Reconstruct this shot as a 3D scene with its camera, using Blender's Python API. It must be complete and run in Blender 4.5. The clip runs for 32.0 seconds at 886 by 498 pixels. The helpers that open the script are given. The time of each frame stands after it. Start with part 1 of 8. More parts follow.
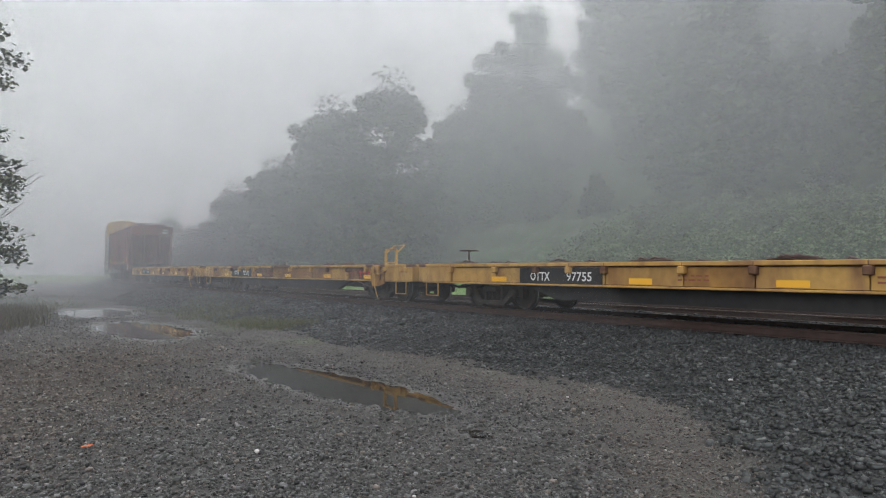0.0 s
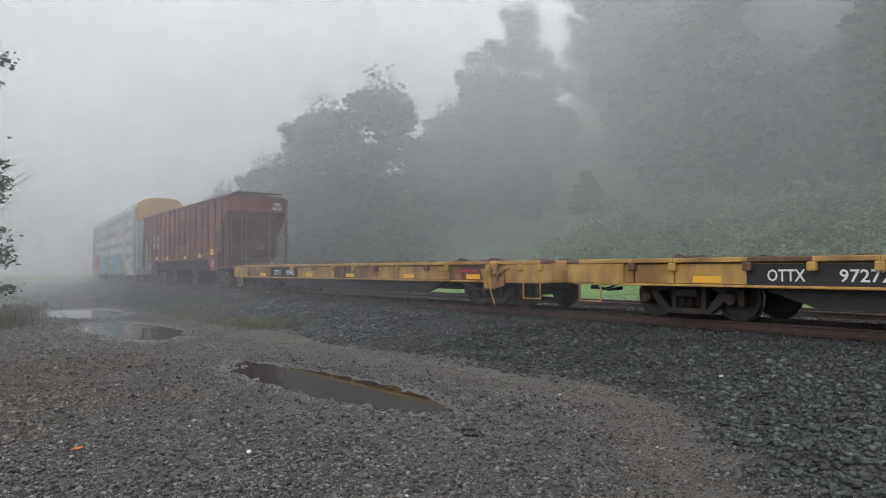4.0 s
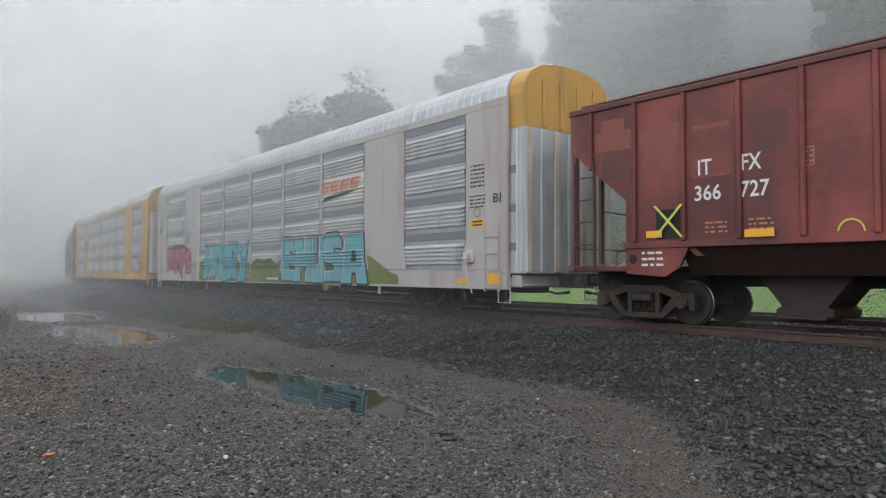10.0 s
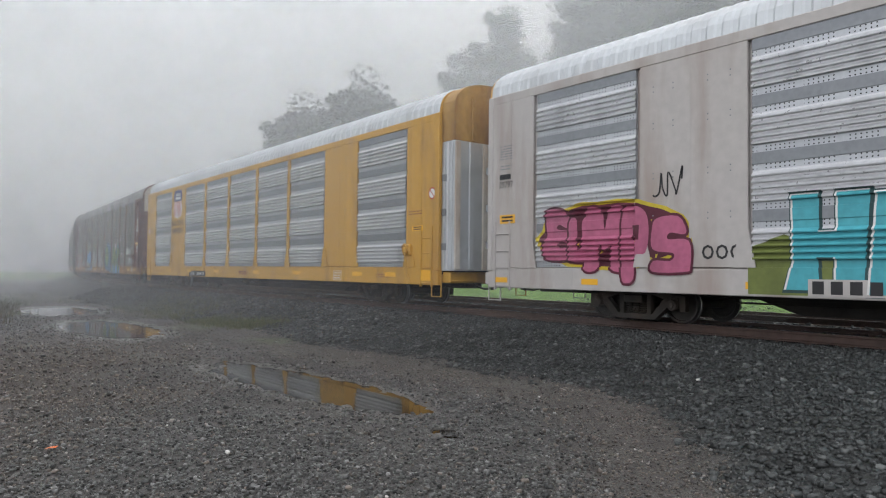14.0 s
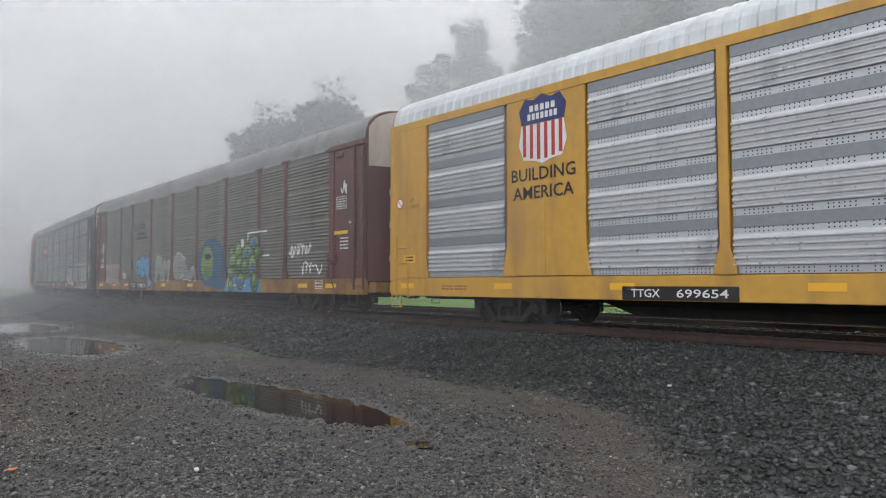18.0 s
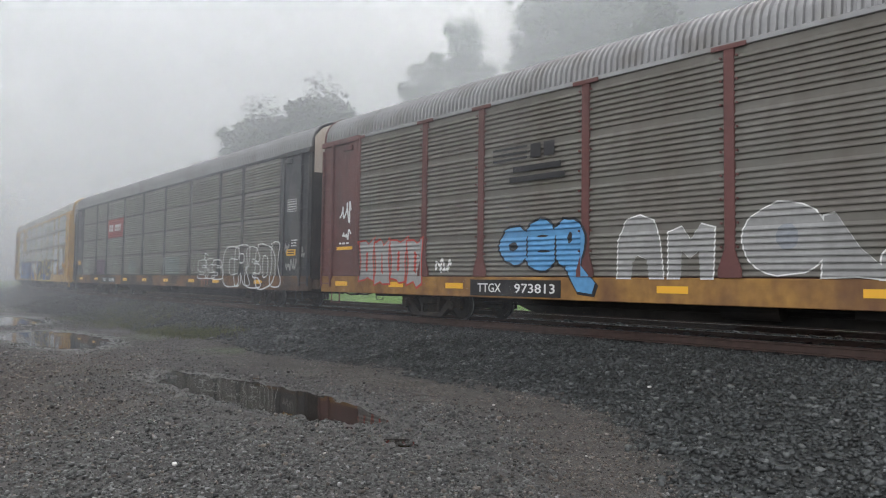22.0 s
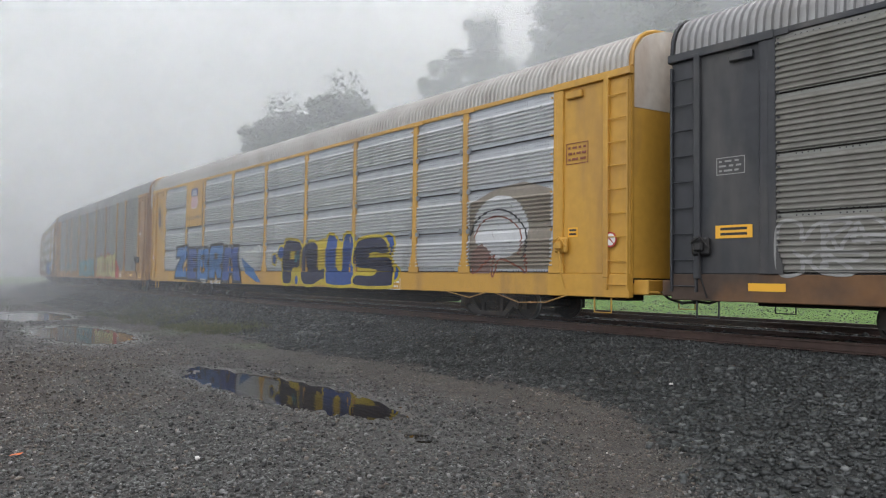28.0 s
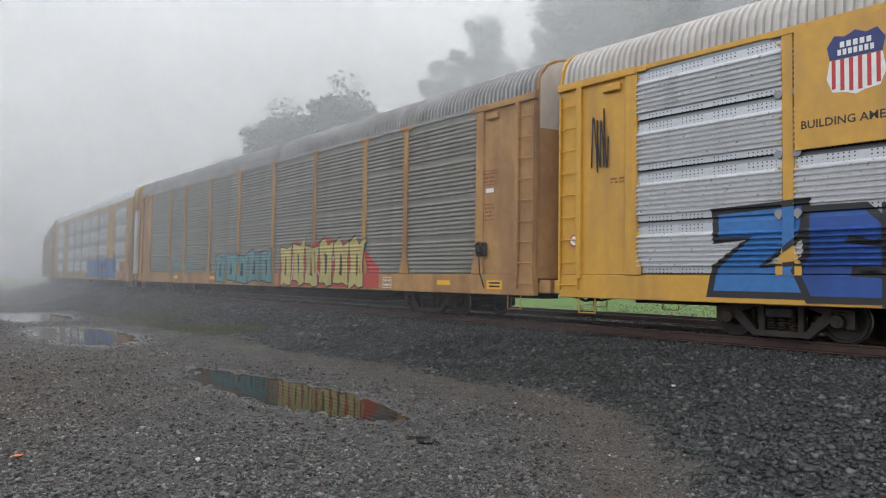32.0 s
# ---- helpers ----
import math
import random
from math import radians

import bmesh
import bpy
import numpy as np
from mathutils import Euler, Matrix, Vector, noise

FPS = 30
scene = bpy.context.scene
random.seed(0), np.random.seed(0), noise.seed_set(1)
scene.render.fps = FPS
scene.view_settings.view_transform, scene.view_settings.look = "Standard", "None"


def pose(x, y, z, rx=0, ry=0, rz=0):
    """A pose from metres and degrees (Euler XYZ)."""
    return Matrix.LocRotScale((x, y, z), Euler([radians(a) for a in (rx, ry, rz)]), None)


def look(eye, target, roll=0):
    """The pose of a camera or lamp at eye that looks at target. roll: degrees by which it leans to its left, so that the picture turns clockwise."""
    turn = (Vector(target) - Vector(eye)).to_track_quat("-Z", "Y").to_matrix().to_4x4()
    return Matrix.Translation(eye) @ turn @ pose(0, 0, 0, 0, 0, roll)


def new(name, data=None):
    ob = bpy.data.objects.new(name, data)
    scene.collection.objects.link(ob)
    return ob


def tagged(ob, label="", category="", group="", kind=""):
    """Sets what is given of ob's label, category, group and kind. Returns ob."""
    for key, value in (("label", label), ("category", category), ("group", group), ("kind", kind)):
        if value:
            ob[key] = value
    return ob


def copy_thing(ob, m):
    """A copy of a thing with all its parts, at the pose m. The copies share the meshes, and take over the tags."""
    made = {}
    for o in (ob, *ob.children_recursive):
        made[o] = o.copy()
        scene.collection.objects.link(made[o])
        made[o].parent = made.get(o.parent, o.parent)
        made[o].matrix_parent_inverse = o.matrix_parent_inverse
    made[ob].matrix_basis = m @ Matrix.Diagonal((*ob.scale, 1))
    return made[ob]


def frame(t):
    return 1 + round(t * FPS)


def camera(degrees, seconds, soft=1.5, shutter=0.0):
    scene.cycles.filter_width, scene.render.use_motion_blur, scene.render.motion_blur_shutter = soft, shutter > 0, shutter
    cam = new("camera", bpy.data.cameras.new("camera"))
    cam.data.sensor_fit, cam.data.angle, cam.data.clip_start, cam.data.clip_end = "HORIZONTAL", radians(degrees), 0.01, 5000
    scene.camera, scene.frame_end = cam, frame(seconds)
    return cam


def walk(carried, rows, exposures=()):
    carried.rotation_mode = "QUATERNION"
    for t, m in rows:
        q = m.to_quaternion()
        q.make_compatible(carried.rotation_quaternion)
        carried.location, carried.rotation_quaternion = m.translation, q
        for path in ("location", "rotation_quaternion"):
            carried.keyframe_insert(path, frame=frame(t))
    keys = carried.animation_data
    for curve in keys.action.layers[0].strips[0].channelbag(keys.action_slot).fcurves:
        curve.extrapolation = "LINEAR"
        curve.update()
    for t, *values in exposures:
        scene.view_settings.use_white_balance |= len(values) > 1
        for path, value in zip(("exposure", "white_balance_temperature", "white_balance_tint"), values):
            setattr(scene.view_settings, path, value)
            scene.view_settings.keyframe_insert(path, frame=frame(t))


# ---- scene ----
LENS = 65.45
cam = camera(LENS, 32.0, soft=1.15)
PATH = (
    (0, -0.000, -0.000, 1.600, 0.00, 2.18, -0.13), (0.5, -0.009, -0.009, 1.602, -0.23, 2.15, -0.12), (1, -0.007, 0.001, 1.606, -0.47, 2.06, -0.18),
    (1.5, -0.000, 0.003, 1.605, -0.51, 2.02, -0.12), (2, -0.002, -0.002, 1.611, -0.53, 2.00, -0.23), (2.5, 0.002, -0.017, 1.615, -0.51, 2.10, -0.15),
    (3, 0.001, 0.003, 1.608, -0.55, 2.17, 0.03), (3.5, 0.003, 0.003, 1.610, -0.59, 2.09, 0.25), (5.5, -0.012, 0.006, 1.611, -1.13, 1.89, -0.10),
    (6, -0.021, 0.021, 1.605, -1.31, 1.93, 0.02), (6.5, -0.025, 0.039, 1.598, -1.63, 1.97, 0.09), (7, -0.017, 0.035, 1.597, -1.91, 2.16, 0.12),
    (7.5, -0.019, 0.043, 1.604, -2.10, 2.37, 0.04), (8, -0.011, 0.006, 1.601, -2.24, 2.48, 0.05), (8.5, -0.013, 0.019, 1.604, -2.36, 2.61, 0.05),
    (9, -0.006, -0.002, 1.609, -2.39, 2.60, 0.07), (9.5, -0.013, -0.002, 1.609, -2.44, 2.46, -0.12), (10, -0.010, -0.005, 1.610, -2.48, 2.36, -0.00),
    (10.5, -0.025, 0.032, 1.602, -2.59, 2.43, 0.12), (11, -0.024, 0.032, 1.601, -2.73, 2.41, 0.17), (11.5, -0.026, 0.030, 1.602, -2.87, 2.37, -0.03),
    (12, -0.011, 0.010, 1.609, -2.93, 2.36, 0.04), (12.5, -0.012, -0.009, 1.610, -2.90, 2.28, -0.19), (13, -0.004, -0.002, 1.603, -2.79, 2.18, -0.17),
    (13.5, -0.014, 0.008, 1.603, -2.47, 2.16, -0.30), (14, -0.015, -0.014, 1.610, -2.32, 2.14, -0.47), (14.5, -0.008, -0.029, 1.614, -1.98, 2.15, -0.35),
    (15, 0.013, 0.009, 1.602, -1.50, 2.07, 0.15), (15.5, 0.036, -0.002, 1.602, -1.59, 2.31, 0.16), (17.5, -0.015, 0.046, 1.596, -3.33, 3.20, 0.36),
    (18, -0.045, 0.041, 1.595, -4.84, 3.04, 0.29), (18.5, 0.005, 0.029, 1.595, -5.84, 3.01, -0.58), (19, 0.076, -0.014, 1.596, -5.41, 3.00, -0.69),
    (19.5, 0.076, -0.024, 1.596, -5.28, 3.02, -0.21), (20, 0.044, -0.005, 1.595, -5.60, 3.03, -0.08), (20.5, 0.049, -0.025, 1.600, -5.88, 2.93, -0.55),
    (21, 0.047, -0.033, 1.600, -5.84, 2.95, -0.49), (21.5, 0.033, -0.036, 1.599, -5.71, 3.00, -0.71), (22, 0.039, -0.026, 1.599, -5.66, 2.95, -0.56),
    (22.5, 0.045, -0.027, 1.597, -5.54, 2.87, -0.38), (23, 0.038, 0.015, 1.585, -5.51, 2.80, -0.48), (23.5, 0.049, -0.009, 1.597, -5.53, 2.68, -0.33),
    (24, 0.049, -0.002, 1.592, -5.42, 2.54, -0.17), (24.5, 0.042, 0.012, 1.593, -5.40, 2.50, -0.24), (26.5, 0.053, -0.027, 1.606, -4.83, 2.62, -0.45),
    (27, 0.053, -0.030, 1.601, -4.51, 2.61, -0.61), (27.5, 0.052, -0.032, 1.605, -4.19, 2.56, -0.59), (28, 0.045, -0.020, 1.598, -3.99, 2.62, -0.57),
    (28.5, 0.035, -0.009, 1.594, -3.77, 2.68, -0.71), (29, 0.033, 0.004, 1.597, -3.56, 2.79, -1.08), (29.5, 0.031, -0.001, 1.601, -3.59, 2.84, -1.14),
    (30, 0.039, 0.011, 1.593, -3.60, 2.85, -0.84), (30.5, 0.042, 0.021, 1.584, -3.63, 2.82, -0.73), (31, 0.039, -0.001, 1.601, -3.75, 2.74, -0.82),
    (31.5, 0.034, 0.009, 1.596, -3.84, 2.74, -0.69), (32, 0.043, 0.008, 1.593, -3.88, 2.74, -0.62),
)

walk(cam, [(t, pose(x, y, z, 90 + p, r, w)) for t, x, y, z, w, p, r in PATH], ((0, 0.22), (18, 0.22), (21, 0.28), (24, 0.37), (27, 0.34), (30, 0.29), (32, 0.29)))

# ---- light: an overcast, foggy morning ----
scene.cycles.transparent_max_bounces = 40
world = bpy.data.worlds.new("sky")
scene.world = world
world.use_nodes = True
SUN_UP, SUN_ROUND = 38.0, 20.0


def world_nodes():
    nt = world.node_tree
    nt.nodes.clear()
    out = nt.nodes.new("ShaderNodeOutputWorld")
    sky = nt.nodes.new("ShaderNodeTexSky")
    sky.sky_type, sky.sun_disc = "NISHITA", False
    sky.sun_elevation, sky.sun_rotation = radians(SUN_UP), radians(SUN_ROUND)
    sky.air_density, sky.dust_density = 1.0, 6.0
    clear = nt.nodes.new("ShaderNodeBackground")
    clear.inputs[1].default_value = 0.012
    nt.links.new(sky.outputs[0], clear.inputs[0])
    where = nt.nodes.new("ShaderNodeTexCoord")
    split = nt.nodes.new("ShaderNodeSeparateXYZ")
    nt.links.new(where.outputs["Generated"], split.inputs[0])
    ramp = nt.nodes.new("ShaderNodeValToRGB")
    steps = ((0.0, (0.50, 0.51, 0.545, 1)), (0.06, (0.62, 0.63, 0.665, 1)), (0.2, (1.04, 1.045, 1.09, 1)), (0.4, (1.30, 1.315, 1.375, 1)), (1.0, (1.14, 1.15, 1.20, 1)))
    els = ramp.color_ramp.elements
    els[0].position, els[0].color = steps[0]
    els[1].position, els[1].color = steps[-1]
    for at, c in steps[1:-1]:
        els.new(at).color = c
    nt.links.new(split.outputs[2], ramp.inputs[0])
    fog = nt.nodes.new("ShaderNodeBackground")
    fog.inputs[1].default_value = 1.15
    nt.links.new(ramp.outputs[0], fog.inputs[0])
    add = nt.nodes.new("ShaderNodeAddShader")
    nt.links.new(clear.outputs[0], add.inputs[0])
    nt.links.new(fog.outputs[0], add.inputs[1])
    nt.links.new(add.outputs[0], out.inputs[0])


world_nodes()
sun = new("sun", bpy.data.lights.new("sun", "SUN"))
sun.data.energy, sun.data.angle, sun.data.color = 0.7, radians(25), (1.0, 0.97, 0.92)
sun.matrix_world = look((0, 0, 60), (-60 * math.sin(radians(SUN_ROUND)) / math.tan(radians(SUN_UP)), -60 * math.cos(radians(SUN_ROUND)) / math.tan(radians(SUN_UP)), 0))


# ---- materials ----
def mat(name, color, rough=0.6, metal=0.0, grain=0.0, grain_size=6.0, stain=None, stain_amount=0.5, stain_size=1.5, bump=0.0, bump_size=40.0, streak=1.0, second=None, vary=0.0, spec=0.5):
    """A worn surface: a base colour with grain, a second colour in patches that may run down as streaks, and fine relief."""
    m = bpy.data.materials.new(name)
    m.use_nodes = True
    nt = m.node_tree
    b = nt.nodes["Principled BSDF"]
    b.inputs["Roughness"].default_value, b.inputs["Metallic"].default_value = rough, metal
    b.inputs["Specular IOR Level"].default_value = spec
    tc = nt.nodes.new("ShaderNodeTexCoord")

    def noise_at(size, sx=1.0, sz=1.0, detail=5.0):
        mp = nt.nodes.new("ShaderNodeMapping")
        mp.inputs["Scale"].default_value = (sx, sx, sz)
        nt.links.new(tc.outputs["Object"], mp.inputs[0])
        n = nt.nodes.new("ShaderNodeTexNoise")
        n.inputs["Scale"].default_value, n.inputs["Detail"].default_value = size, detail
        nt.links.new(mp.outputs[0], n.inputs["Vector"])
        return n.outputs["Fac"]

    def mix(fac, a, c, kind="MIX"):
        x = nt.nodes.new("ShaderNodeMix")
        x.data_type, x.blend_type = "RGBA", kind
        for socket, value in ((x.inputs[0], fac), (x.inputs[6], a), (x.inputs[7], c)):
            if hasattr(value, "links"):
                nt.links.new(value, socket)
            else:
                socket.default_value = value
        return x.outputs[2]

    def ramp(value, low, high):
        r = nt.nodes.new("ShaderNodeMapRange")
        r.inputs[1].default_value, r.inputs[2].default_value = low, high
        nt.links.new(value, r.inputs[0])
        return r.outputs[0]

    c = (*color, 1)
    if vary:
        oi = nt.nodes.new("ShaderNodeObjectInfo")
        c = mix(ramp(oi.outputs["Random"], 0, 1), (*[v * (1 - vary) for v in color], 1), (*[min(1, v * (1 + vary)) for v in color], 1))
    if grain:
        c = mix(ramp(noise_at(grain_size), 0.3, 0.7), mix(1.0, c, (1 - grain,) * 3 + (1,), "MULTIPLY"), c)
    if second:
        c = mix(ramp(noise_at(0.7), 0.42, 0.6), c, (*second, 1))
    if stain:
        k = ramp(noise_at(stain_size, 1.0, 1.0 / streak), 0.62 - 0.3 * stain_amount, 0.75)
        c = mix(k, c, (*stain, 1))
    if hasattr(c, "links"):
        nt.links.new(c, b.inputs["Base Color"])
    else:
        b.inputs["Base Color"].default_value = c
    r = ramp(noise_at(grain_size * 0.7 + 1), 0.2, 0.8)
    rr = nt.nodes.new("ShaderNodeMapRange")
    rr.inputs[3].default_value, rr.inputs[4].default_value = max(0.02, rough - 0.12), min(1, rough + 0.12)
    nt.links.new(r, rr.inputs[0])
    nt.links.new(rr.outputs[0], b.inputs["Roughness"])
    if bump:
        bp = nt.nodes.new("ShaderNodeBump")
        bp.inputs["Strength"].default_value, bp.inputs["Distance"].default_value = bump, 0.01
        nt.links.new(noise_at(bump_size), bp.inputs["Height"])
        nt.links.new(bp.outputs[0], b.inputs["Normal"])
    return m


RUST = (0.13, 0.055, 0.03)
GRIME = (0.09, 0.075, 0.06)
M = {
    "yellow": mat("yellow_paint", (0.57, 0.315, 0.05), 0.5, grain=0.12, stain=(0.34, 0.19, 0.06), stain_amount=0.3, streak=5, bump=0.05),
    "yellow_old": mat("faded_yellow_paint", (0.50, 0.30, 0.085), 0.6, grain=0.28, stain=(0.17, 0.075, 0.036), stain_amount=0.9, streak=4, bump=0.1),
    "yellow_rusty": mat("rusty_yellow_paint", (0.44, 0.235, 0.055), 0.7, grain=0.35, stain=(0.12, 0.055, 0.03), stain_amount=1.15, stain_size=1.6, streak=2.5, bump=0.15),
    "orange_old": mat("faded_orange_yellow_paint", (0.44, 0.245, 0.09), 0.65, grain=0.22, stain=(0.22, 0.11, 0.05), stain_amount=0.6, streak=4, bump=0.1),
    "white": mat("white_wagon_paint", (0.47, 0.445, 0.425), 0.5, grain=0.1, stain=(0.33, 0.27, 0.235), stain_amount=0.35, streak=6, bump=0.05),
    "cream": mat("aged_cream_paint", (0.62, 0.58, 0.52), 0.6, grain=0.15, stain=(0.34, 0.25, 0.18), stain_amount=0.6, streak=3, bump=0.08),
    "brown": mat("oxide_brown_paint", (0.135, 0.05, 0.045), 0.6, grain=0.2, stain=(0.07, 0.035, 0.032), stain_amount=0.5, streak=4, bump=0.08),
    "red_oxide": mat("red_oxide_wagon_paint", (0.20, 0.048, 0.042), 0.55, grain=0.25, stain=(0.07, 0.028, 0.028), stain_amount=0.8, stain_size=0.9, streak=3, second=(0.28, 0.066, 0.054), bump=0.08),
    "dark": mat("dark_slate_paint", (0.034, 0.037, 0.043), 0.55, grain=0.2, stain=(0.085, 0.08, 0.075), stain_amount=0.4, streak=4, bump=0.08),
    "black": mat("black_paint", (0.014, 0.014, 0.015), 0.6, grain=0.3, stain=(0.028, 0.024, 0.021), stain_amount=0.5, bump=0.1),
    "under": mat("grimy_underframe", (0.018, 0.016, 0.015), 0.8, grain=0.3, stain=(0.035, 0.027, 0.021), stain_amount=0.6, bump=0.2),
    "steel_dark": mat("bogie_cast_steel", (0.05, 0.045, 0.04), 0.65, metal=0.3, grain=0.3, stain=(0.075, 0.052, 0.038), stain_amount=0.6, bump=0.2),
    "tread": mat("polished_wheel_tread", (0.22, 0.215, 0.21), 0.35, metal=0.8, grain=0.2),
    "galv": mat("galvanised_steel_sheet", (0.66, 0.67, 0.69), 0.34, metal=0.45, grain=0.12, grain_size=14, stain=(0.36, 0.37, 0.385), stain_amount=0.3, streak=5),
    "galv_band": mat("grey_galvanised_band", (0.24, 0.255, 0.275), 0.45, metal=0.4, grain=0.15, grain_size=10),
    "galv_old": mat("weathered_galvanised_sheet", (0.175, 0.165, 0.145), 0.55, metal=0.25, grain=0.2, grain_size=5, stain=(0.10, 0.085, 0.068), stain_amount=0.7, stain_size=1.1, streak=5, second=(0.145, 0.14, 0.122), bump=0.05),
    "galv_old2": mat("dull_grey_galvanised_sheet", (0.225, 0.218, 0.195), 0.5, metal=0.3, grain=0.18, grain_size=5, stain=(0.15, 0.14, 0.12), stain_amount=0.55, streak=5, second=(0.185, 0.182, 0.163), bump=0.05),
    "roof_light": mat("light_galvanised_roof", (0.56, 0.59, 0.61), 0.45, metal=0.35, grain=0.12, stain=(0.40, 0.41, 0.42), stain_amount=0.4, streak=1),
    "roof_old": mat("weathered_grey_roof", (0.30, 0.30, 0.30), 0.55, metal=0.25, grain=0.15, stain=(0.2, 0.19, 0.18), stain_amount=0.5),
    "roof_cream": mat("cream_grey_roof", (0.50, 0.48, 0.45), 0.55, metal=0.1, grain=0.15, stain=(0.34, 0.31, 0.28), stain_amount=0.5),
    "reflect": mat("yellow_reflector_tape", (0.80, 0.42, 0.03), 0.35),
    "ink": mat("black_lettering", (0.02, 0.02, 0.022), 0.6),
    "ink_white": mat("white_lettering", (0.75, 0.75, 0.73), 0.6, grain=0.15),
    "ink_red": mat("red_lettering", (0.42, 0.05, 0.035), 0.6),
    "ink_brown": mat("rust_brown_lettering", (0.22, 0.07, 0.04), 0.6),
    "rail": mat("rusty_rail_steel", (0.088, 0.054, 0.044), 0.75, grain=0.3, grain_size=9, stain=(0.055, 0.037, 0.031), stain_amount=0.5, bump=0.2),
    "rail_top": mat("worn_rail_head", (0.22, 0.205, 0.195), 0.3, metal=0.75, grain=0.2),
    "tie": mat("creosoted_timber", (0.06, 0.042, 0.033), 0.85, grain=0.4, grain_size=12, bump=0.4, vary=0.25),
    "faded": mat("sun_bleached_yellow_paint", (0.50, 0.295, 0.08), 0.65, grain=0.2, grain_size=9, stain=(0.21, 0.105, 0.05), stain_amount=0.55, stain_size=2.4, streak=2.5, bump=0.1),
    "rust": mat("flaking_brown_rust", (0.145, 0.072, 0.042), 0.8, grain=0.35, grain_size=8, stain=(0.26, 0.15, 0.07), stain_amount=0.4, stain_size=3.0, streak=1.5, bump=0.2),
    "sill_dark": mat("grimy_rust_sill", (0.075, 0.05, 0.036), 0.75, grain=0.3, stain=(0.24, 0.115, 0.04), stain_amount=0.45, stain_size=0.8, streak=1, bump=0.1),
    "hose": mat("black_rubber", (0.018, 0.018, 0.018), 0.55, grain=0.2),
}


# ---- mesh helpers ----
class Geo:
    """Collects faces for one mesh."""

    def __init__(self):
        self.v, self.f, self.k = [], [], []

    def add(self, verts, faces, k=0):
        n = len(self.v)
        self.v += [tuple(p) for p in verts]
        self.f += [tuple(i + n for i in face) for face in faces]
        self.k += [k] * len(faces)
        return self

    def box(self, x0, x1, y0, y1, z0, z1, b=0.008, k=0):
        """A box with chamfered edges."""
        lo, hi = (min(x0, x1), min(y0, y1), min(z0, z1)), (max(x0, x1), max(y0, y1), max(z0, z1))
        b = min(b, *[(h - l) * 0.3 for l, h in zip(lo, hi)])
        if b <= 0.0005:
            vs = [(x, y, z) for x in (lo[0], hi[0]) for y in (lo[1], hi[1]) for z in (lo[2], hi[2])]
            return self.add(vs, [(0, 1, 3, 2), (4, 6, 7, 5), (0, 4, 5, 1), (2, 3, 7, 6), (0, 2, 6, 4), (1, 5, 7, 3)], k)
        vs, at = [], {}
        for i in (0, 1):
            for j in (0, 1):
                for l in (0, 1):
                    c = [(lo, hi)[s][a] for a, s in enumerate((i, j, l))]
                    d = [b * (1 - 2 * s) for s in (i, j, l)]
                    for a in range(3):
                        p = [c[q] + (0 if q == a else d[q]) for q in range(3)]
                        at[i, j, l, a] = len(vs)
                        vs.append(p)
        fs = []
        for a in range(3):
            u, w = [q for q in range(3) if q != a]
            for s in (0, 1):
                ring = []
                for p, q in ((0, 0), (1, 0), (1, 1), (0, 1)):
                    key = [0, 0, 0]
                    key[a], key[u], key[w] = s, p, q
                    ring.append(at[(*key, a)])
                fs.append(tuple(ring))
            for p in (0, 1):
                for q in (0, 1):
                    k0, k1 = [0, 0, 0], [0, 0, 0]
                    k0[u] = k1[u] = p
                    k0[w] = k1[w] = q
                    k1[a] = 1
                    fs.append((at[(*k0, u)], at[(*k1, u)], at[(*k1, w)], at[(*k0, w)]))
        for i in (0, 1):
            for j in (0, 1):
                for l in (0, 1):
                    fs.append((at[i, j, l, 0], at[i, j, l, 1], at[i, j, l, 2]))
        return self.add(vs, fs, k)

    def tube(self, points, r, n=8, k=0, caps=True):
        """A round bar along points; r may be one radius or one for each point."""
        pts = [Vector(p) for p in points]
        rs = list(r) if hasattr(r, "__len__") else [r] * len(pts)
        vs, fs = [], []
        up = None
        for i, p in enumerate(pts):
            d = (pts[min(i + 1, len(pts) - 1)] - pts[max(i - 1, 0)]).normalized()
            if up is None:
                up = d.orthogonal().normalized()
            up = (up - d * up.dot(d)).normalized()
            side = d.cross(up)
            for q in range(n):
                a = 2 * math.pi * q / n
                vs.append(p + (up * math.cos(a) + side * math.sin(a)) * rs[i])
        for i in range(len(pts) - 1):
            for q in range(n):
                fs.append((i * n + q, i * n + (q + 1) % n, (i + 1) * n + (q + 1) % n, (i + 1) * n + q))
        if caps:
            fs += [tuple(range(n))[::-1], tuple(range((len(pts) - 1) * n, len(pts) * n))]
        return self.add(vs, fs, k)

    def plate(self, outline, y0, y1, k=0):
        """An outline in x and z, given thickness between y0 and y1."""
        n = len(outline)
        vs = [(x, y0, z) for x, z in outline] + [(x, y1, z) for x, z in outline]
        fs = [tuple(range(n)), tuple(range(2 * n - 1, n - 1, -1))]
        fs += [(i, (i + 1) % n, n + (i + 1) % n, n + i) for i in range(n)]
        return self.add(vs, fs, k)

    def across(self, outline, x0, x1, k=0):
        """An outline in y and z, drawn out from x0 to x1."""
        n = len(outline)
        vs = [(x0, y, z) for y, z in outline] + [(x1, y, z) for y, z in outline]
        fs = [tuple(range(n)), tuple(range(2 * n - 1, n - 1, -1))]
        fs += [(i, (i + 1) % n, n + (i + 1) % n, n + i) for i in range(n)]
        return self.add(vs, fs, k)

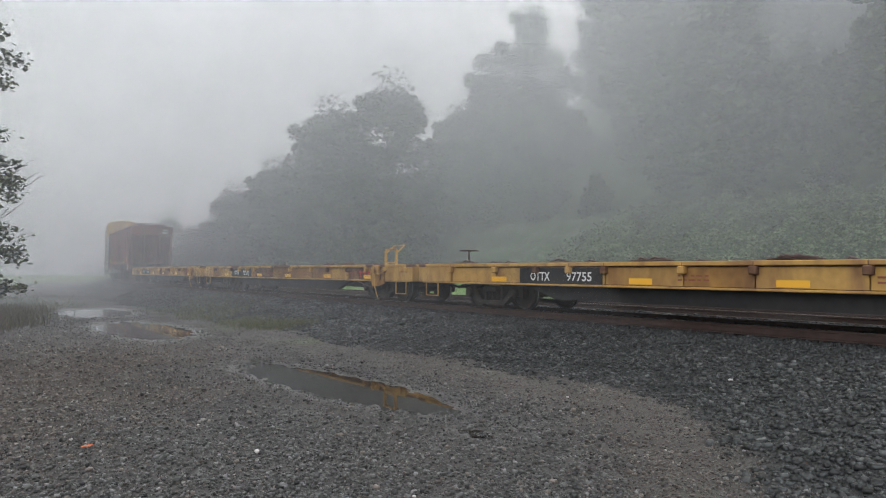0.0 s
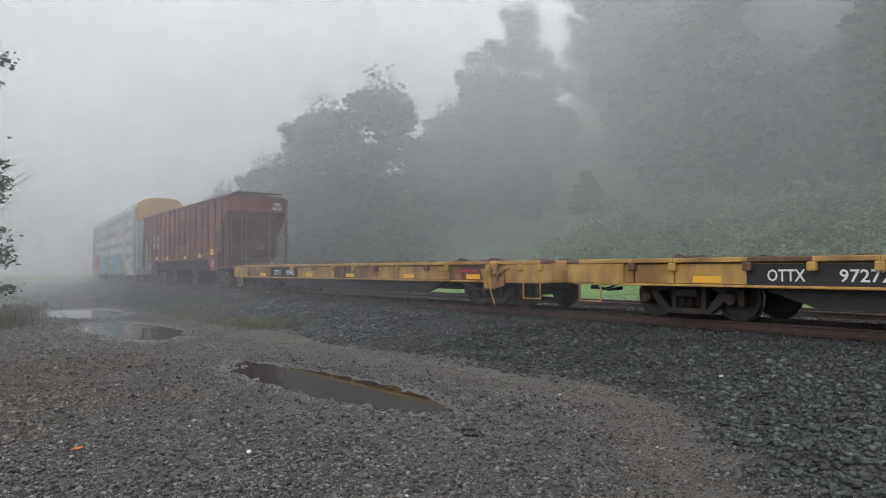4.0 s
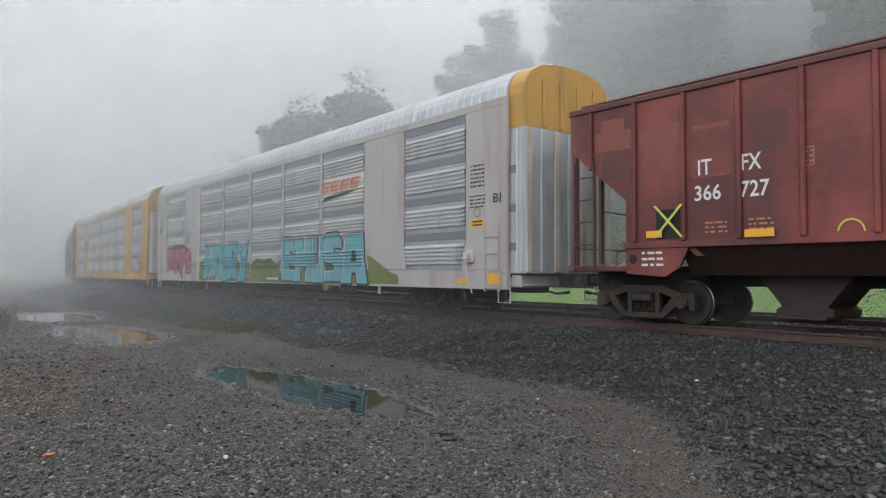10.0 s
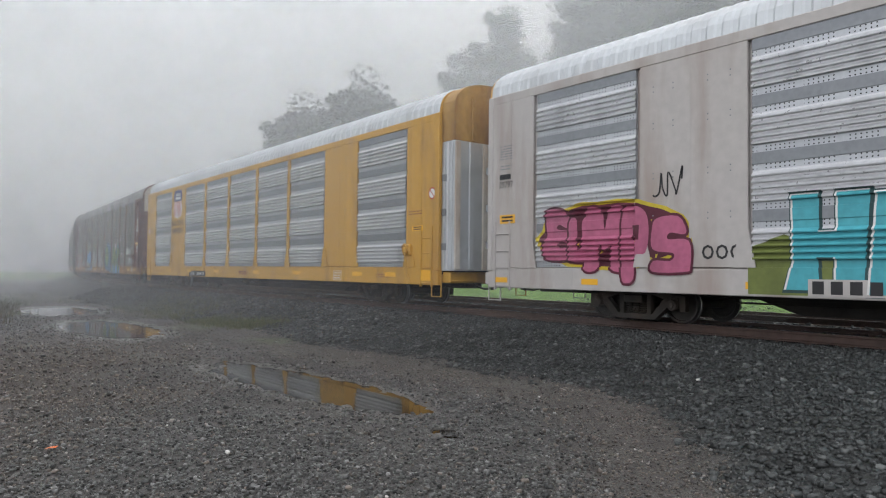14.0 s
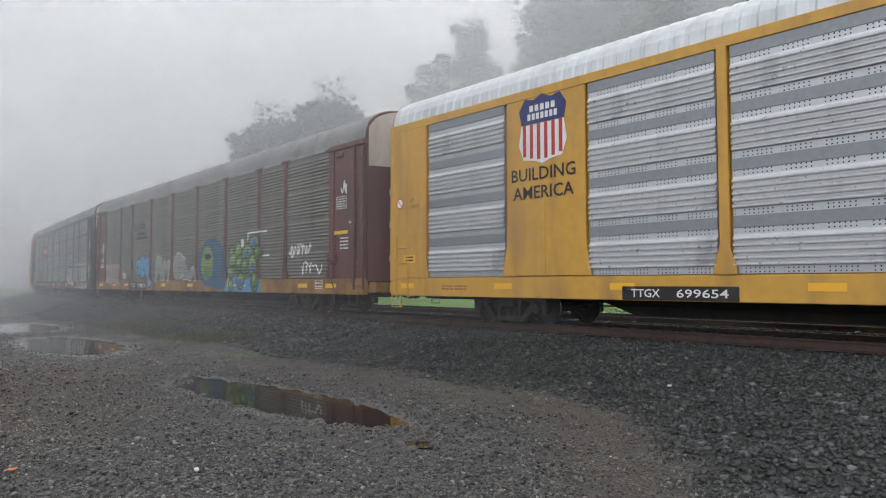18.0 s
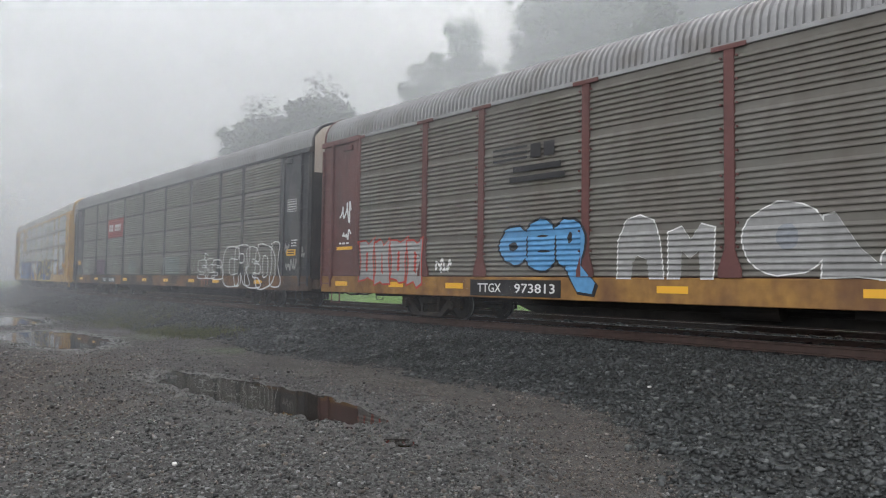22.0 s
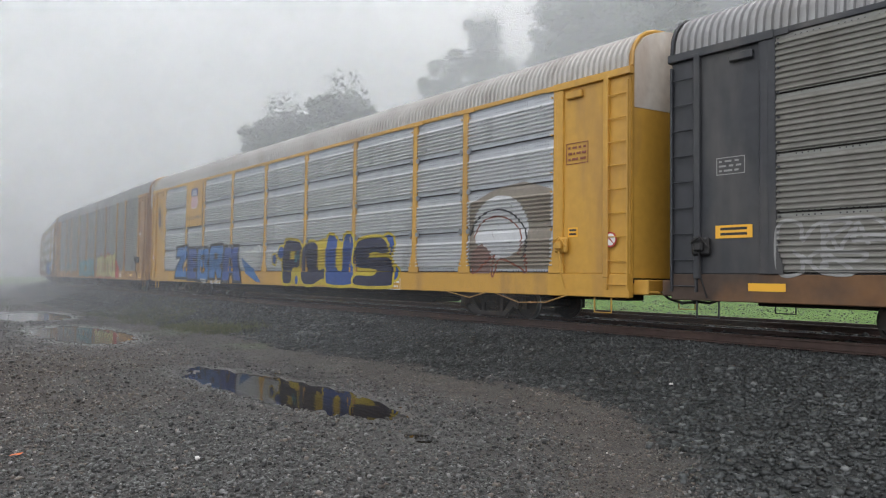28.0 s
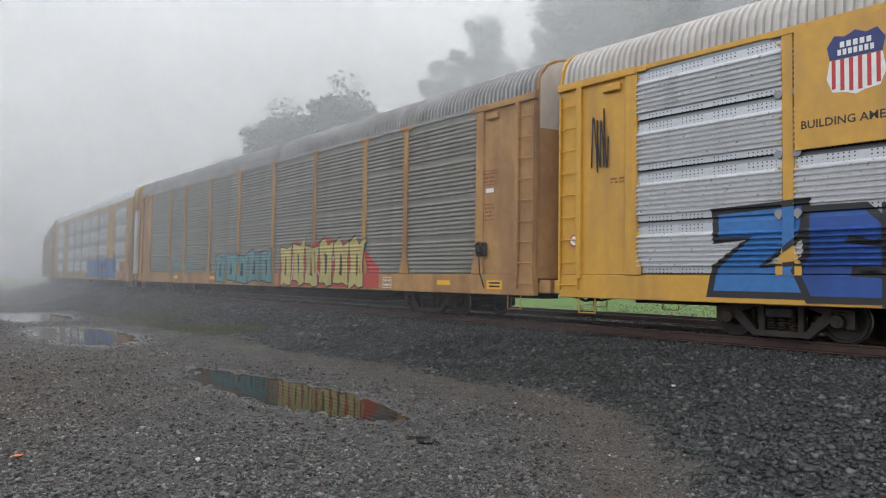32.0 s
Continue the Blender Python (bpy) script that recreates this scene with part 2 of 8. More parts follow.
    def mesh(self, name, mats, smooth=False):
        me = bpy.data.meshes.new(name)
        me.from_pydata(self.v, [], self.f)
        for m in mats if isinstance(mats, (list, tuple)) else [mats]:
            me.materials.append(m)
        if any(self.k):
            me.polygons.foreach_set("material_index", self.k)
        if smooth:
            me.polygons.foreach_set("use_smooth", [True] * len(me.polygons))
        bm = bmesh.new()
        bm.from_mesh(me)
        bmesh.ops.recalc_face_normals(bm, faces=bm.faces)
        bm.to_mesh(me)
        bm.free()
        me.update()
        return me


def part(name, geo, material, parent, label="", smooth=False, at=None):
    """One mesh object under a thing or a part. geo: a Geo or a finished mesh."""
    me = geo.mesh(name, material, smooth) if isinstance(geo, Geo) else geo
    ob = new(name, me)
    ob.parent = parent
    if at is not None:
        ob.matrix_basis = at
    if label:
        ob["label"] = label
    return ob


def thing(name, label, category, group="", kind="", at=None):
    ob = new(name)
    ob.empty_display_size = 0.2
    if at is not None:
        ob.matrix_basis = at
    return tagged(ob, label, category, group, kind)


def writing(text, height, width=None, bold=0.0, slant=0.0, hollow=0.0):
    """A flat mesh in x and z of a word in the built-in font, centred, of that height and, if given, width."""
    cu = bpy.data.curves.new("word", "FONT")
    cu.body, cu.size, cu.offset, cu.shear, cu.resolution_u = text, 1.0, bold, slant, 2
    if hollow:
        cu.fill_mode, cu.bevel_depth, cu.bevel_resolution = "NONE", hollow, 0
    ob = bpy.data.objects.new("word", cu)
    me = bpy.data.meshes.new_from_object(ob)
    bpy.data.objects.remove(ob)
    v = np.empty(len(me.vertices) * 3)
    me.vertices.foreach_get("co", v)
    v = v.reshape(-1, 3)
    faces = [tuple(p.vertices) for p in me.polygons]
    bpy.data.meshes.remove(me)
    lo, hi = v.min(0), v.max(0)
    k = height / (hi[1] - lo[1])
    kx = width / (hi[0] - lo[0]) if width else k
    mid = (lo + hi) / 2
    return [((x - mid[0]) * kx, 0.0, (y - mid[1]) * k) for x, y, _ in v], faces


# ---- the railway's line ----
HEADING, BEND, BEND_MORE = 0.6441, 0.000166, -5.309e-05
SIDE, HALF, RAIL_Z, GRADE = 11.27, 1.6, 0.66, 0.00548
CENTRE = SIDE + HALF


def make_line():
    ss = np.arange(-90.0, 330.0, 0.5)
    sc = np.clip(ss, -30.0, 105.0)
    a = HEADING + BEND * sc + BEND_MORE * sc * sc / 2 + (ss - sc) * (BEND + BEND_MORE * sc)
    a = np.maximum(a, a.max() - 1.1)
    dx, dy = -np.sin(a), np.cos(a)
    x = np.concatenate([[0], np.cumsum((dx[1:] + dx[:-1]) / 2 * 0.5)])
    y = np.concatenate([[0], np.cumsum((dy[1:] + dy[:-1]) / 2 * 0.5)])
    i0 = int(np.argmin(abs(ss)))
    x += CENTRE * math.cos(HEADING) - x[i0]
    y += CENTRE * math.sin(HEADING) - y[i0]
    return ss, a, x, y


LS, LA, LX, LY = make_line()


def line(s, off=0.0):
    """Place and heading on the near track's centre line, s metres back from the camera's foot; off: metres beyond it."""
    a, x, y = (float(np.interp(s, LS, q)) for q in (LA, LX, LY))
    return x + off * math.cos(a), y + off * math.sin(a), a


def rail_z(s):
    return RAIL_Z + GRADE * max(-40.0, min(130.0, s))


TRAIN = ((0, -83.87), (1, -77.42), (2, -71.03), (3, -64.74), (5.5, -48.46), (6, -45.28), (7, -38.91), (8, -32.49), (9, -25.94), (10, -19.50), (11, -12.95), (12, -6.56), (13, 0.00), (14, 6.45), (15, 13.04), (15.5, 16.20), (17.5, 29.06), (18, 32.33), (19, 38.83), (20, 45.34), (21, 51.90), (22, 58.40), (23, 64.90), (24, 71.22), (24.5, 74.57), (26.5, 87.81), (27, 91.08), (28, 97.65), (29, 104.19), (30, 110.59), (31, 117.05), (32, 123.58))


def gone(t):
    """How far the train has run, in metres, at t seconds."""
    return float(np.interp(t, [r[0] for r in TRAIN], [r[1] for r in TRAIN]))


def car_pose(u, t, reach=9.5):
    """A wagon whose middle is u metres behind the mark stands on its two bogies."""
    s = u - gone(t)
    ax, ay, _ = line(s - reach)
    bx, by, _ = line(s + reach)
    yaw = math.degrees(math.atan2(ay - by, ax - bx))
    rise = math.degrees(math.atan2(rail_z(s - reach) - rail_z(s + reach), 2 * reach))
    return pose((ax + bx) / 2, (ay + by) / 2, (rail_z(s - reach) + rail_z(s + reach)) / 2, 0, -rise, yaw)


ROLLING = []  # wagons with the place of their middle
WHEELS = []  # wheelsets with their radius, place on the wagon

# ---- the ground ----
def smooth(a, b, v):
    q = np.clip((v - a) / (b - a), 0, 1)
    return q * q * (3 - 2 * q)


def near_line(x, y):
    """For arrays of places: s along the near track and the distance beyond its centre (minus: on the camera's side)."""
    x, y = np.asarray(x, float).ravel(), np.asarray(y, float).ravel()
    s, w = np.empty(len(x)), np.empty(len(x))
    px, py = LX[::2], LY[::2]
    for i in range(0, len(x), 4000):
        q = slice(i, i + 4000)
        j = np.argmin((x[q, None] - px) ** 2 + (y[q, None] - py) ** 2, 1)
        a = LA[::2][j]
        dx, dy = x[q] - px[j], y[q] - py[j]
        s[q] = LS[::2][j] - dx * np.sin(a) + dy * np.cos(a)
        w[q] = dx * np.cos(a) + dy * np.sin(a)
    return s, w


def waves(x, y, size, seed):
    """Smooth uneven relief between -1 and 1."""
    r = np.random.RandomState(seed)
    v = np.zeros(len(x))
    for i in range(7):
        a, p, k = r.rand() * 6.28, r.rand() * 6.28, (0.6 + 1.3 * r.rand()) * 6.28 / size
        v += np.sin((x * math.cos(a) + y * math.sin(a)) * k + p)
    return v / 4.0


# each pool: middle, half length, half width, turn in degrees
POOLS = ((-1.66, 10.25, 2.95, 0.66, 127.0), (-8.8, 20.2, 3.6, 1.15, 122.0), (-14.6, 29.0, 3.6, 1.4, 118.0), (0.33, 7.12, 0.2, 0.1, 150.0))


def pool_depth(x, y):
    """How far inside a pool's edge a place lies: 1 in the middle, 0 on the edge, below 0 outside."""
    best = np.full(len(x), -9.0)
    wob = 0.16 * waves(x, y, 0.9, 5) + 0.07 * waves(x, y, 0.3, 6)
    for cx, cy, la, lb, turn in POOLS:
        a = radians(turn)
        p = (x - cx) * math.cos(a) + (y - cy) * math.sin(a)
        q = -(x - cx) * math.sin(a) + (y - cy) * math.cos(a)
        q = q - 0.10 * lb * np.sin(p / la * 2.2)
        best = np.maximum(best, 1 - np.sqrt((p / la) ** 2 + (q / lb) ** 2) + wob * min(1.0, 0.55 / lb + 0.25))
    return best


def ballast_toe(s):
    """How far out the ballast runs from the near track's centre: it was heaped wide beside the camera."""
    return 4.5 + 0.5 * smooth(20, 7, s) + 4.2 * smooth(6.0, 0.5, s) + 0.25 * waves(s, s * 0, 9.0, 3) * smooth(3, 9, s)


def ballast_crest(s):
    """Where the level top of the ballast ends."""
    return 1.9 + 2.3 * smooth(4.4, 1.6, s)


def height(x, y, s=None, w=None):
    x, y = np.asarray(x, float).ravel(), np.asarray(y, float).ravel()
    if s is None:
        s, w = near_line(x, y)
    zr = RAIL_Z + GRADE * np.clip(s, -40, 130)
    flat = 0.035 * waves(x, y, 5.0, 1) + 0.012 * waves(x, y, 0.8, 2)
    far = np.hypot(x, y)
    flat = flat * smooth(60, 20, far) + smooth(40, 90, far) * 0.2
    pd = pool_depth(x, y)
    flat = np.where(pd > -0.6, flat * (1 - smooth(-0.6, -0.1, pd)) + 0.004 * smooth(-0.6, -0.1, pd), flat)
    flat = flat - 0.07 * smooth(-0.06, 0.25, pd)
    # the heaped stone runs out wide by the camera
    toe, crest = ballast_toe(s), ballast_crest(s)
    top = zr - 0.185
    lean = smooth(0, 1, np.clip((-w - crest) / (toe - crest), 0, 1) * 0.85 + 0.08)
    near = top * (1 - lean) + np.minimum(flat, top) * lean
    near = np.where(-w > crest, near + 0.03 * waves(x, y, 1.4, 44) * smooth(crest, crest + 0.5, -w), top)
    near = np.where(-w > toe, flat, near)
    dip = top - 0.45 * smooth(6.4, 8.0, w)
    lawn = dip + 1.7 * smooth(9, 25, w) + 0.25 * waves(x, y, 14.0, 8) * smooth(9, 16, w)
    weeds = lawn + 4.8 * smooth(19, 35, w) + 0.4 * waves(x, y, 5.0, 9) * smooth(19, 25, w)
    hill = weeds + 0.62 * np.clip(w - 35, 0, 90) + 2.0 * waves(x, y, 30.0, 10) * smooth(36, 60, w)
    return np.where(w > 0, np.where(w < 6.4, top, hill), near)


def ground_material():
    m = bpy.data.materials.new("gravel_ballast_earth_and_grass")
    m.use_nodes = True
    nt = m.node_tree
    b = nt.nodes["Principled BSDF"]
    tc = nt.nodes.new("ShaderNodeTexCoord")

    def tex(kind, size, **kw):
        n = nt.nodes.new(kind)
        n.inputs["Scale"].default_value = size
        nt.links.new(tc.outputs["Object"], n.inputs["Vector"])
        if "Detail" in n.inputs:
            n.inputs["Detail"].default_value = 6
        return n

    def link(a, c):
        if hasattr(a, "links"):
            nt.links.new(a, c)
        else:
            c.default_value = a

    def mix(fac, a, c, kind="MIX"):
        x = nt.nodes.new("ShaderNodeMix")
        x.data_type, x.blend_type = "RGBA", kind
        link(fac, x.inputs[0]), link(a, x.inputs[6]), link(c, x.inputs[7])
        return x.outputs[2]

    def ramp(value, low, high, lo=0.0, hi=1.0):
        r = nt.nodes.new("ShaderNodeMapRange")
        for i, q in zip((1, 2, 3, 4), (low, high, lo, hi)):
            r.inputs[i].default_value = q
        nt.links.new(value, r.inputs[0])
        return r.outputs[0]

    def mask(name):
        n = nt.nodes.new("ShaderNodeAttribute")
        n.attribute_name = name
        return n.outputs["Fac"]

    big, mid, fine = tex("ShaderNodeTexNoise", 0.45), tex("ShaderNodeTexNoise", 3.0), tex("ShaderNodeTexNoise", 26.0)
    stones = tex("ShaderNodeTexVoronoi", 34.0)
    lumps = tex("ShaderNodeTexVoronoi", 17.0)
    grey = mix(ramp(mid.outputs[0], 0.3, 0.7), (0.011, 0.011, 0.011, 1), (0.026, 0.026, 0.025, 1))
    grey = mix(ramp(big.outputs[0], 0.42, 0.62), grey, (0.022, 0.020, 0.018, 1))
    grey = mix(ramp(stones.outputs["Color"], 0.2, 0.9, 0.0, 0.5), grey, (0.11, 0.105, 0.10, 1))
    warm = mix(ramp(stones.outputs["Color"], 0.2, 0.9), (0.016, 0.013, 0.011, 1), (0.055, 0.046, 0.039, 1))
    lot = mix(mask("warm"), grey, warm)
    rock = mix(ramp(lumps.outputs["Color"], 0.1, 0.9), (0.004, 0.0045, 0.0045, 1), (0.016, 0.018, 0.018, 1))
    mud = mix(ramp(mid.outputs[0], 0.3, 0.7), (0.022, 0.0208, 0.019, 1), (0.042, 0.039, 0.036, 1))
    mud = mix(ramp(big.outputs[0], 0.5, 0.66, 0.0, 0.75), mud, (0.018, 0.0165, 0.015, 1))
    mud = mix(ramp(stones.outputs["Color"], 0.75, 0.95, 0.0, 0.5), mud, (0.09, 0.08, 0.07, 1))
    grass = mix(ramp(fine.outputs[0], 0.3, 0.7), (0.10, 0.20, 0.03, 1), (0.20, 0.34, 0.07, 1))
    wild = mix(ramp(mid.outputs[0], 0.3, 0.7), (0.025, 0.05, 0.018, 1), (0.06, 0.10, 0.035, 1))
    c = mix(mask("mud"), lot, mud)
    c = mix(mask("ballast"), c, rock)
    c = mix(mask("lawn"), c, grass)
    c = mix(mask("wild"), c, wild)
    nt.links.new(c, b.inputs["Base Color"])
    wet = mix(mask("wet"), (0.78, 0.78, 0.78, 1), (0.3, 0.3, 0.3, 1))
    nt.links.new(wet, b.inputs["Roughness"])
    hsum = nt.nodes.new("ShaderNodeMath")
    hsum.operation = "ADD"
    nt.links.new(stones.outputs["Distance"], hsum.inputs[0])
    nt.links.new(fine.outputs[0], hsum.inputs[1])
    bp = nt.nodes.new("ShaderNodeBump")
    bp.inputs["Strength"].default_value, bp.inputs["Distance"].default_value = 0.55, 0.02
    nt.links.new(hsum.outputs[0], bp.inputs["Height"])
    nt.links.new(bp.outputs[0], b.inputs["Normal"])
    return m


def soil(x, y, s, w):
    """Masks of what the ground is made of."""
    toe = ballast_toe(s)
    rag = 0.25 * waves(x, y, 1.1, 21) + 0.12 * waves(x, y, 0.4, 22)
    ballast = smooth(0.5, -0.5, -w - toe + 1.1 * rag) * smooth(7.9, 7.0, w)
    # the worn wheel track lies between the pools and the heaped stone
    along = -w - toe
    mud = smooth(-0.15, 0.3, along + rag) * smooth(1.9 + 0.9 * smooth(8, 15, s), 0.9, along + 1.6 * rag) * smooth(34, 20, s)
    rut = np.exp(-((along - 3.9 + rag) / 0.45) ** 2) * 0.3
    mud = np.clip(mud + rut, 0, 1) * (w < 0)
    pd = pool_depth(x, y)
    wet = np.clip(smooth(-0.5, -0.02, pd) + 0.35 * mud + 0.25 * smooth(0.2, 0.9, waves(x, y, 2.6, 30)) * (w < -5), 0, 1)
    warm = smooth(0.2, 2.6, -x - 0.10 * y - 1.5 + 0.8 * waves(x, y, 3.0, 31)) * smooth(24, 11, y) * 0.75 + 0.08
    warm = np.clip(warm + 0.6 * np.exp(-((along - 0.9) / 0.9) ** 2) * smooth(12, 5, s), 0, 1) * (w < 0)
    lawn = smooth(7.6, 8.6, w + rag) * smooth(22, 19, w + 2 * rag)
    wild = smooth(19, 22, w + 2 * rag)
    off = -w - toe
    green = smooth(0.25, 0.9, waves(x, y, 4.0, 33)) * smooth(13, 18, y) * smooth(40, 30, s) * np.exp(-((off - 0.6) / 0.8) ** 2)
    verge = smooth(11.5, 15, -w + 1.2 * rag) * smooth(20, 26, s)
    lawn = np.clip(lawn + (0.2 * green + 0.8 * verge) * (w < 0), 0, 1)
    return {"ballast": ballast, "mud": mud, "wet": wet, "warm": warm, "lawn": lawn, "wild": np.clip(wild + 0.4 * verge * (w < 0), 0, 1)}


def lay_ground():
    rad = np.concatenate([np.geomspace(1.2, 30, 190), np.geomspace(30.6, 150, 90), np.geomspace(156, 1500, 22)])
    ang = np.concatenate([np.linspace(-46, 50, 330, endpoint=False), np.linspace(50, 314, 66, endpoint=False)])
    A, R = np.meshgrid(np.radians(ang), rad)
    x, y = (-np.sin(A) * R).ravel(), (np.cos(A) * R).ravel()
    x, y = np.append(x, 0.0), np.append(y, 0.0)
    s, w = near_line(x, y)
    z = height(x, y, s, w)
    n = len(ang)
    i = np.arange((len(rad) - 1) * n)
    nxt = i - i % n + (i % n + 1) % n
    quads = np.stack([i, nxt, nxt + n, i + n], 1).tolist()
    last = len(x) - 1
    fan = [(last, (q + 1) % n, q) for q in range(n)]
    me = bpy.data.meshes.new("ground")
    me.from_pydata(np.stack([x, y, z], 1).tolist(), [], quads + fan)
    me.polygons.foreach_set("use_smooth", [True] * len(me.polygons))
    for name, v in soil(x, y, s, w).items():
        at = me.attributes.new(name, "FLOAT", "POINT")
        at.data.foreach_set("value", v.astype(np.float32))
    me.materials.append(ground_material())
    return tagged(new("ground", me), "wet grey gravel lot, ballast bank and grassy hillside", "ground", kind="structure")


lay_ground()


def water_material():
    m = bpy.data.materials.new("still_muddy_water")
    m.use_nodes = True
    b = m.node_tree.nodes["Principled BSDF"]
    b.inputs["Base Color"].default_value = (0.014, 0.011, 0.008, 1)
    b.inputs["Roughness"].default_value, b.inputs["IOR"].default_value = 0.02, 1.33
    b.inputs["Specular IOR Level"].default_value = 0.5
    return m


WATER = water_material()


def lay_pool(cx, cy, la, lb, turn):
    """A still sheet of water; the ground rises through it along the edge."""
    n, g = 64, Geo()
    a = radians(turn)
    ring = []
    for q in range(n):
        p = 2 * math.pi * q / n
        u, v = math.cos(p) * la * 1.22, math.sin(p) * lb * 1.4
        ring.append((cx + u * math.cos(a) - v * math.sin(a), cy + u * math.sin(a) + v * math.cos(a), -0.012))
    g.add(ring + [(x, y, -0.05) for x, y, _ in ring], [tuple(range(n)), tuple(range(2 * n - 1, n - 1, -1))] + [(q, (q + 1) % n, n + (q + 1) % n, n + q) for q in range(n)])
    return tagged(new("puddle", g.mesh("puddle", WATER)), "shallow brown rain puddle in the gravel", "puddle", group="rain puddles")


for pool in POOLS:
    lay_pool(*pool)


# ---- the two tracks ----
RAIL_SHAPE = ((-0.07, -0.17), (0.07, -0.17), (0.07, -0.155), (0.012, -0.135), (0.012, -0.045), (0.035, -0.035), (0.037, -0.008), (0.028, 0.0), (-0.028, 0.0), (-0.037, -0.008), (-0.035, -0.035), (-0.012, -0.045), (-0.012, -0.135), (-0.07, -0.155))


def lay_rail(off, first, last, step):
    n, vs, fs, ks = len(RAIL_SHAPE), [], [], []
    stops = np.arange(first, last + 0.1, step)
    for s in stops:
        x, y, a = line(s, off)
        z = rail_z(s)
        vs += [(x + p * math.cos(a), y + p * math.sin(a), z + h) for p, h in RAIL_SHAPE]
    for i in range(len(stops) - 1):
        for q in range(n):
            fs.append((i * n + q, i * n + (q + 1) % n, (i + 1) * n + (q + 1) % n, (i + 1) * n + q))
            ks.append(1 if q in (7,) else 0)
    g = Geo()
    g.add(vs, fs)
    g.k = ks
    return g.mesh("rail", [M["rail"], M["rail_top"]])


def lay_track(name, mid, label):
    track = tagged(new(name, lay_rail(mid - 0.753, -40, 190, 2.0)), label, "railway track", kind="structure")
    part("rail", lay_rail(mid + 0.753, -40, 190, 2.0), None, track)
    tie = Geo().box(-0.115, 0.115, -1.3, 1.3, -0.18, 0.0, 0.012).mesh("tie", M["tie"])
    plate = Geo().box(-0.1, 0.1, -0.18, 0.18, 0.0, 0.018, 0.004).mesh("tie_plate", M["rail"])
    for i in range(150):
        s = -22 + 0.53 * i + random.uniform(-0.02, 0.02)
        x, y, a = line(s, mid)
        z = rail_z(s) - 0.188
        rz = math.degrees(a) - 90
        part("tie", tie, None, track, at=pose(x, y, z, 0, 0, rz + random.uniform(-0.6, 0.6)))
        if i < 90 and mid == 0:
            px, py, _ = line(s, -0.753)
            part("tie_plate", plate, None, track, at=pose(px, py, z + 0.001, 0, 0, rz))
    return track


lay_track("railway_track_1", 0.0, "rusty steel rails on dark timber ties in ballast")
lay_track("railway_track_2", 4.3, "second pair of rusty rails on timber ties")

# ---- wagons: shared pieces ----
def lathe(profile, n=28, axis="y"):
    """Turns an outline of (along the axle, radius) about the y axis."""
    vs, fs = [], []
    k = len(profile)
    for q in range(n):
        a = 2 * math.pi * q / n
        vs += [(r * math.sin(a), y, r * math.cos(a)) for y, r in profile]
    for q in range(n):
        w = (q + 1) % n
        fs += [(q * k + i, q * k + i + 1, w * k + i + 1, w * k + i) for i in range(k - 1)]
    return vs, fs


def wheelset_mesh(r):
    g = Geo()
    for side in (-1, 1):
        prof = [(0.69, 0.05), (0.69, 0.1), (0.715, 0.13), (0.73, r - 0.09), (0.70, r - 0.06), (0.685, r + 0.02), (0.70, r + 0.027), (0.715, r + 0.018), (0.725, r), (0.815, r - 0.008), (0.82, r - 0.05), (0.79, r - 0.06), (0.775, 0.15), (0.80, 0.12), (0.81, 0.05)]
        vs, fs = lathe([(y * side, q) for y, q in prof])
        n = len(prof) - 1
        g.add(vs, fs)
        for q in range(28):
            for i in (7, 8):
                g.k[len(g.k) - 28 * n + q * n + i] = 1
    g.tube([(0, -1.12, 0), (0, -0.8, 0), (0, 0.8, 0), (0, 1.12, 0)], [0.075, 0.085, 0.085, 0.075], 12)
    for a in range(3):
        p = 2 * math.pi * a / 3
        for side in (-1, 1):
            g.tube([(0.05 * math.cos(p), side * 1.12, 0.05 * math.sin(p)), (0.05 * math.cos(p), side * 1.15, 0.05 * math.sin(p))], 0.016, 6)
    return g.mesh("wheelset", [M["steel_dark"], M["tread"]])


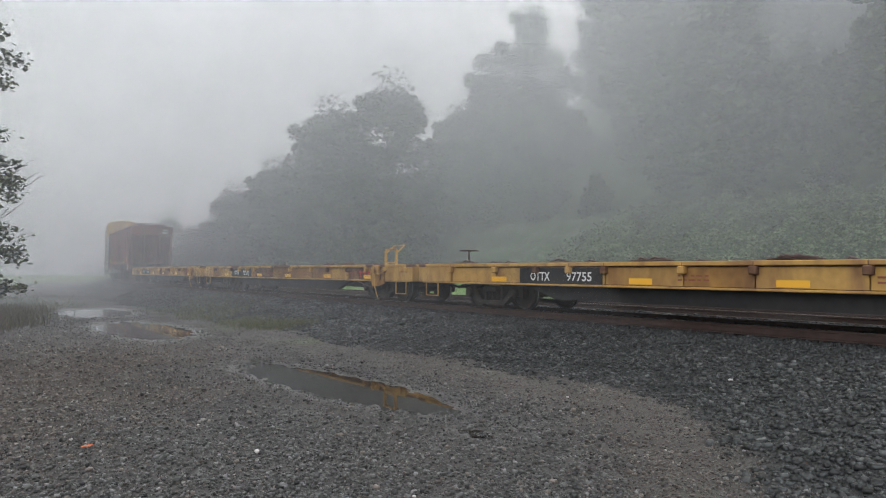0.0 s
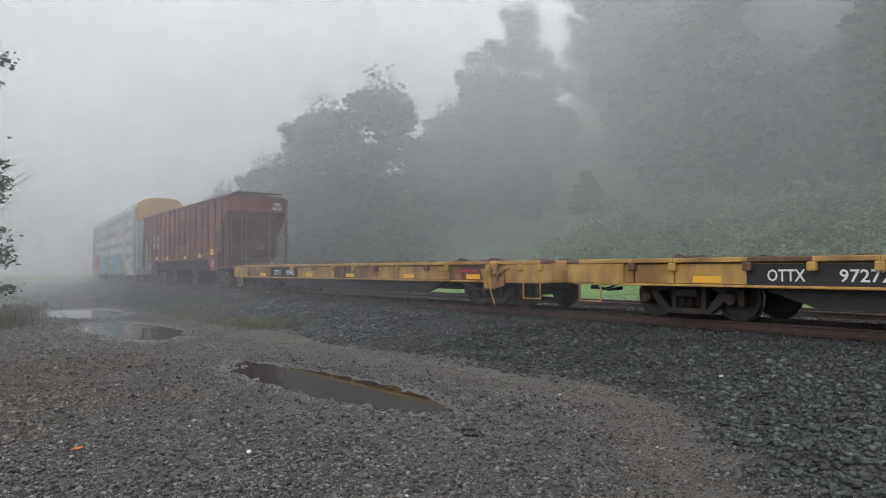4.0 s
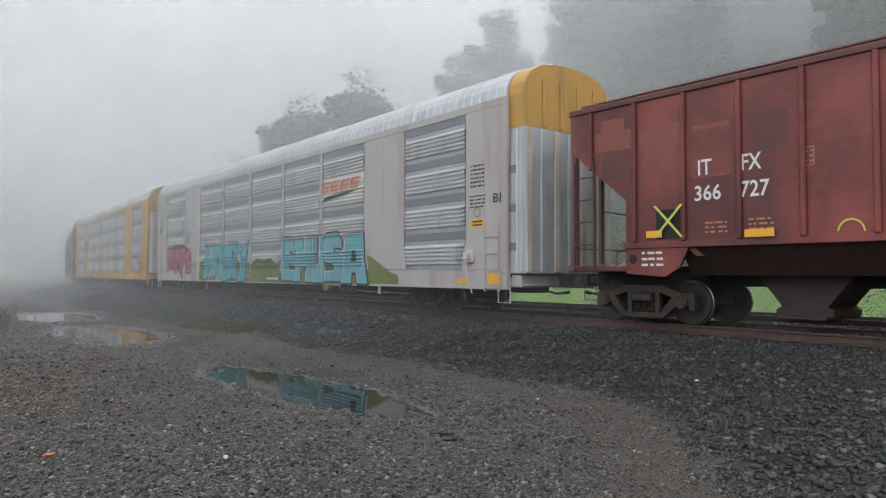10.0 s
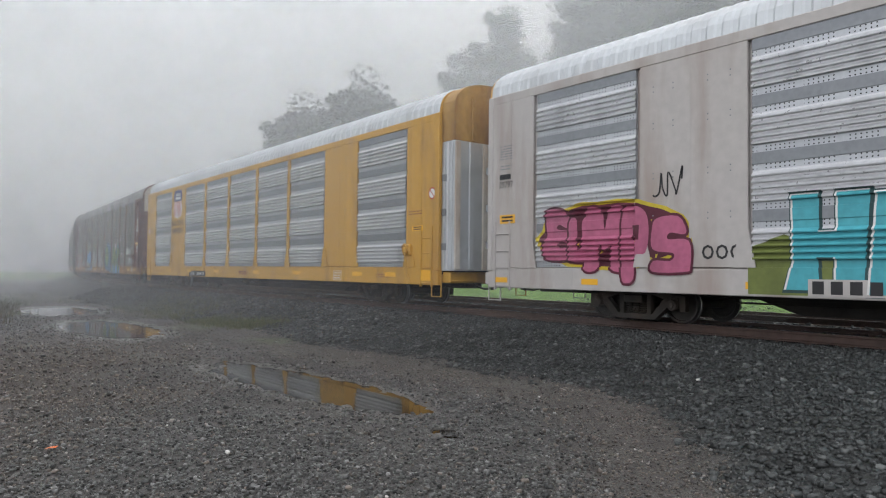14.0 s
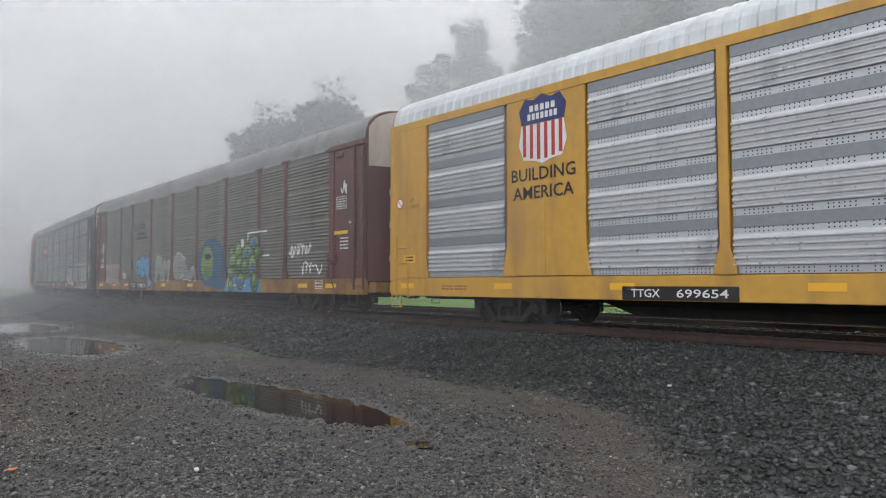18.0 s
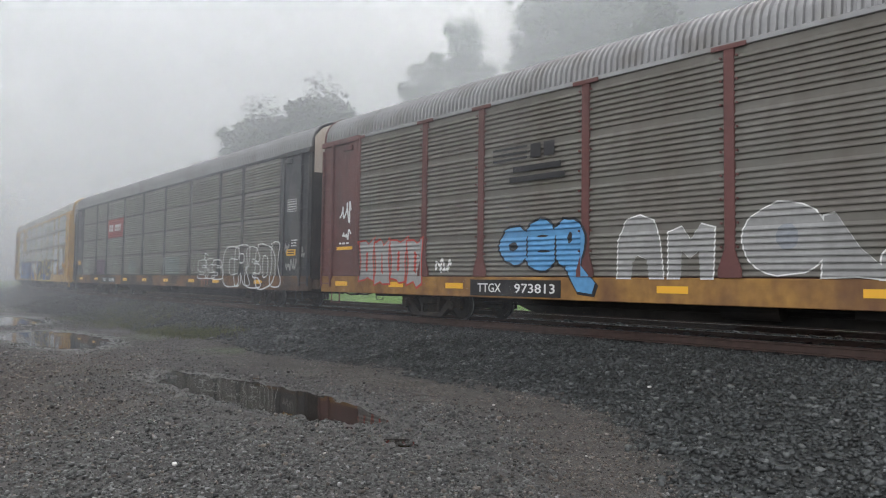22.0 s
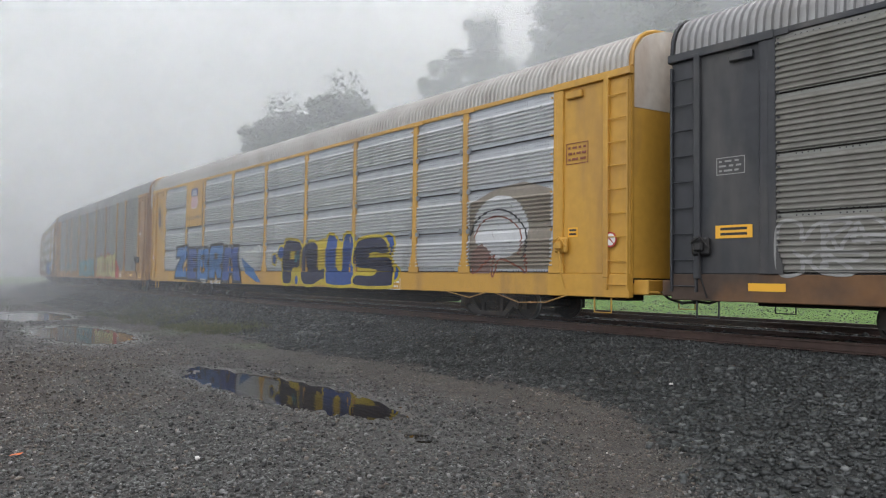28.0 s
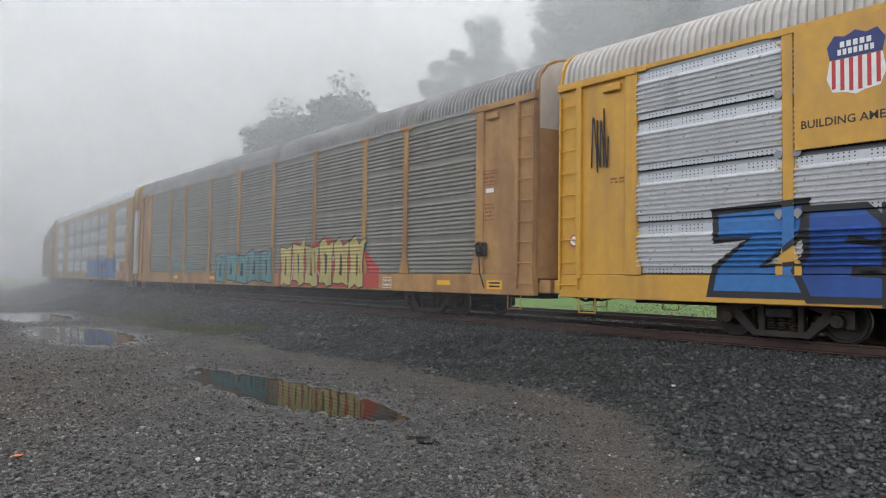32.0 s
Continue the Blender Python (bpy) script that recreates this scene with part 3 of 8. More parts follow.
def bogie_meshes(r):
    """Side frame, spring group, bolster and brake beam of a three-piece bogie over wheels of radius r."""
    z = r
    frame_ = Geo()
    y0, y1 = -1.06, -0.93
    frame_.plate([(-1.12, z - 0.12), (-1.12, z + 0.17), (-0.78, z + 0.2), (-0.42, z + 0.33), (0.42, z + 0.33), (0.78, z + 0.2), (1.12, z + 0.17), (1.12, z - 0.12), (1.0, z - 0.12), (0.98, z + 0.06), (0.78, z + 0.06), (0.40, z + 0.19), (-0.40, z + 0.19), (-0.78, z + 0.06), (-0.98, z + 0.06), (-1.0, z - 0.12)], y0, y1)
    frame_.plate([(-0.78, z + 0.14), (-0.66, z + 0.10), (-0.40, z - 0.20), (0.40, z - 0.20), (0.66, z + 0.10), (0.78, z + 0.14), (0.78, z - 0.02), (0.46, z - 0.30), (-0.46, z - 0.30), (-0.78, z - 0.02)], y0 - 0.02, y1)
    for sx in (-1, 1):
        frame_.box(sx * 0.27, sx * 0.37, y0, y1, z - 0.22, z + 0.24, 0.01)
        frame_.box(sx * 0.8, sx * 0.98, y0 - 0.03, y1, z - 0.06, z + 0.15, 0.02)
        frame_.tube([(sx * 0.89, y0 - 0.06, z), (sx * 0.89, y0 - 0.11, z)], [0.12, 0.10], 12)
        frame_.tube([(sx * 0.89, y0 - 0.11, z), (sx * 0.89, y0 - 0.125, z)], 0.05, 8)
    spring = Geo()
    for x in (-0.17, 0.0, 0.17):
        pts = [(x + 0.065 * math.cos(a), -1.0 + 0.065 * math.sin(a), z - 0.19 + 0.26 * a / (6 * 2 * math.pi)) for a in np.linspace(0, 12 * math.pi, 60)]
        spring.tube(pts, 0.014, 5)
    bolster = Geo().box(-0.22, 0.22, -1.15, 1.15, z + 0.02, z + 0.18, 0.02).box(-0.3, 0.3, -0.25, 0.25, z + 0.1, z + 0.3, 0.02)
    brake = Geo()
    for sx in (-1, 1):
        brake.box(sx * 0.38, sx * 0.46, -0.86, 0.86, z - 0.12, z - 0.04, 0.01)
        for sy in (-1, 1):
            brake.box(sx * 0.42, sx * 0.52, sy * 0.70, sy * 0.80, z - 0.16, z + 0.08, 0.015)
    back = Geo()
    back.add([(x, -y, q) for x, y, q in frame_.v], frame_.f)
    return [(n, g.mesh(n, M["steel_dark"])) for n, g in (("side_frame", frame_), ("side_frame", back), ("spring_group", spring), ("bolster", bolster), ("brake_beam", brake))]


BOGIES = {r: (bogie_meshes(r), wheelset_mesh(r)) for r in (0.36, 0.42)}


def add_bogies(car, at, r):
    pieces, axle = BOGIES[r]
    for x in at:
        for name, me in pieces:
            part(name, me, None, car, at=pose(x, 0, 0))
        for dx in (-0.89, 0.89):
            w = part("wheelset", axle, None, car, at=pose(x + dx, 0, r))
            WHEELS.append((w, r, x + dx, r))


def coupler_mesh():
    g = Geo()
    g.box(0.0, 0.75, -0.09, 0.09, -0.09, 0.09, 0.02)
    g.add([(0.7, -0.16, -0.14), (0.98, -0.17, -0.14), (1.0, -0.05, -0.14), (0.86, 0.03, -0.14), (0.98, 0.16, -0.14), (0.76, 0.17, -0.14)] + [(0.7, -0.16, 0.14), (0.98, -0.17, 0.14), (1.0, -0.05, 0.14), (0.86, 0.03, 0.14), (0.98, 0.16, 0.14), (0.76, 0.17, 0.14)], [tuple(range(5, -1, -1)), tuple(range(6, 12))] + [(i, (i + 1) % 6, 6 + (i + 1) % 6, 6 + i) for i in range(6)])
    return g.mesh("coupler", M["steel_dark"])


def hose_mesh():
    g = Geo()
    g.tube([(0.0, -0.35, 0.02), (0.25, -0.36, -0.08), (0.5, -0.33, -0.28), (0.75, -0.26, -0.36), (1.0, -0.16, -0.33)], 0.028, 7)
    g.tube([(0.95, -0.2, -0.34), (1.05, -0.12, -0.31)], 0.045, 7)
    return g.mesh("brake_hose", M["hose"], True)


COUPLER, HOSE = coupler_mesh(), hose_mesh()


def add_ends(car, reach, z=0.86):
    for sx, turn in ((1, 0), (-1, 180)):
        part("coupler", COUPLER, None, car, at=pose(sx * reach, 0, z - 0.02, 0, 0, turn))
        part("brake_hose", HOSE, None, car, at=pose(sx * reach, 0, z, 0, 0, turn))


def ladder(car, m, x0, x1, z0, z1, step=0.42, y=-HALF - 0.05, name="ladder"):
    """Two stiles and round rungs that stand off the side."""
    top = part(name, Geo().box(x0 - 0.02, x0 + 0.02, y - 0.01, y + 0.06, z0, z1, 0.006).box(x1 - 0.02, x1 + 0.02, y - 0.01, y + 0.06, z0, z1, 0.006), m, car)
    n = max(1, int((z1 - z0 - 0.15) / step) + 1)
    rung = Geo().tube([(x0, y, 0), (x1, y, 0)], 0.013, 6).mesh("rung", m)
    for i in range(n):
        part("rung", rung, None, top, at=pose(0, 0, z0 + 0.1 + i * step))
    return top


def handbrake(car, m, x, z, y=-HALF - 0.02, wheel=False):
    g = Geo().box(x - 0.16, x + 0.16, y - 0.12, y, z - 0.12, z + 0.2, 0.05)
    g.box(x - 0.09, x + 0.09, y - 0.2, y - 0.1, z - 0.05, z + 0.12, 0.03)
    g.tube([(x, y - 0.15, z), (x + 0.03, y - 0.13, z - 0.5), (x + 0.1, y - 0.05, z - 0.85)], 0.016, 5)
    g.tube([(x - 0.12, y - 0.18, z + 0.1), (x + 0.05, y - 0.2, z + 0.2), (x + 0.2, y - 0.16, z + 0.0)], 0.02, 6)
    part("handbrake", g, m, car)


def flat_shape(name, outline, m, car, x, z, y, label=""):
    """A thin painted or stuck-on shape on the near side. outline: x and z about its middle."""
    return part(name, Geo().plate(outline, -0.0015, 0.0015), m, car, label, at=pose(x, y, z))


def bar(w, h):
    return [(-w / 2, -h / 2), (w / 2, -h / 2), (w / 2, h / 2), (-w / 2, h / 2)]


def oval(w, h, n=20, wob=0.0, seed=0):
    r = random.Random(seed)
    return [(w / 2 * math.cos(6.2832 * i / n) * (1 + wob * r.uniform(-1, 1)), h / 2 * math.sin(6.2832 * i / n) * (1 + wob * r.uniform(-1, 1))) for i in range(n)]


def letters(car, text, x, z, h, w, m, y, bold=0.0, slant=0.0, name="lettering"):
    vs, fs = writing(text, h, w, bold, slant)
    return part(name, Geo().add(vs, fs), m, car, at=pose(x, y, z))


def small_print(car, x, z, w, h, m, y, lines=4, seed=0):
    """Stencil writing too small to read: rows of plain bars."""
    r = random.Random(seed)
    g = Geo()
    for i in range(lines):
        zz = h / 2 - (i + 0.5) * h / lines
        at = -w / 2
        while at < w / 2 - 0.03:
            q = min(r.uniform(0.04, 0.16), w / 2 - at)
            g.plate([(at, zz - h / lines * 0.2), (at + q, zz - h / lines * 0.2), (at + q, zz + h / lines * 0.2), (at, zz + h / lines * 0.2)], -0.001, 0.001)
            at += q + r.uniform(0.025, 0.06)
    return tagged(part("stencil", g, m, car, at=pose(x, y, z)), kind="stuff")


# ---- enclosed car carriers ----
RIDGE = ((0.0, 0.0), (0.012, -0.055), (0.034, -0.058), (0.09, 0.0))


def profile_new(z0, z1):
    """Four groups of pressed ridges with pierced strips and plain bands between: z, depth, surface."""
    unit, out = (z1 - z0) / 4.0, []
    for k in range(4):
        b = z0 + k * unit
        out.append((b, 0.0, 2))
        b += unit * 0.13
        n = 5
        pitch = unit * 0.55 / n
        for i in range(n):
            for q, d in RIDGE:
                out.append((b + i * pitch + q / 0.115 * pitch, d, 0))
        b += unit * 0.55
        out.append((b, 0.0, 2))
        out.append((b + unit * 0.11, 0.0, 1))
        out.append((b + unit * 0.115, -0.014, 1))
        out.append((b + unit * 0.315, -0.014, 1))
    out.append((z1, 0.0, 0))
    return out


def profile_old(z0, z1):
    """Ridges from sill to eaves with a plain band here and there."""
    out, z, i = [], z0, 0
    pitch = 0.107
    while z + pitch < z1:
        if i % 9 == 8:
            out.append((z, 0.0, 1))
        else:
            out += [(z + q / 0.115 * pitch, d * 0.5, 0) for q, d in RIDGE]
        z += pitch
        i += 1
    out.append((z1, 0.0, 0))
    return out


def profile_ribbed(z0, z1):
    """Four lapped sheets, ribbed nearly from edge to edge."""
    return profile_sheets(z0, z1, 0.045, 0.93, 9, 0.6)


def profile_sheets(z0, z1, low=0.14, high=0.78, n=7, deep=1.0):
    """Four lapped sheets with a dark slit above each."""
    out = []
    unit = (z1 - z0) / 4.0
    for k in range(4):
        b = z0 + k * unit
        out += [(b, 0.03, 3), (b + 0.02, 0.03, 3), (b + 0.02, -0.01, 2)]
        out.append((b + unit * (low - 0.01), -0.01, 0))
        pitch = unit * (high - low) / n
        for i in range(n):
            out += [(b + unit * low + i * pitch + q / 0.115 * pitch, d * deep - 0.008, 0) for q, d in RIDGE]
        out.append((b + unit * high, -0.008, 2))
        out.append((b + unit * min(0.985, high + 0.14), -0.008, 1))
    out.append((z1, 0.0, 0))
    return out


def panel_mesh(profile, width, mats):
    g = Geo()
    n = len(profile)
    vs = [(x, d, z) for x in (-width / 2, width / 2) for z, d, _ in profile]
    g.add(vs, [(i, n + i, n + i + 1, i + 1) for i in range(n - 1)])
    g.k = [profile[i][2] for i in range(n - 1)]
    g.plate([(-width / 2, profile[0][0]), (width / 2, profile[0][0]), (width / 2, profile[-1][0]), (-width / 2, profile[-1][0])], 0.035, 0.05, 0)
    return g.mesh("side_panel", mats)


def pierced(name, color, rough, metal, sx=0.075, sz=0.06, r=0.0125):
    """Sheet steel with rows of punched holes."""
    m = mat(name, color, rough, metal, grain=0.12, grain_size=14)
    nt = m.node_tree
    b = nt.nodes["Principled BSDF"]
    src = b.inputs["Base Color"].links[0].from_socket
    tc = nt.nodes.new("ShaderNodeTexCoord")
    sep = nt.nodes.new("ShaderNodeSeparateXYZ")
    nt.links.new(tc.outputs["Object"], sep.inputs[0])

    def math_(op, a, c=None):
        n = nt.nodes.new("ShaderNodeMath")
        n.operation = op
        for i, v in enumerate((a, c)):
            if v is None:
                continue
            if hasattr(v, "links"):
                nt.links.new(v, n.inputs[i])
            else:
                n.inputs[i].default_value = v
        return n.outputs[0]

    def cell(v, size):
        q = math_("SUBTRACT", math_("FRACT", math_("DIVIDE", v, size)), 0.5)
        return math_("MULTIPLY", math_("MULTIPLY", q, q), size * size)

    d = math_("ADD", cell(sep.outputs[0], sx), cell(sep.outputs[2], sz))
    hole = math_("LESS_THAN", d, r ** 2)
    # punched in blocks along the sheet
    gap = math_("GREATER_THAN", math_("FRACT", math_("DIVIDE", sep.outputs[0], 0.62)), 0.22)
    x = nt.nodes.new("ShaderNodeMix")
    x.data_type = "RGBA"
    nt.links.new(math_("MULTIPLY", hole, gap), x.inputs[0])
    nt.links.new(src, x.inputs[6])
    x.inputs[7].default_value = (0.02, 0.02, 0.022, 1)
    nt.links.new(x.outputs[2], b.inputs["Base Color"])
    return m


M["galv_holes"] = pierced("pierced_galvanised_strip", (0.46, 0.48, 0.51), 0.4, 0.5)
M["old_holes"] = pierced("pierced_weathered_strip", (0.22, 0.22, 0.205), 0.55, 0.25, 0.09, 0.07)
SKINS = {
    "bright": [M["galv"], M["galv_band"], M["galv_holes"], M["under"]],
    "weathered": [M["galv_old"], M["galv_old"], M["old_holes"], M["under"]],
    "dull": [M["galv_old2"], M["galv_old2"], M["old_holes"], M["under"]],
}


def roof_outline(eave, peak, half, n=14):
    """Half an arch, from the near eave over the ridge to the far eave: y and z."""
    pts = []
    for i in range(n + 1):
        a = math.pi * i / n
        c, s = math.cos(a), math.sin(a)
        pts.append((-half * math.copysign(abs(c) ** 0.75, c), eave + (peak - eave) * abs(s) ** 0.8))
    return pts


def roof_mesh(name, x0, x1, eave, peak, half, m, rib=0.3, depth=0.035):
    arc = roof_outline(eave, peak, half)
    k = len(arc)
    n = int((x1 - x0) / rib)
    xs = []
    for i in range(n):
        b = x0 + (x1 - x0) * i / n
        w = (x1 - x0) / n
        xs += [(b, 0.0), (b + w * 0.3, 0.0), (b + w * 0.45, depth), (b + w * 0.85, depth)]
    xs.append((x1, 0.0))
    vs, fs = [], []
    mid = (eave + peak) / 2 - 0.4
    for x, d in xs:
        for y, z in arc:
            r = math.hypot(y, z - mid)
            vs.append((x, y * (1 + d / r), z + (z - mid) * d / r))
    for i in range(len(xs) - 1):
        fs += [(i * k + q, i * k + q + 1, (i + 1) * k + q + 1, (i + 1) * k + q) for q in range(k - 1)]
    return Geo().add(vs, fs).mesh(name, m)


# block and bubble letters as a sprayer draws them: outline and counters in a unit square
GLYPHS = {
    "H": ([(0, 1), (0.36, 1), (0.36, 0.6), (0.6, 0.6), (0.6, 1), (1, 1), (0.92, 0), (0.58, 0), (0.58, 0.34), (0.34, 0.34), (0.38, 0), (-0.08, 0), (0.02, 0.3)], []),
    "A": ([(0.1, 1), (0.92, 1), (0.96, 0.5), (1.12, 0), (0.7, 0), (0.66, 0.22), (0.42, 0.22), (0.4, 0), (-0.02, 0), (0.04, 0.5)], [[(0.42, 0.68), (0.58, 0.68), (0.64, 0.44), (0.38, 0.44)]]),
    "I": ([(0.1, 1), (0.9, 1), (0.75, 0.55), (0.95, 0), (0, 0), (0.15, 0.5)], []),
    "R": ([(0, 0.9), (0.1, 1), (0.95, 1), (1, 0.5), (0.78, 0.4), (1.1, 0), (0.66, 0), (0.46, 0.28), (0.42, 0), (0, 0)], [[(0.38, 0.78), (0.64, 0.78), (0.62, 0.58), (0.38, 0.58)]]),
    "Y": ([(0, 1), (0.38, 0.95), (0.5, 0.65), (0.62, 1), (1.05, 1.02), (0.8, 0.5), (0.72, 0), (0.1, 0), (0.2, 0.16), (0.36, 0.42)], []),
    "E": ([(0.08, 1), (0.72, 1), (1, 0.74), (0.84, 0.64), (0.56, 0.72), (0.5, 0.62), (1, 0.56), (0.98, 0.34), (0.58, 0.36), (0.56, 0.24), (0.9, 0.22), (1.06, 0), (0.1, 0), (-0.04, 0.3), (0.1, 0.5)], []),
    "M": ([(0, 1), (0.4, 1), (0.5, 0.66), (0.62, 1), (1, 1), (0.92, 0.5), (1.06, 0), (0.66, 0), (0.68, 0.38), (0.5, 0.3), (0.36, 0.4), (0.32, 0), (-0.06, 0), (0.06, 0.5)], []),
    "U": ([(0, 1), (0.36, 1), (0.38, 0.36), (0.62, 0.36), (0.64, 1), (1, 1), (1.02, 0.15), (0.85, 0), (0.12, 0), (-0.02, 0.18)], []),
    "S": ([(0.12, 1), (0.7, 1.02), (0.92, 0.8), (0.88, 0.68), (0.5, 0.72), (0.44, 0.6), (1, 0.56), (1.04, 0.1), (0.9, 0), (0, 0), (0.02, 0.2), (0.5, 0.2), (0.58, 0.34), (0, 0.42), (-0.02, 0.8)], []),
    "Z": ([(0, 1), (1, 1.05), (0.95, 0.7), (0.5, 0.3), (1.05, 0.32), (1, 0), (-0.05, 0), (0, 0.28), (0.45, 0.7), (0.02, 0.7)], []),
    "B": ([(0, 1), (0.8, 1), (1, 0.8), (0.82, 0.53), (1.05, 0.28), (0.85, 0), (0, 0)], [[(0.36, 0.8), (0.62, 0.8), (0.6, 0.64), (0.36, 0.64)], [(0.36, 0.4), (0.64, 0.4), (0.62, 0.2), (0.36, 0.2)]]),
    "P": ([(0, 0.95), (0.45, 1.05), (0.9, 0.95), (1.02, 0.7), (0.9, 0.4), (0.5, 0.36), (0.46, 0.05), (0.2, -0.02), (-0.02, 0.1)], [[(0.4, 0.78), (0.66, 0.78), (0.64, 0.58), (0.4, 0.58)]]),
    "L": ([(0.02, 0.8), (0.3, 1.02), (0.6, 0.88), (0.62, 0.34), (0.85, 0.36), (1.1, 0.1), (0.8, 0.12), (0.4, -0.02), (0, 0.08)], []),
    "K": ([(0, 1), (0.36, 1), (0.4, 0.66), (0.66, 1), (1.15, 0.98), (0.72, 0.52), (1.2, 0), (0.7, 0), (0.4, 0.32), (0.38, 0), (0, 0)], []),
    "C": ([(0.15, 1), (0.95, 1), (1, 0.7), (0.5, 0.72), (0.42, 0.5), (0.5, 0.28), (1, 0.3), (0.96, 0), (0.12, 0), (-0.04, 0.5)], []),
    "D": ([(0, 1), (0.7, 1), (1.02, 0.75), (1.02, 0.25), (0.7, 0), (0, 0)], [[(0.38, 0.74), (0.62, 0.7), (0.62, 0.3), (0.38, 0.26)]]),
}


def rounded(pts, n=4):
    """A closed smooth curve through the corners of an outline."""
    out, k = [], len(pts)
    for i in range(k):
        p0, p1, p2, p3 = (pts[(i + j) % k] for j in (-1, 0, 1, 2))
        for s in np.linspace(0, 1, n, endpoint=False):
            out.append(tuple(0.5 * (2 * b + (c - a) * s + (2 * a - 5 * b + 4 * c - d) * s * s + (3 * b - a - 3 * c + d) * s ** 3) for a, b, c, d in zip(p0, p1, p2, p3)))
    return out


def swollen(pts, d):
    """An outline grown outwards by d metres on all sides."""
    k = len(pts)
    turn = sum(pts[i][0] * pts[(i + 1) % k][1] - pts[(i + 1) % k][0] * pts[i][1] for i in range(k))
    out = []
    for i in range(k):
        nx = nz = 0.0
        for a, b in ((pts[i - 1], pts[i]), (pts[i], pts[(i + 1) % k])):
            h = math.hypot(b[0] - a[0], b[1] - a[1]) or 1
            nx, nz = nx + (b[1] - a[1]) / h, nz - (b[0] - a[0]) / h
        q = max(1.0, nx * nx + nz * nz) / 2
        f = (d if turn > 0 else -d) / q
        out.append((pts[i][0] + nx * f, pts[i][1] + nz * f))
    return out


PROFILES = {}


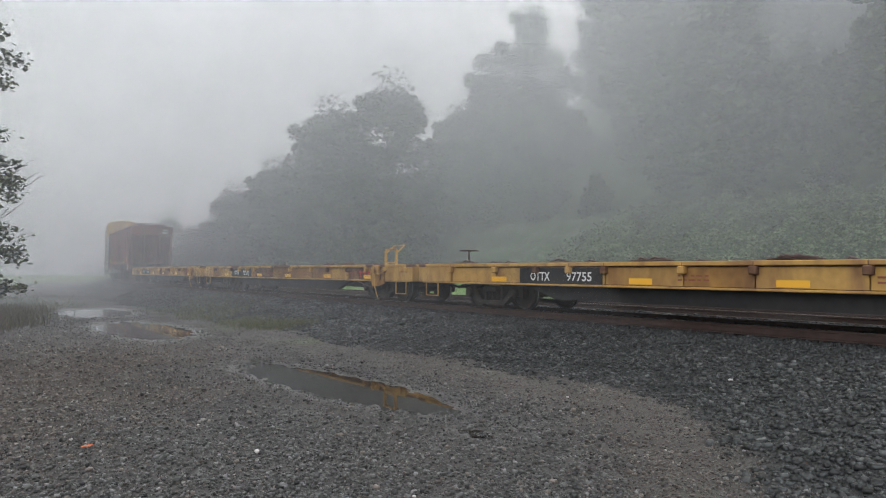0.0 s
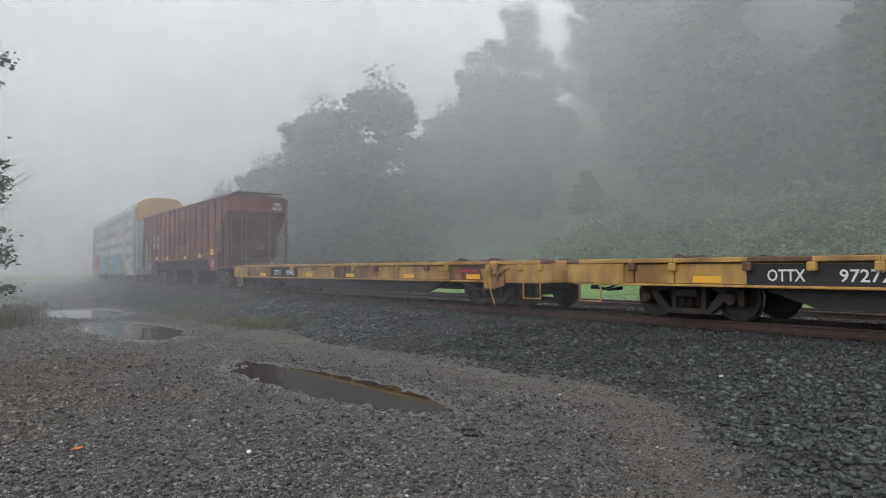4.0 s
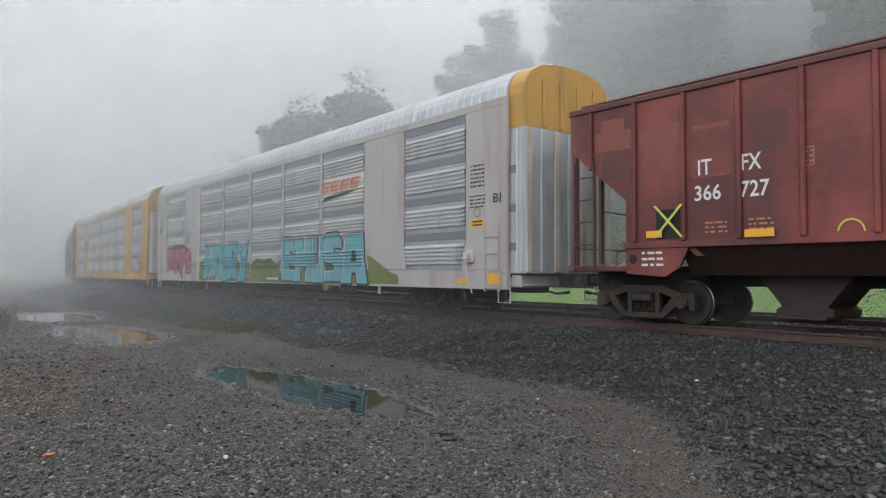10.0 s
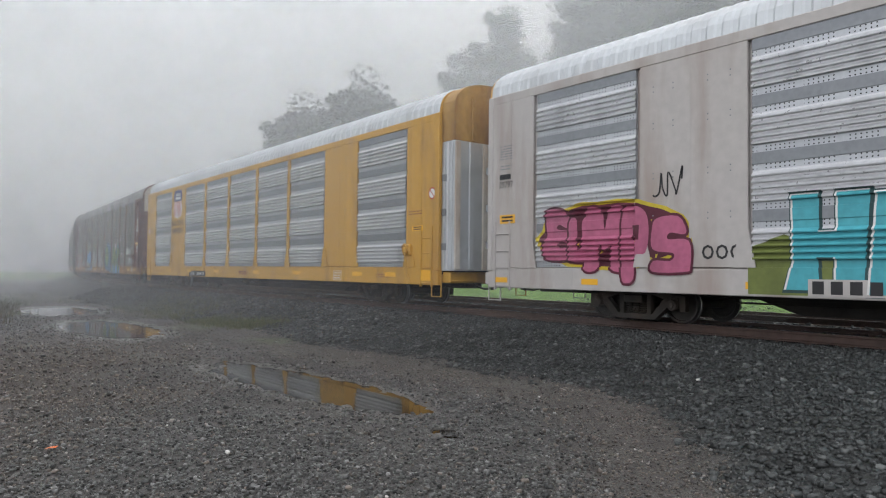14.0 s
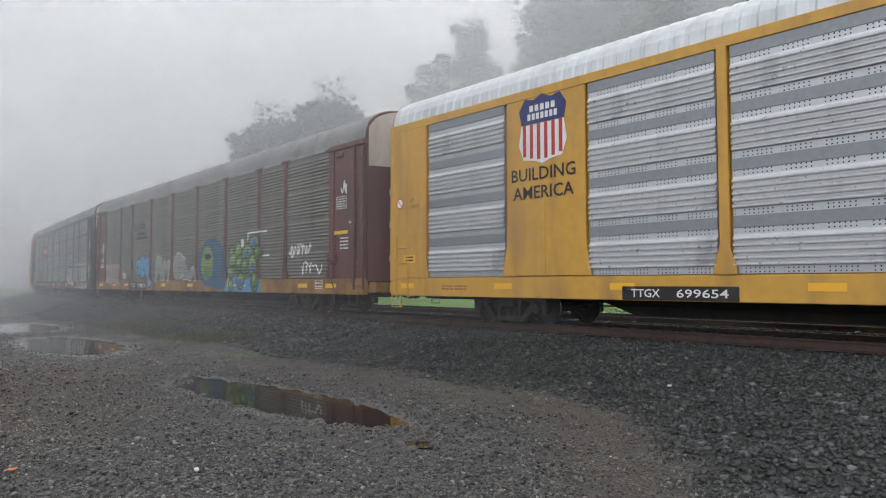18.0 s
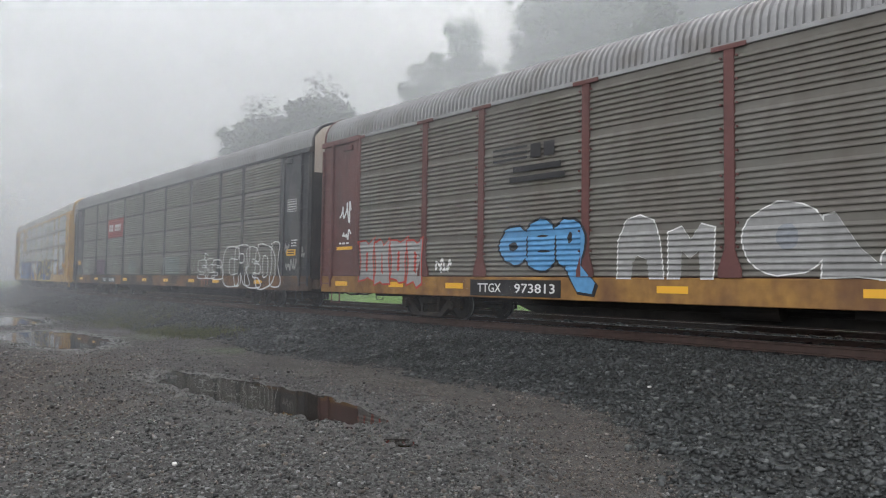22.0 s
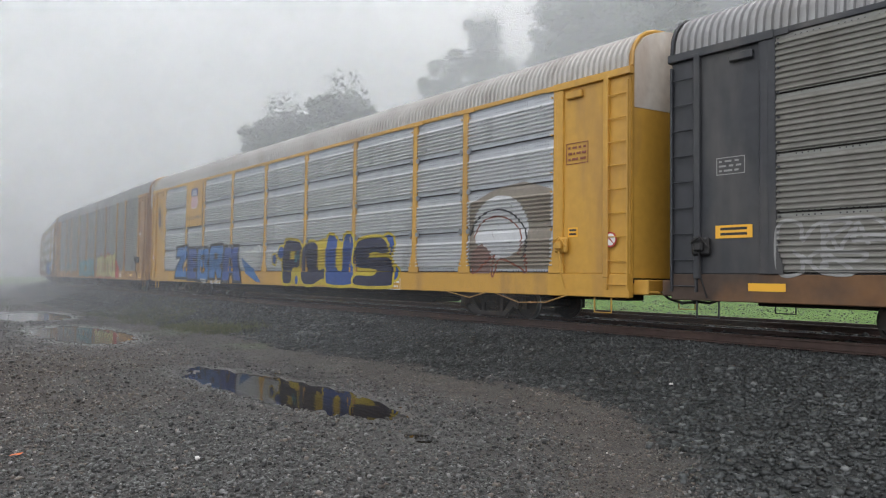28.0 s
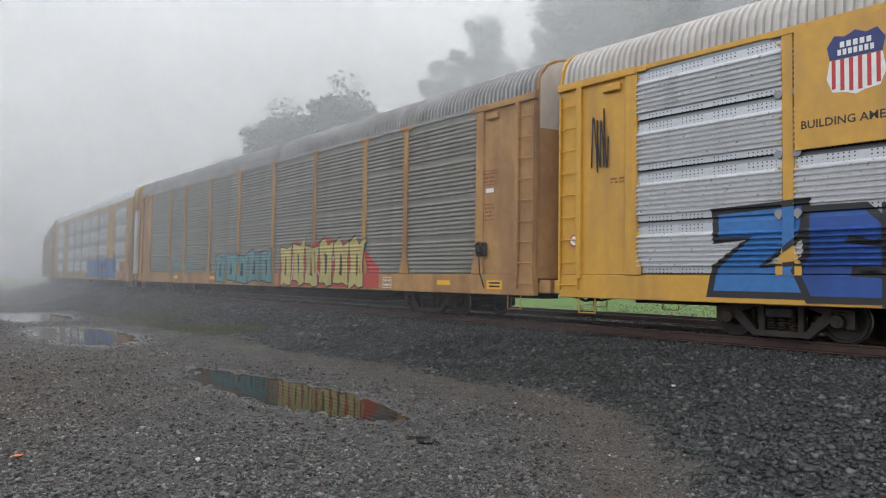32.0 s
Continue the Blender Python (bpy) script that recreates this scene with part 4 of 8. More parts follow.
class Carrier:
    """One enclosed car carrier. Its x runs the way it travels, y away from the camera, z up from the rail."""

    def __init__(self, u, label, paint, skin, kind, roof, sill=None, ends=None, top=None):
        self.u, self.kind, self.paint, self.skin = u, kind, paint, skin
        self.car = thing("autorack_wagon", label, "railway wagon", group="car carriers of the train")
        ROLLING.append((self.car, u, 9.6))
        self.half = 13.35 if kind == "new" else 13.85
        self.sill_m = sill or paint
        self.z0, self.z1 = 1.08, 4.93
        make = {"new": profile_new, "old": profile_old, "sheets": profile_sheets, "ribbed": profile_ribbed}[kind]
        self.profile = make(self.z0, self.z1)
        self.bays, self.plates, self.posts = [], [], []
        if kind == "new":
            cuts = [(11.86, 9.31, "b"), (9.27, 7.2, "p"), (7.15, 4.63, "b"), (4.40, 1.8, "b"), (1.57, -1.1, "b"), (-1.42, -3.98, "b"), (-4.26, -6.9, "b"), (-6.97, -9.1, "p"), (-9.2, -11.8, "b")]
            self.posts = [4.515, 1.685, -1.26, -4.12]
        else:
            xs = [12.08, 9.22, 7.25, 4.36, 1.46, -1.46, -4.36, -7.25, -9.22, -12.08]
            cuts = [(a - 0.09, b + 0.09, "b") for a, b in zip(xs, xs[1:])]
            self.posts = xs
        for a, b, k in cuts:
            (self.bays if k == "b" else self.plates).append((b, a))
        self.body(roof, ends or paint, top or M["cream"])

    def depth(self, x, z):
        """How far out the near side stands at x, z."""
        for a, b in self.bays:
            if a <= x <= b and self.z0 <= z <= self.z1:
                return float(np.interp(z, [p[0] for p in self.profile], [p[1] for p in self.profile]))
        return -0.035 if z < self.z0 else -0.03

    def body(self, roof, end_m, top_m):
        c, P, h = self.car, self.paint, self.half
        # frame
        part("side_sill", Geo().box(-h, h, -HALF - 0.03, -HALF + 0.12, 0.6, self.z0 - 0.02, 0.012), self.sill_m, c)
        part("side_sill", Geo().box(-h, h, HALF - 0.12, HALF + 0.03, 0.6, self.z0 - 0.02, 0.012), self.sill_m, c)
        part("deck", Geo().box(-h, h, -HALF + 0.13, HALF - 0.13, 0.88, 1.02, 0.01), M["under"], c)
        g = Geo().box(-12.9, 12.9, -0.32, 0.32, 0.5, 0.87, 0.02).plate([(-7.6, 0.6), (7.6, 0.6), (6.6, 0.26), (-6.6, 0.26)], -0.5, 0.5)
        for i in range(13):
            x = -7.2 + i * 1.2
            g.box(x - 0.05, x + 0.05, -1.45, 1.45, 0.62, 0.87, 0.01)
        part("underframe", g, M["under"], c)
        g = Geo().tube([(-1.9, -0.9, 0.55), (-0.9, -0.9, 0.55)], [0.2, 0.2], 14).box(0.2, 0.75, -1.05, -0.7, 0.42, 0.7, 0.03).tube([(-0.9, -0.9, 0.55), (0.2, -0.9, 0.55)], 0.025, 6)
        part("air_tank", g, M["under"], c)
        part("brake_rod", Geo().tube([(-8.0, -0.55, 0.44), (8.0, -0.55, 0.44)], 0.018, 6), M["under"], c)
        # near side
        for a, b in self.bays:
            w = round(b - a, 2)
            k = (self.kind, self.skin, w)
            if k not in PROFILES:
                PROFILES[k] = panel_mesh(self.profile, b - a, SKINS[self.skin])
            part("side_panel", PROFILES[k], None, c, at=pose((a + b) / 2, -HALF, 0))
        for a, b in self.plates:
            q = part("plain_panel", Geo().box(a, b, -HALF - 0.03, -HALF + 0.04, self.z0, self.z1, 0.01), P, c)
            part("seam", Geo().box((a + b) / 2 - 0.02, (a + b) / 2 + 0.02, -HALF - 0.036, -HALF - 0.03, self.z0 + 0.05, self.z1 - 0.05, 0.002), P, q)
            g = Geo()
            for z in (1.95, 2.75, 3.7, 4.4):
                for dx in (0.3, 0.72, b - a - 0.72, b - a - 0.3):
                    for dz in (0.0, 0.1):
                        g.box(a + dx - 0.012, a + dx + 0.012, -HALF - 0.038, -HALF - 0.03, z + dz - 0.012, z + dz + 0.012, 0.003)
            tagged(part("bolts", g, M["galv_band"], q), kind="stuff")
            for x in (a, b):
                sx = 1 if x == a else -1
                part("gusset", Geo().plate([(x - sx * 0.14, self.z0), (x + sx * 0.28, self.z0), (x + sx * 0.14, self.z0 + 0.62), (x - sx * 0.02, self.z0 + 0.62)], -HALF - 0.045, -HALF - 0.026), P, q)
        for x in self.posts:
            g = Geo().box(x - 0.09, x + 0.09, -HALF - 0.05, -HALF + 0.05, self.z0, self.z1 + 0.06, 0.012)
            g.plate([(x - 0.2, self.z0 - 0.01), (x + 0.2, self.z0 - 0.01), (x + 0.2, self.z0 + 0.12), (x + 0.09, self.z0 + 0.45), (x - 0.09, self.z0 + 0.45), (x - 0.2, self.z0 + 0.12)], -HALF - 0.056, -HALF - 0.03)
            if self.kind != "new":
                g.plate([(x - 0.3, self.z1 - 0.02), (x + 0.3, self.z1 - 0.02), (x + 0.3, self.z1 + 0.06), (x - 0.3, self.z1 + 0.06)], -HALF - 0.058, -HALF - 0.03)
                for i in range(9):
                    zz = self.z0 + 0.5 + i * 0.4
                    for sx in (-1, 1):
                        g.tube([(x + sx * 0.14, -HALF - 0.03, zz), (x + sx * 0.14, -HALF - 0.06, zz)], 0.022, 6)
            part("post", g, P, c)
        part("inner_wall", Geo().box(-h + 0.1, h - 0.1, -HALF + 0.055, -HALF + 0.1, 1.03, self.z1 + 0.05, 0.005), P, c)
        part("top_chord", Geo().box(-h, h, -HALF - 0.035, -HALF + 0.08, self.z1, self.z1 + (0.2 if self.kind == "new" else 0.1), 0.012), P if self.kind != "old" else roof, c)
        part("far_side_wall", Geo().box(-h, h, HALF - 0.08, HALF, 1.03, self.z1 + 0.1, 0.01), P, c)
        eave, peak = self.z1 + (0.2 if self.kind == "new" else 0.1), 5.95 if self.kind == "new" else 5.93
        part("roof", roof_mesh("roof", -h + 0.05, h - 0.05, eave, peak, HALF - 0.02, roof, 0.135 if self.kind != "new" else 0.3, 0.05 if self.kind != "new" else 0.03), None, c)
        arc = roof_outline(eave, peak, HALF - 0.03)
        for sx in (-1, 1):
            self.end(sx, arc, eave, end_m, top_m)
        add_bogies(c, (-9.6, 9.6), 0.36)
        add_ends(c, h - 0.45)

    def end(self, sx, arc, eave, end_m, top_m):
        c, P, h = self.car, self.paint, self.half

        def span(a, b):
            return (min(sx * a, sx * b), max(sx * a, sx * b))

        if self.kind == "new":
            a, b = span(11.9, h)
            corner = part("corner_panel", Geo().box(a, b, -HALF - 0.03, -HALF + 0.05, 1.06, self.z1 + 0.2, 0.015), P, c)
            m = sx * 12.6
            part("seam", Geo().box(m - 0.012, m + 0.012, -HALF - 0.038, -HALF - 0.03, 1.2, self.z1 + 0.1, 0.002), P, corner)
            part("gusset", Geo().plate([(sx * 11.78, 1.06), (sx * 12.35, 1.06), (sx * 12.2, 1.7), (sx * 11.9, 1.7)], -HALF - 0.045, -HALF - 0.026), P, corner)
            part("corner_post", Geo().box(*span(h - 0.16, h + 0.02), -HALF - 0.05, -HALF + 0.06, 0.98, self.z1 + 0.2, 0.02), P, c)
            # folded doors stand out beyond the body, with a painted hood
            far = h + (0.5 if sx > 0 else 0.08)
            lo = [(-1.5, 0.98), (1.5, 0.98), (1.5, 4.35), (-1.5, 4.35)]
            part("end_body", Geo().across([(-HALF + 0.06, 0.98), (HALF - 0.06, 0.98)] + arc[::-1], *span(h - 0.12, h - 0.02)), P, c)
            part("end_door", Geo().across(lo, *span(h - 0.02, far)), M["roof_light"], c)
            for i in range(7):
                y = -1.42 + i * 0.47
                part("door_rib", Geo().box(*span(far, far + 0.06), y - 0.09, y + 0.09, 1.0, 4.33, 0.02), M["roof_light"] if i % 2 else M["cream"], c)
            for d in (0.06, 0.2, 0.36):
                if d < far - h:
                    part("door_rib", Geo().box(*span(h + d, h + d + 0.07), -1.53, -1.5, 1.0, 4.33, 0.01), M["roof_light"] if d != 0.2 else M["galv"], c)
            for z in (1.6, 2.5, 3.4):
                part("door_hinge", Geo().box(*span(h + 0.02, h + 0.2), -1.545, -1.5, z - 0.09, z + 0.09, 0.01), M["galv_band"], c)
            part("end_hood", Geo().across([(-1.5, 4.36), (1.5, 4.36)] + [(y * 0.97, z) for y, z in arc[::-1]], *span(h - 0.02, far)), top_m, c)
            for y in (-0.9, -0.3, 0.3, 0.9):
                part("hood_rib", Geo().box(*span(far, far + 0.05), y - 0.05, y + 0.05, 4.4, 5.55, 0.015), top_m, c)
            ladder(c, P, *span(12.62, 13.1), 0.55, 2.15, 0.4)
        else:
            part("end_panel", Geo().box(*span(12.1, h), -HALF - 0.005, -HALF + 0.05, 1.06, self.z1 + 0.1, 0.015), P, c)
            part("door_stile", Geo().box(*span(12.1, 12.25), -HALF - 0.06, -HALF + 0.02, 1.06, self.z1 + 0.06, 0.015), P, c)
            part("corner_post", Geo().box(*span(13.28, 13.4), -HALF - 0.09, -HALF + 0.02, 0.98, self.z1 + 0.02, 0.015), P, c)
            part("header", Geo().box(*span(12.0, h + 0.05), -HALF - 0.08, -HALF + 0.05, self.z1 - 0.05, self.z1 + 0.1, 0.012), P, c)
            part("jack_bracket", Geo().box(*span(12.35, 12.75), -HALF - 0.09, -HALF, self.z1 - 0.28, self.z1 - 0.13, 0.02), P, c)
            ladder(c, P, *span(13.36, 13.83), 0.75, self.z1 - 0.15, 0.46, -HALF - 0.07)
            # rounded end doors and a pale arch above them
            n = 12
            ring = [(0.03 + 0.24 * math.sin(math.pi * i / n), -1.5 + 3.0 * i / n) for i in range(n + 1)]
            g = Geo()
            vs = [(sx * (h + d), y, z) for z in (0.98, 4.25) for d, y in ring]
            g.add(vs, [(i, i + 1, n + 2 + i, n + 1 + i) for i in range(n)])
            part("end_door", g, end_m, c)
            part("end_body", Geo().across([(-HALF + 0.06, 0.98), (HALF - 0.06, 0.98)] + arc[::-1], *span(h - 0.12, h + 0.02)), end_m, c)
            vs = [(sx * (h + d), y, 4.26) for d, y in ring] + [(sx * (h + d), y, float(np.interp(y, [p[0] for p in arc], [p[1] for p in arc])) - 0.02) for d, y in ring]
            top = Geo().add(vs, [(i, i + 1, n + 2 + i, n + 1 + i) for i in range(n)])
            top.add([vs[n + 1 + i] for i in range(n + 1)] + [(sx * (h - 0.05), vs[n + 1 + i][1], vs[n + 1 + i][2]) for i in range(n + 1)], [(i, i + 1, n + 2 + i, n + 1 + i) for i in range(n)])
            part("end_arch", top, top_m, c)
            part("roof_bow", Geo().tube([(sx * (h + 0.02), y, z + 0.03) for y, z in arc], 0.035, 6), P, c)
        for sy in (-1, 1):
            part("step", Geo().tube([(sx * 13.0, sy * 1.55, 0.75), (sx * 13.0, sy * 1.55, 0.3), (sx * 13.4, sy * 1.55, 0.3), (sx * 13.4, sy * 1.55, 0.75)], 0.018, 6), P, c)
        part("end_sill", Geo().box(*span(h - 0.1, h + 0.3), -1.45, 1.45, 0.66, 0.95, 0.02), self.sill_m, c)
        part("grab_iron", Geo().tube([(sx * (h + 0.3), -1.4, 0.72), (sx * (h + 0.42), -1.3, 0.72), (sx * (h + 0.42), -0.6, 0.72), (sx * (h + 0.3), -0.5, 0.72)], 0.015, 6), self.sill_m, c)

    def spray(self, name, verts, faces, x, z, m, lift=0.004, label=""):
        """Paint that follows the pressed side. verts and faces lie flat in x and z about (x, z)."""
        bm = bmesh.new()
        vs = [bm.verts.new((p[0] + x, 0.0, p[2] + z)) for p in verts]
        for f in faces:
            try:
                bm.faces.new([vs[i] for i in f])
            except ValueError:
                pass
        bm.normal_update()
        bmesh.ops.triangulate(bm, faces=bm.faces[:])
        zs = [p[2] + z for p in verts]
        xs = [p[0] + x for p in verts]
        cuts = sorted({q for q in [round(p[0], 4) for p in self.profile] + [self.z0 - 0.002] if min(zs) < q < max(zs)})
        for q in cuts:
            bmesh.ops.bisect_plane(bm, geom=bm.verts[:] + bm.edges[:] + bm.faces[:], plane_co=(0, 0, q), plane_no=(0, 0, 1))
        for a, b in self.bays:
            for q in (a - 0.001, a + 0.012, b - 0.012, b + 0.001):
                if min(xs) < q < max(xs):
                    bmesh.ops.bisect_plane(bm, geom=bm.verts[:] + bm.edges[:] + bm.faces[:], plane_co=(q, 0, 0), plane_no=(1, 0, 0))
        for v in bm.verts:
            v.co.y = -HALF + self.depth(v.co.x, v.co.z) - lift - (0.026 if any(abs(v.co.x - p) < 0.21 for p in self.posts) and self.depth(v.co.x, v.co.z) == -0.03 else 0)
        me = bpy.data.meshes.new(name)
        bm.to_mesh(me)
        bm.free()
        me.materials.append(m)
        return part(name, me, None, self.car, label)

    def outline(self, pts, x, z, m, name="graffiti", lift=0.004, label=""):
        vs = [(p, 0.0, q) for p, q in pts]
        return self.spray(name, vs, [tuple(range(len(vs)))], x, z, m, lift, label)

    def word(self, text, u0, u1, z0, z1, m, bold=0.03, slant=0.0, label=""):
        """A painted word between two places along the train."""
        w, h = abs(u1 - u0), z1 - z0
        x, z = self.u - (u0 + u1) / 2, (z0 + z1) / 2
        vs, fs = writing(text, h, w, bold, slant)
        return self.spray("graffiti", vs, fs, x, z, m, 0.009, label)

    def glyphs(self, text, u0, u1, z0, z1, fills, rim, wide=(), rim_w=0.06, light=None, lift=0.004, soft=False, bob=0.0, label=""):
        """Sprayed letters from u0 forwards to u1, each over its own rim, overlapping the one before."""
        wide = wide or [1.0] * len(text)
        x, span, h = self.u - max(u0, u1), abs(u1 - u0) / sum(wide), z1 - z0
        for i, (letter, q) in enumerate(zip(text, wide)):
            w, y, up = span * q, lift + 0.004 * i, bob * math.sin(2.3 * i + 1) * h
            shape, holes = GLYPHS[letter]
            shape = [(a * w, b * h) for a, b in shape]
            if soft:
                shape = rounded(shape)
            self.outline(swollen(shape, rim_w), x, z0 + up, rim, "graffiti_rim", y)
            if light:
                self.outline([(a - 0.02, b + 0.012) for a, b in swollen(shape, 0.012)], x, z0 + up, light, "graffiti_edge", y + 0.001)
            self.outline(shape, x, z0 + up, fills[i % len(fills)], "graffiti", y + 0.002, label)
            for hole in holes:
                self.outline([(a * w, b * h) for a, b in hole], x, z0 + up, rim, "graffiti_rim", y + 0.003)
            x += w

    def traced(self, text, u0, u1, z0, z1, m, wide=(), r=0.024, lift=0.006, label=""):
        """Letters drawn as one sprayed line round each outline."""
        wide = wide or [1.0] * len(text)
        x, span, h = self.u - max(u0, u1), abs(u1 - u0) / sum(wide), z1 - z0
        for i, (letter, q) in enumerate(zip(text, wide)):
            w = span * q
            for j, ring in enumerate((GLYPHS[letter][0], *GLYPHS[letter][1])):
                ring = rounded([(a * w * 1.28, b * h) for a, b in ring], 5)
                outer, inner, k = swollen(ring, r), swollen(ring, -r), len(ring)
                vs = [(a, 0.0, b) for a, b in outer + inner]
                self.spray("graffiti", vs, [(n, (n + 1) % k, k + (n + 1) % k, k + n) for n in range(k)], x, z0 + 0.04 * h * math.sin(2 * i), m, lift + 0.0015 * i, label)
            x += w

    def scrawl(self, u0, u1, z0, z1, m, seed, strokes=8, r=0.03, label=""):
        """A loose sprayed line of loops."""
        rng = random.Random(seed)
        w, h = abs(u1 - u0), z1 - z0
        x, z = self.u - (u0 + u1) / 2, (z0 + z1) / 2
        knots = []
        for i in range(strokes * 3):
            q = (i + 0.5) / (strokes * 3)
            up = (1, -0.2, -1)[i % 3] if rng.random() < 0.7 else rng.uniform(-1, 1)
            knots.append(((q - 0.5) * w * 0.92 + rng.uniform(-0.5, 0.5) * w / strokes * 0.7, up * h * rng.uniform(0.25, 0.5)))
        pts = []
        for i in range(1, len(knots) - 2):
            p0, p1, p2, p3 = knots[i - 1:i + 3]
            for s in np.linspace(0, 1, 5, endpoint=False):
                pts.append(tuple(0.5 * (2 * b + (c - a) * s + (2 * a - 5 * b + 4 * c - d) * s * s + (3 * b - a - 3 * c + d) * s ** 3) for a, b, c, d in zip(p0, p1, p2, p3)))
        n = len(pts) - 1
        vs, fs = [], []
        for i, (a, b) in enumerate(pts):
            p, q = pts[max(0, i - 1)], pts[min(n, i + 1)]
            dx, dz = q[0] - p[0], q[1] - p[1]
            d = math.hypot(dx, dz) or 1
            vs += [(a - dz / d * r, 0.0, b + dx / d * r), (a + dz / d * r, 0.0, b - dx / d * r)]
        fs = [(2 * i, 2 * i + 1, 2 * i + 3, 2 * i + 2) for i in range(n)]
        return self.spray("graffiti", vs, fs, x, z, m, 0.008, label)

    def piece(self, u0, u1, z0, z1, m, edge, n, seed, label="", sharp=False):
        """Wordless graffiti: a row of swollen or jagged forms, each with a rim and a slot."""
        rng = random.Random(seed)
        w, h = abs(u1 - u0) / n, z1 - z0
        for i in range(n):
            x, z = self.u - max(u0, u1) + (i + 0.5) * w, (z0 + z1) / 2 + rng.uniform(-0.06, 0.06) * h
            if sharp:
                k = [rng.uniform(0.75, 1.1) for _ in range(8)]
                shape = [(-0.45 * k[0], -0.5 * k[1]), (-0.05, -0.42), (0.1 * k[2], -0.5 * k[3]), (0.5 * k[4], -0.46), (0.38, 0.05), (0.52 * k[5], 0.5 * k[6]), (0.08, 0.36), (-0.1, 0.5 * k[7]), (-0.5, 0.42), (-0.36, -0.02)]
            else:
                shape = [(p / 1.0, q / 1.0) for p, q in oval(1.0, 1.0, 18, 0.08, seed + i)]
            self.outline([(p * (w * 1.02 + 0.1), q * (h + 0.1)) for p, q in shape], x, z, edge, "graffiti_rim", 0.008 + 0.0012 * i)
            self.outline([(p * w * 1.02, q * h) for p, q in shape], x, z, m, "graffiti", 0.0086 + 0.0012 * i, label)
            slot = [(-0.07, -0.2), (0.09, -0.24), (0.05, 0.14), (-0.06, 0.2)]
            self.outline([(p * w + rng.uniform(-0.05, 0.05) * w, q * h * 1.1) for p, q in slot], x, z, edge, "graffiti_rim", 0.0092 + 0.0012 * i)

    def tape(self, us, z=0.82, w=0.42, h=0.1, m=None):
        for u in us:
            flat_shape("reflector", bar(w, h), m or M["reflect"], self.car, self.u - u, z, -HALF - 0.036, "yellow reflector tape")

# ---- spray paints ----
for key, name, c in (("cyan", "cyan_spray", (0.07, 0.40, 0.47)), ("pink", "pink_spray", (0.47, 0.12, 0.22)), ("olive", "olive_green_spray", (0.155, 0.19, 0.045)),
                     ("blue", "blue_spray", (0.035, 0.16, 0.42)), ("navy", "navy_spray", (0.008, 0.012, 0.05)), ("sun", "bright_yellow_spray", (0.60, 0.46, 0.03)),
                     ("lime", "lime_green_spray", (0.17, 0.28, 0.075)), ("leaf", "mid_green_spray", (0.07, 0.18, 0.05)), ("teal", "teal_spray", (0.10, 0.27, 0.28)),
                     ("plum", "dark_plum_spray", (0.10, 0.012, 0.03)), ("silver", "silver_spray", (0.30, 0.30, 0.29)), ("straw", "straw_yellow_spray", (0.50, 0.42, 0.15)), ("sky", "sky_blue_spray", (0.10, 0.30, 0.55)),
                     ("orange", "orange_lettering", (0.70, 0.16, 0.04)), ("sign_red", "red_sign_paint", (0.33, 0.06, 0.06)), ("shield_blue", "shield_blue_paint", (0.03, 0.045, 0.17)), ("shield_red", "shield_red_paint", (0.50, 0.04, 0.05)),
                     ("deep_blue", "deep_teal_blue_spray", (0.022, 0.10, 0.19)), ("purple", "thin_purple_spray", (0.13, 0.075, 0.12)), ("pale_green", "pale_green_spray", (0.27, 0.38, 0.14)), ("primer", "faded_red_primer", (0.26, 0.075, 0.06)), ("tan_haze", "thin_brown_spray", (0.27, 0.235, 0.19)), ("peach_dull", "dull_pink_brown_spray", (0.24, 0.15, 0.125)), ("under_red", "dark_red_underside", (0.045, 0.022, 0.02)), ("haze", "thin_grey_blue_spray", (0.20, 0.225, 0.22)), ("cyan_pale", "pale_cyan_spray", (0.15, 0.42, 0.47)), ("rim_teal", "dark_teal_rim_spray", (0.018, 0.06, 0.062)), ("mid_blue", "mid_blue_spray", (0.02, 0.075, 0.30)), ("acid", "acid_yellow_spray", (0.62, 0.66, 0.10)), ("peach", "peach_chalk", (0.50, 0.22, 0.12))):
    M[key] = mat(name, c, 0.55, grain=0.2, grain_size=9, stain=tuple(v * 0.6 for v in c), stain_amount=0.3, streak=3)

FACE_Y = -HALF - 0.04


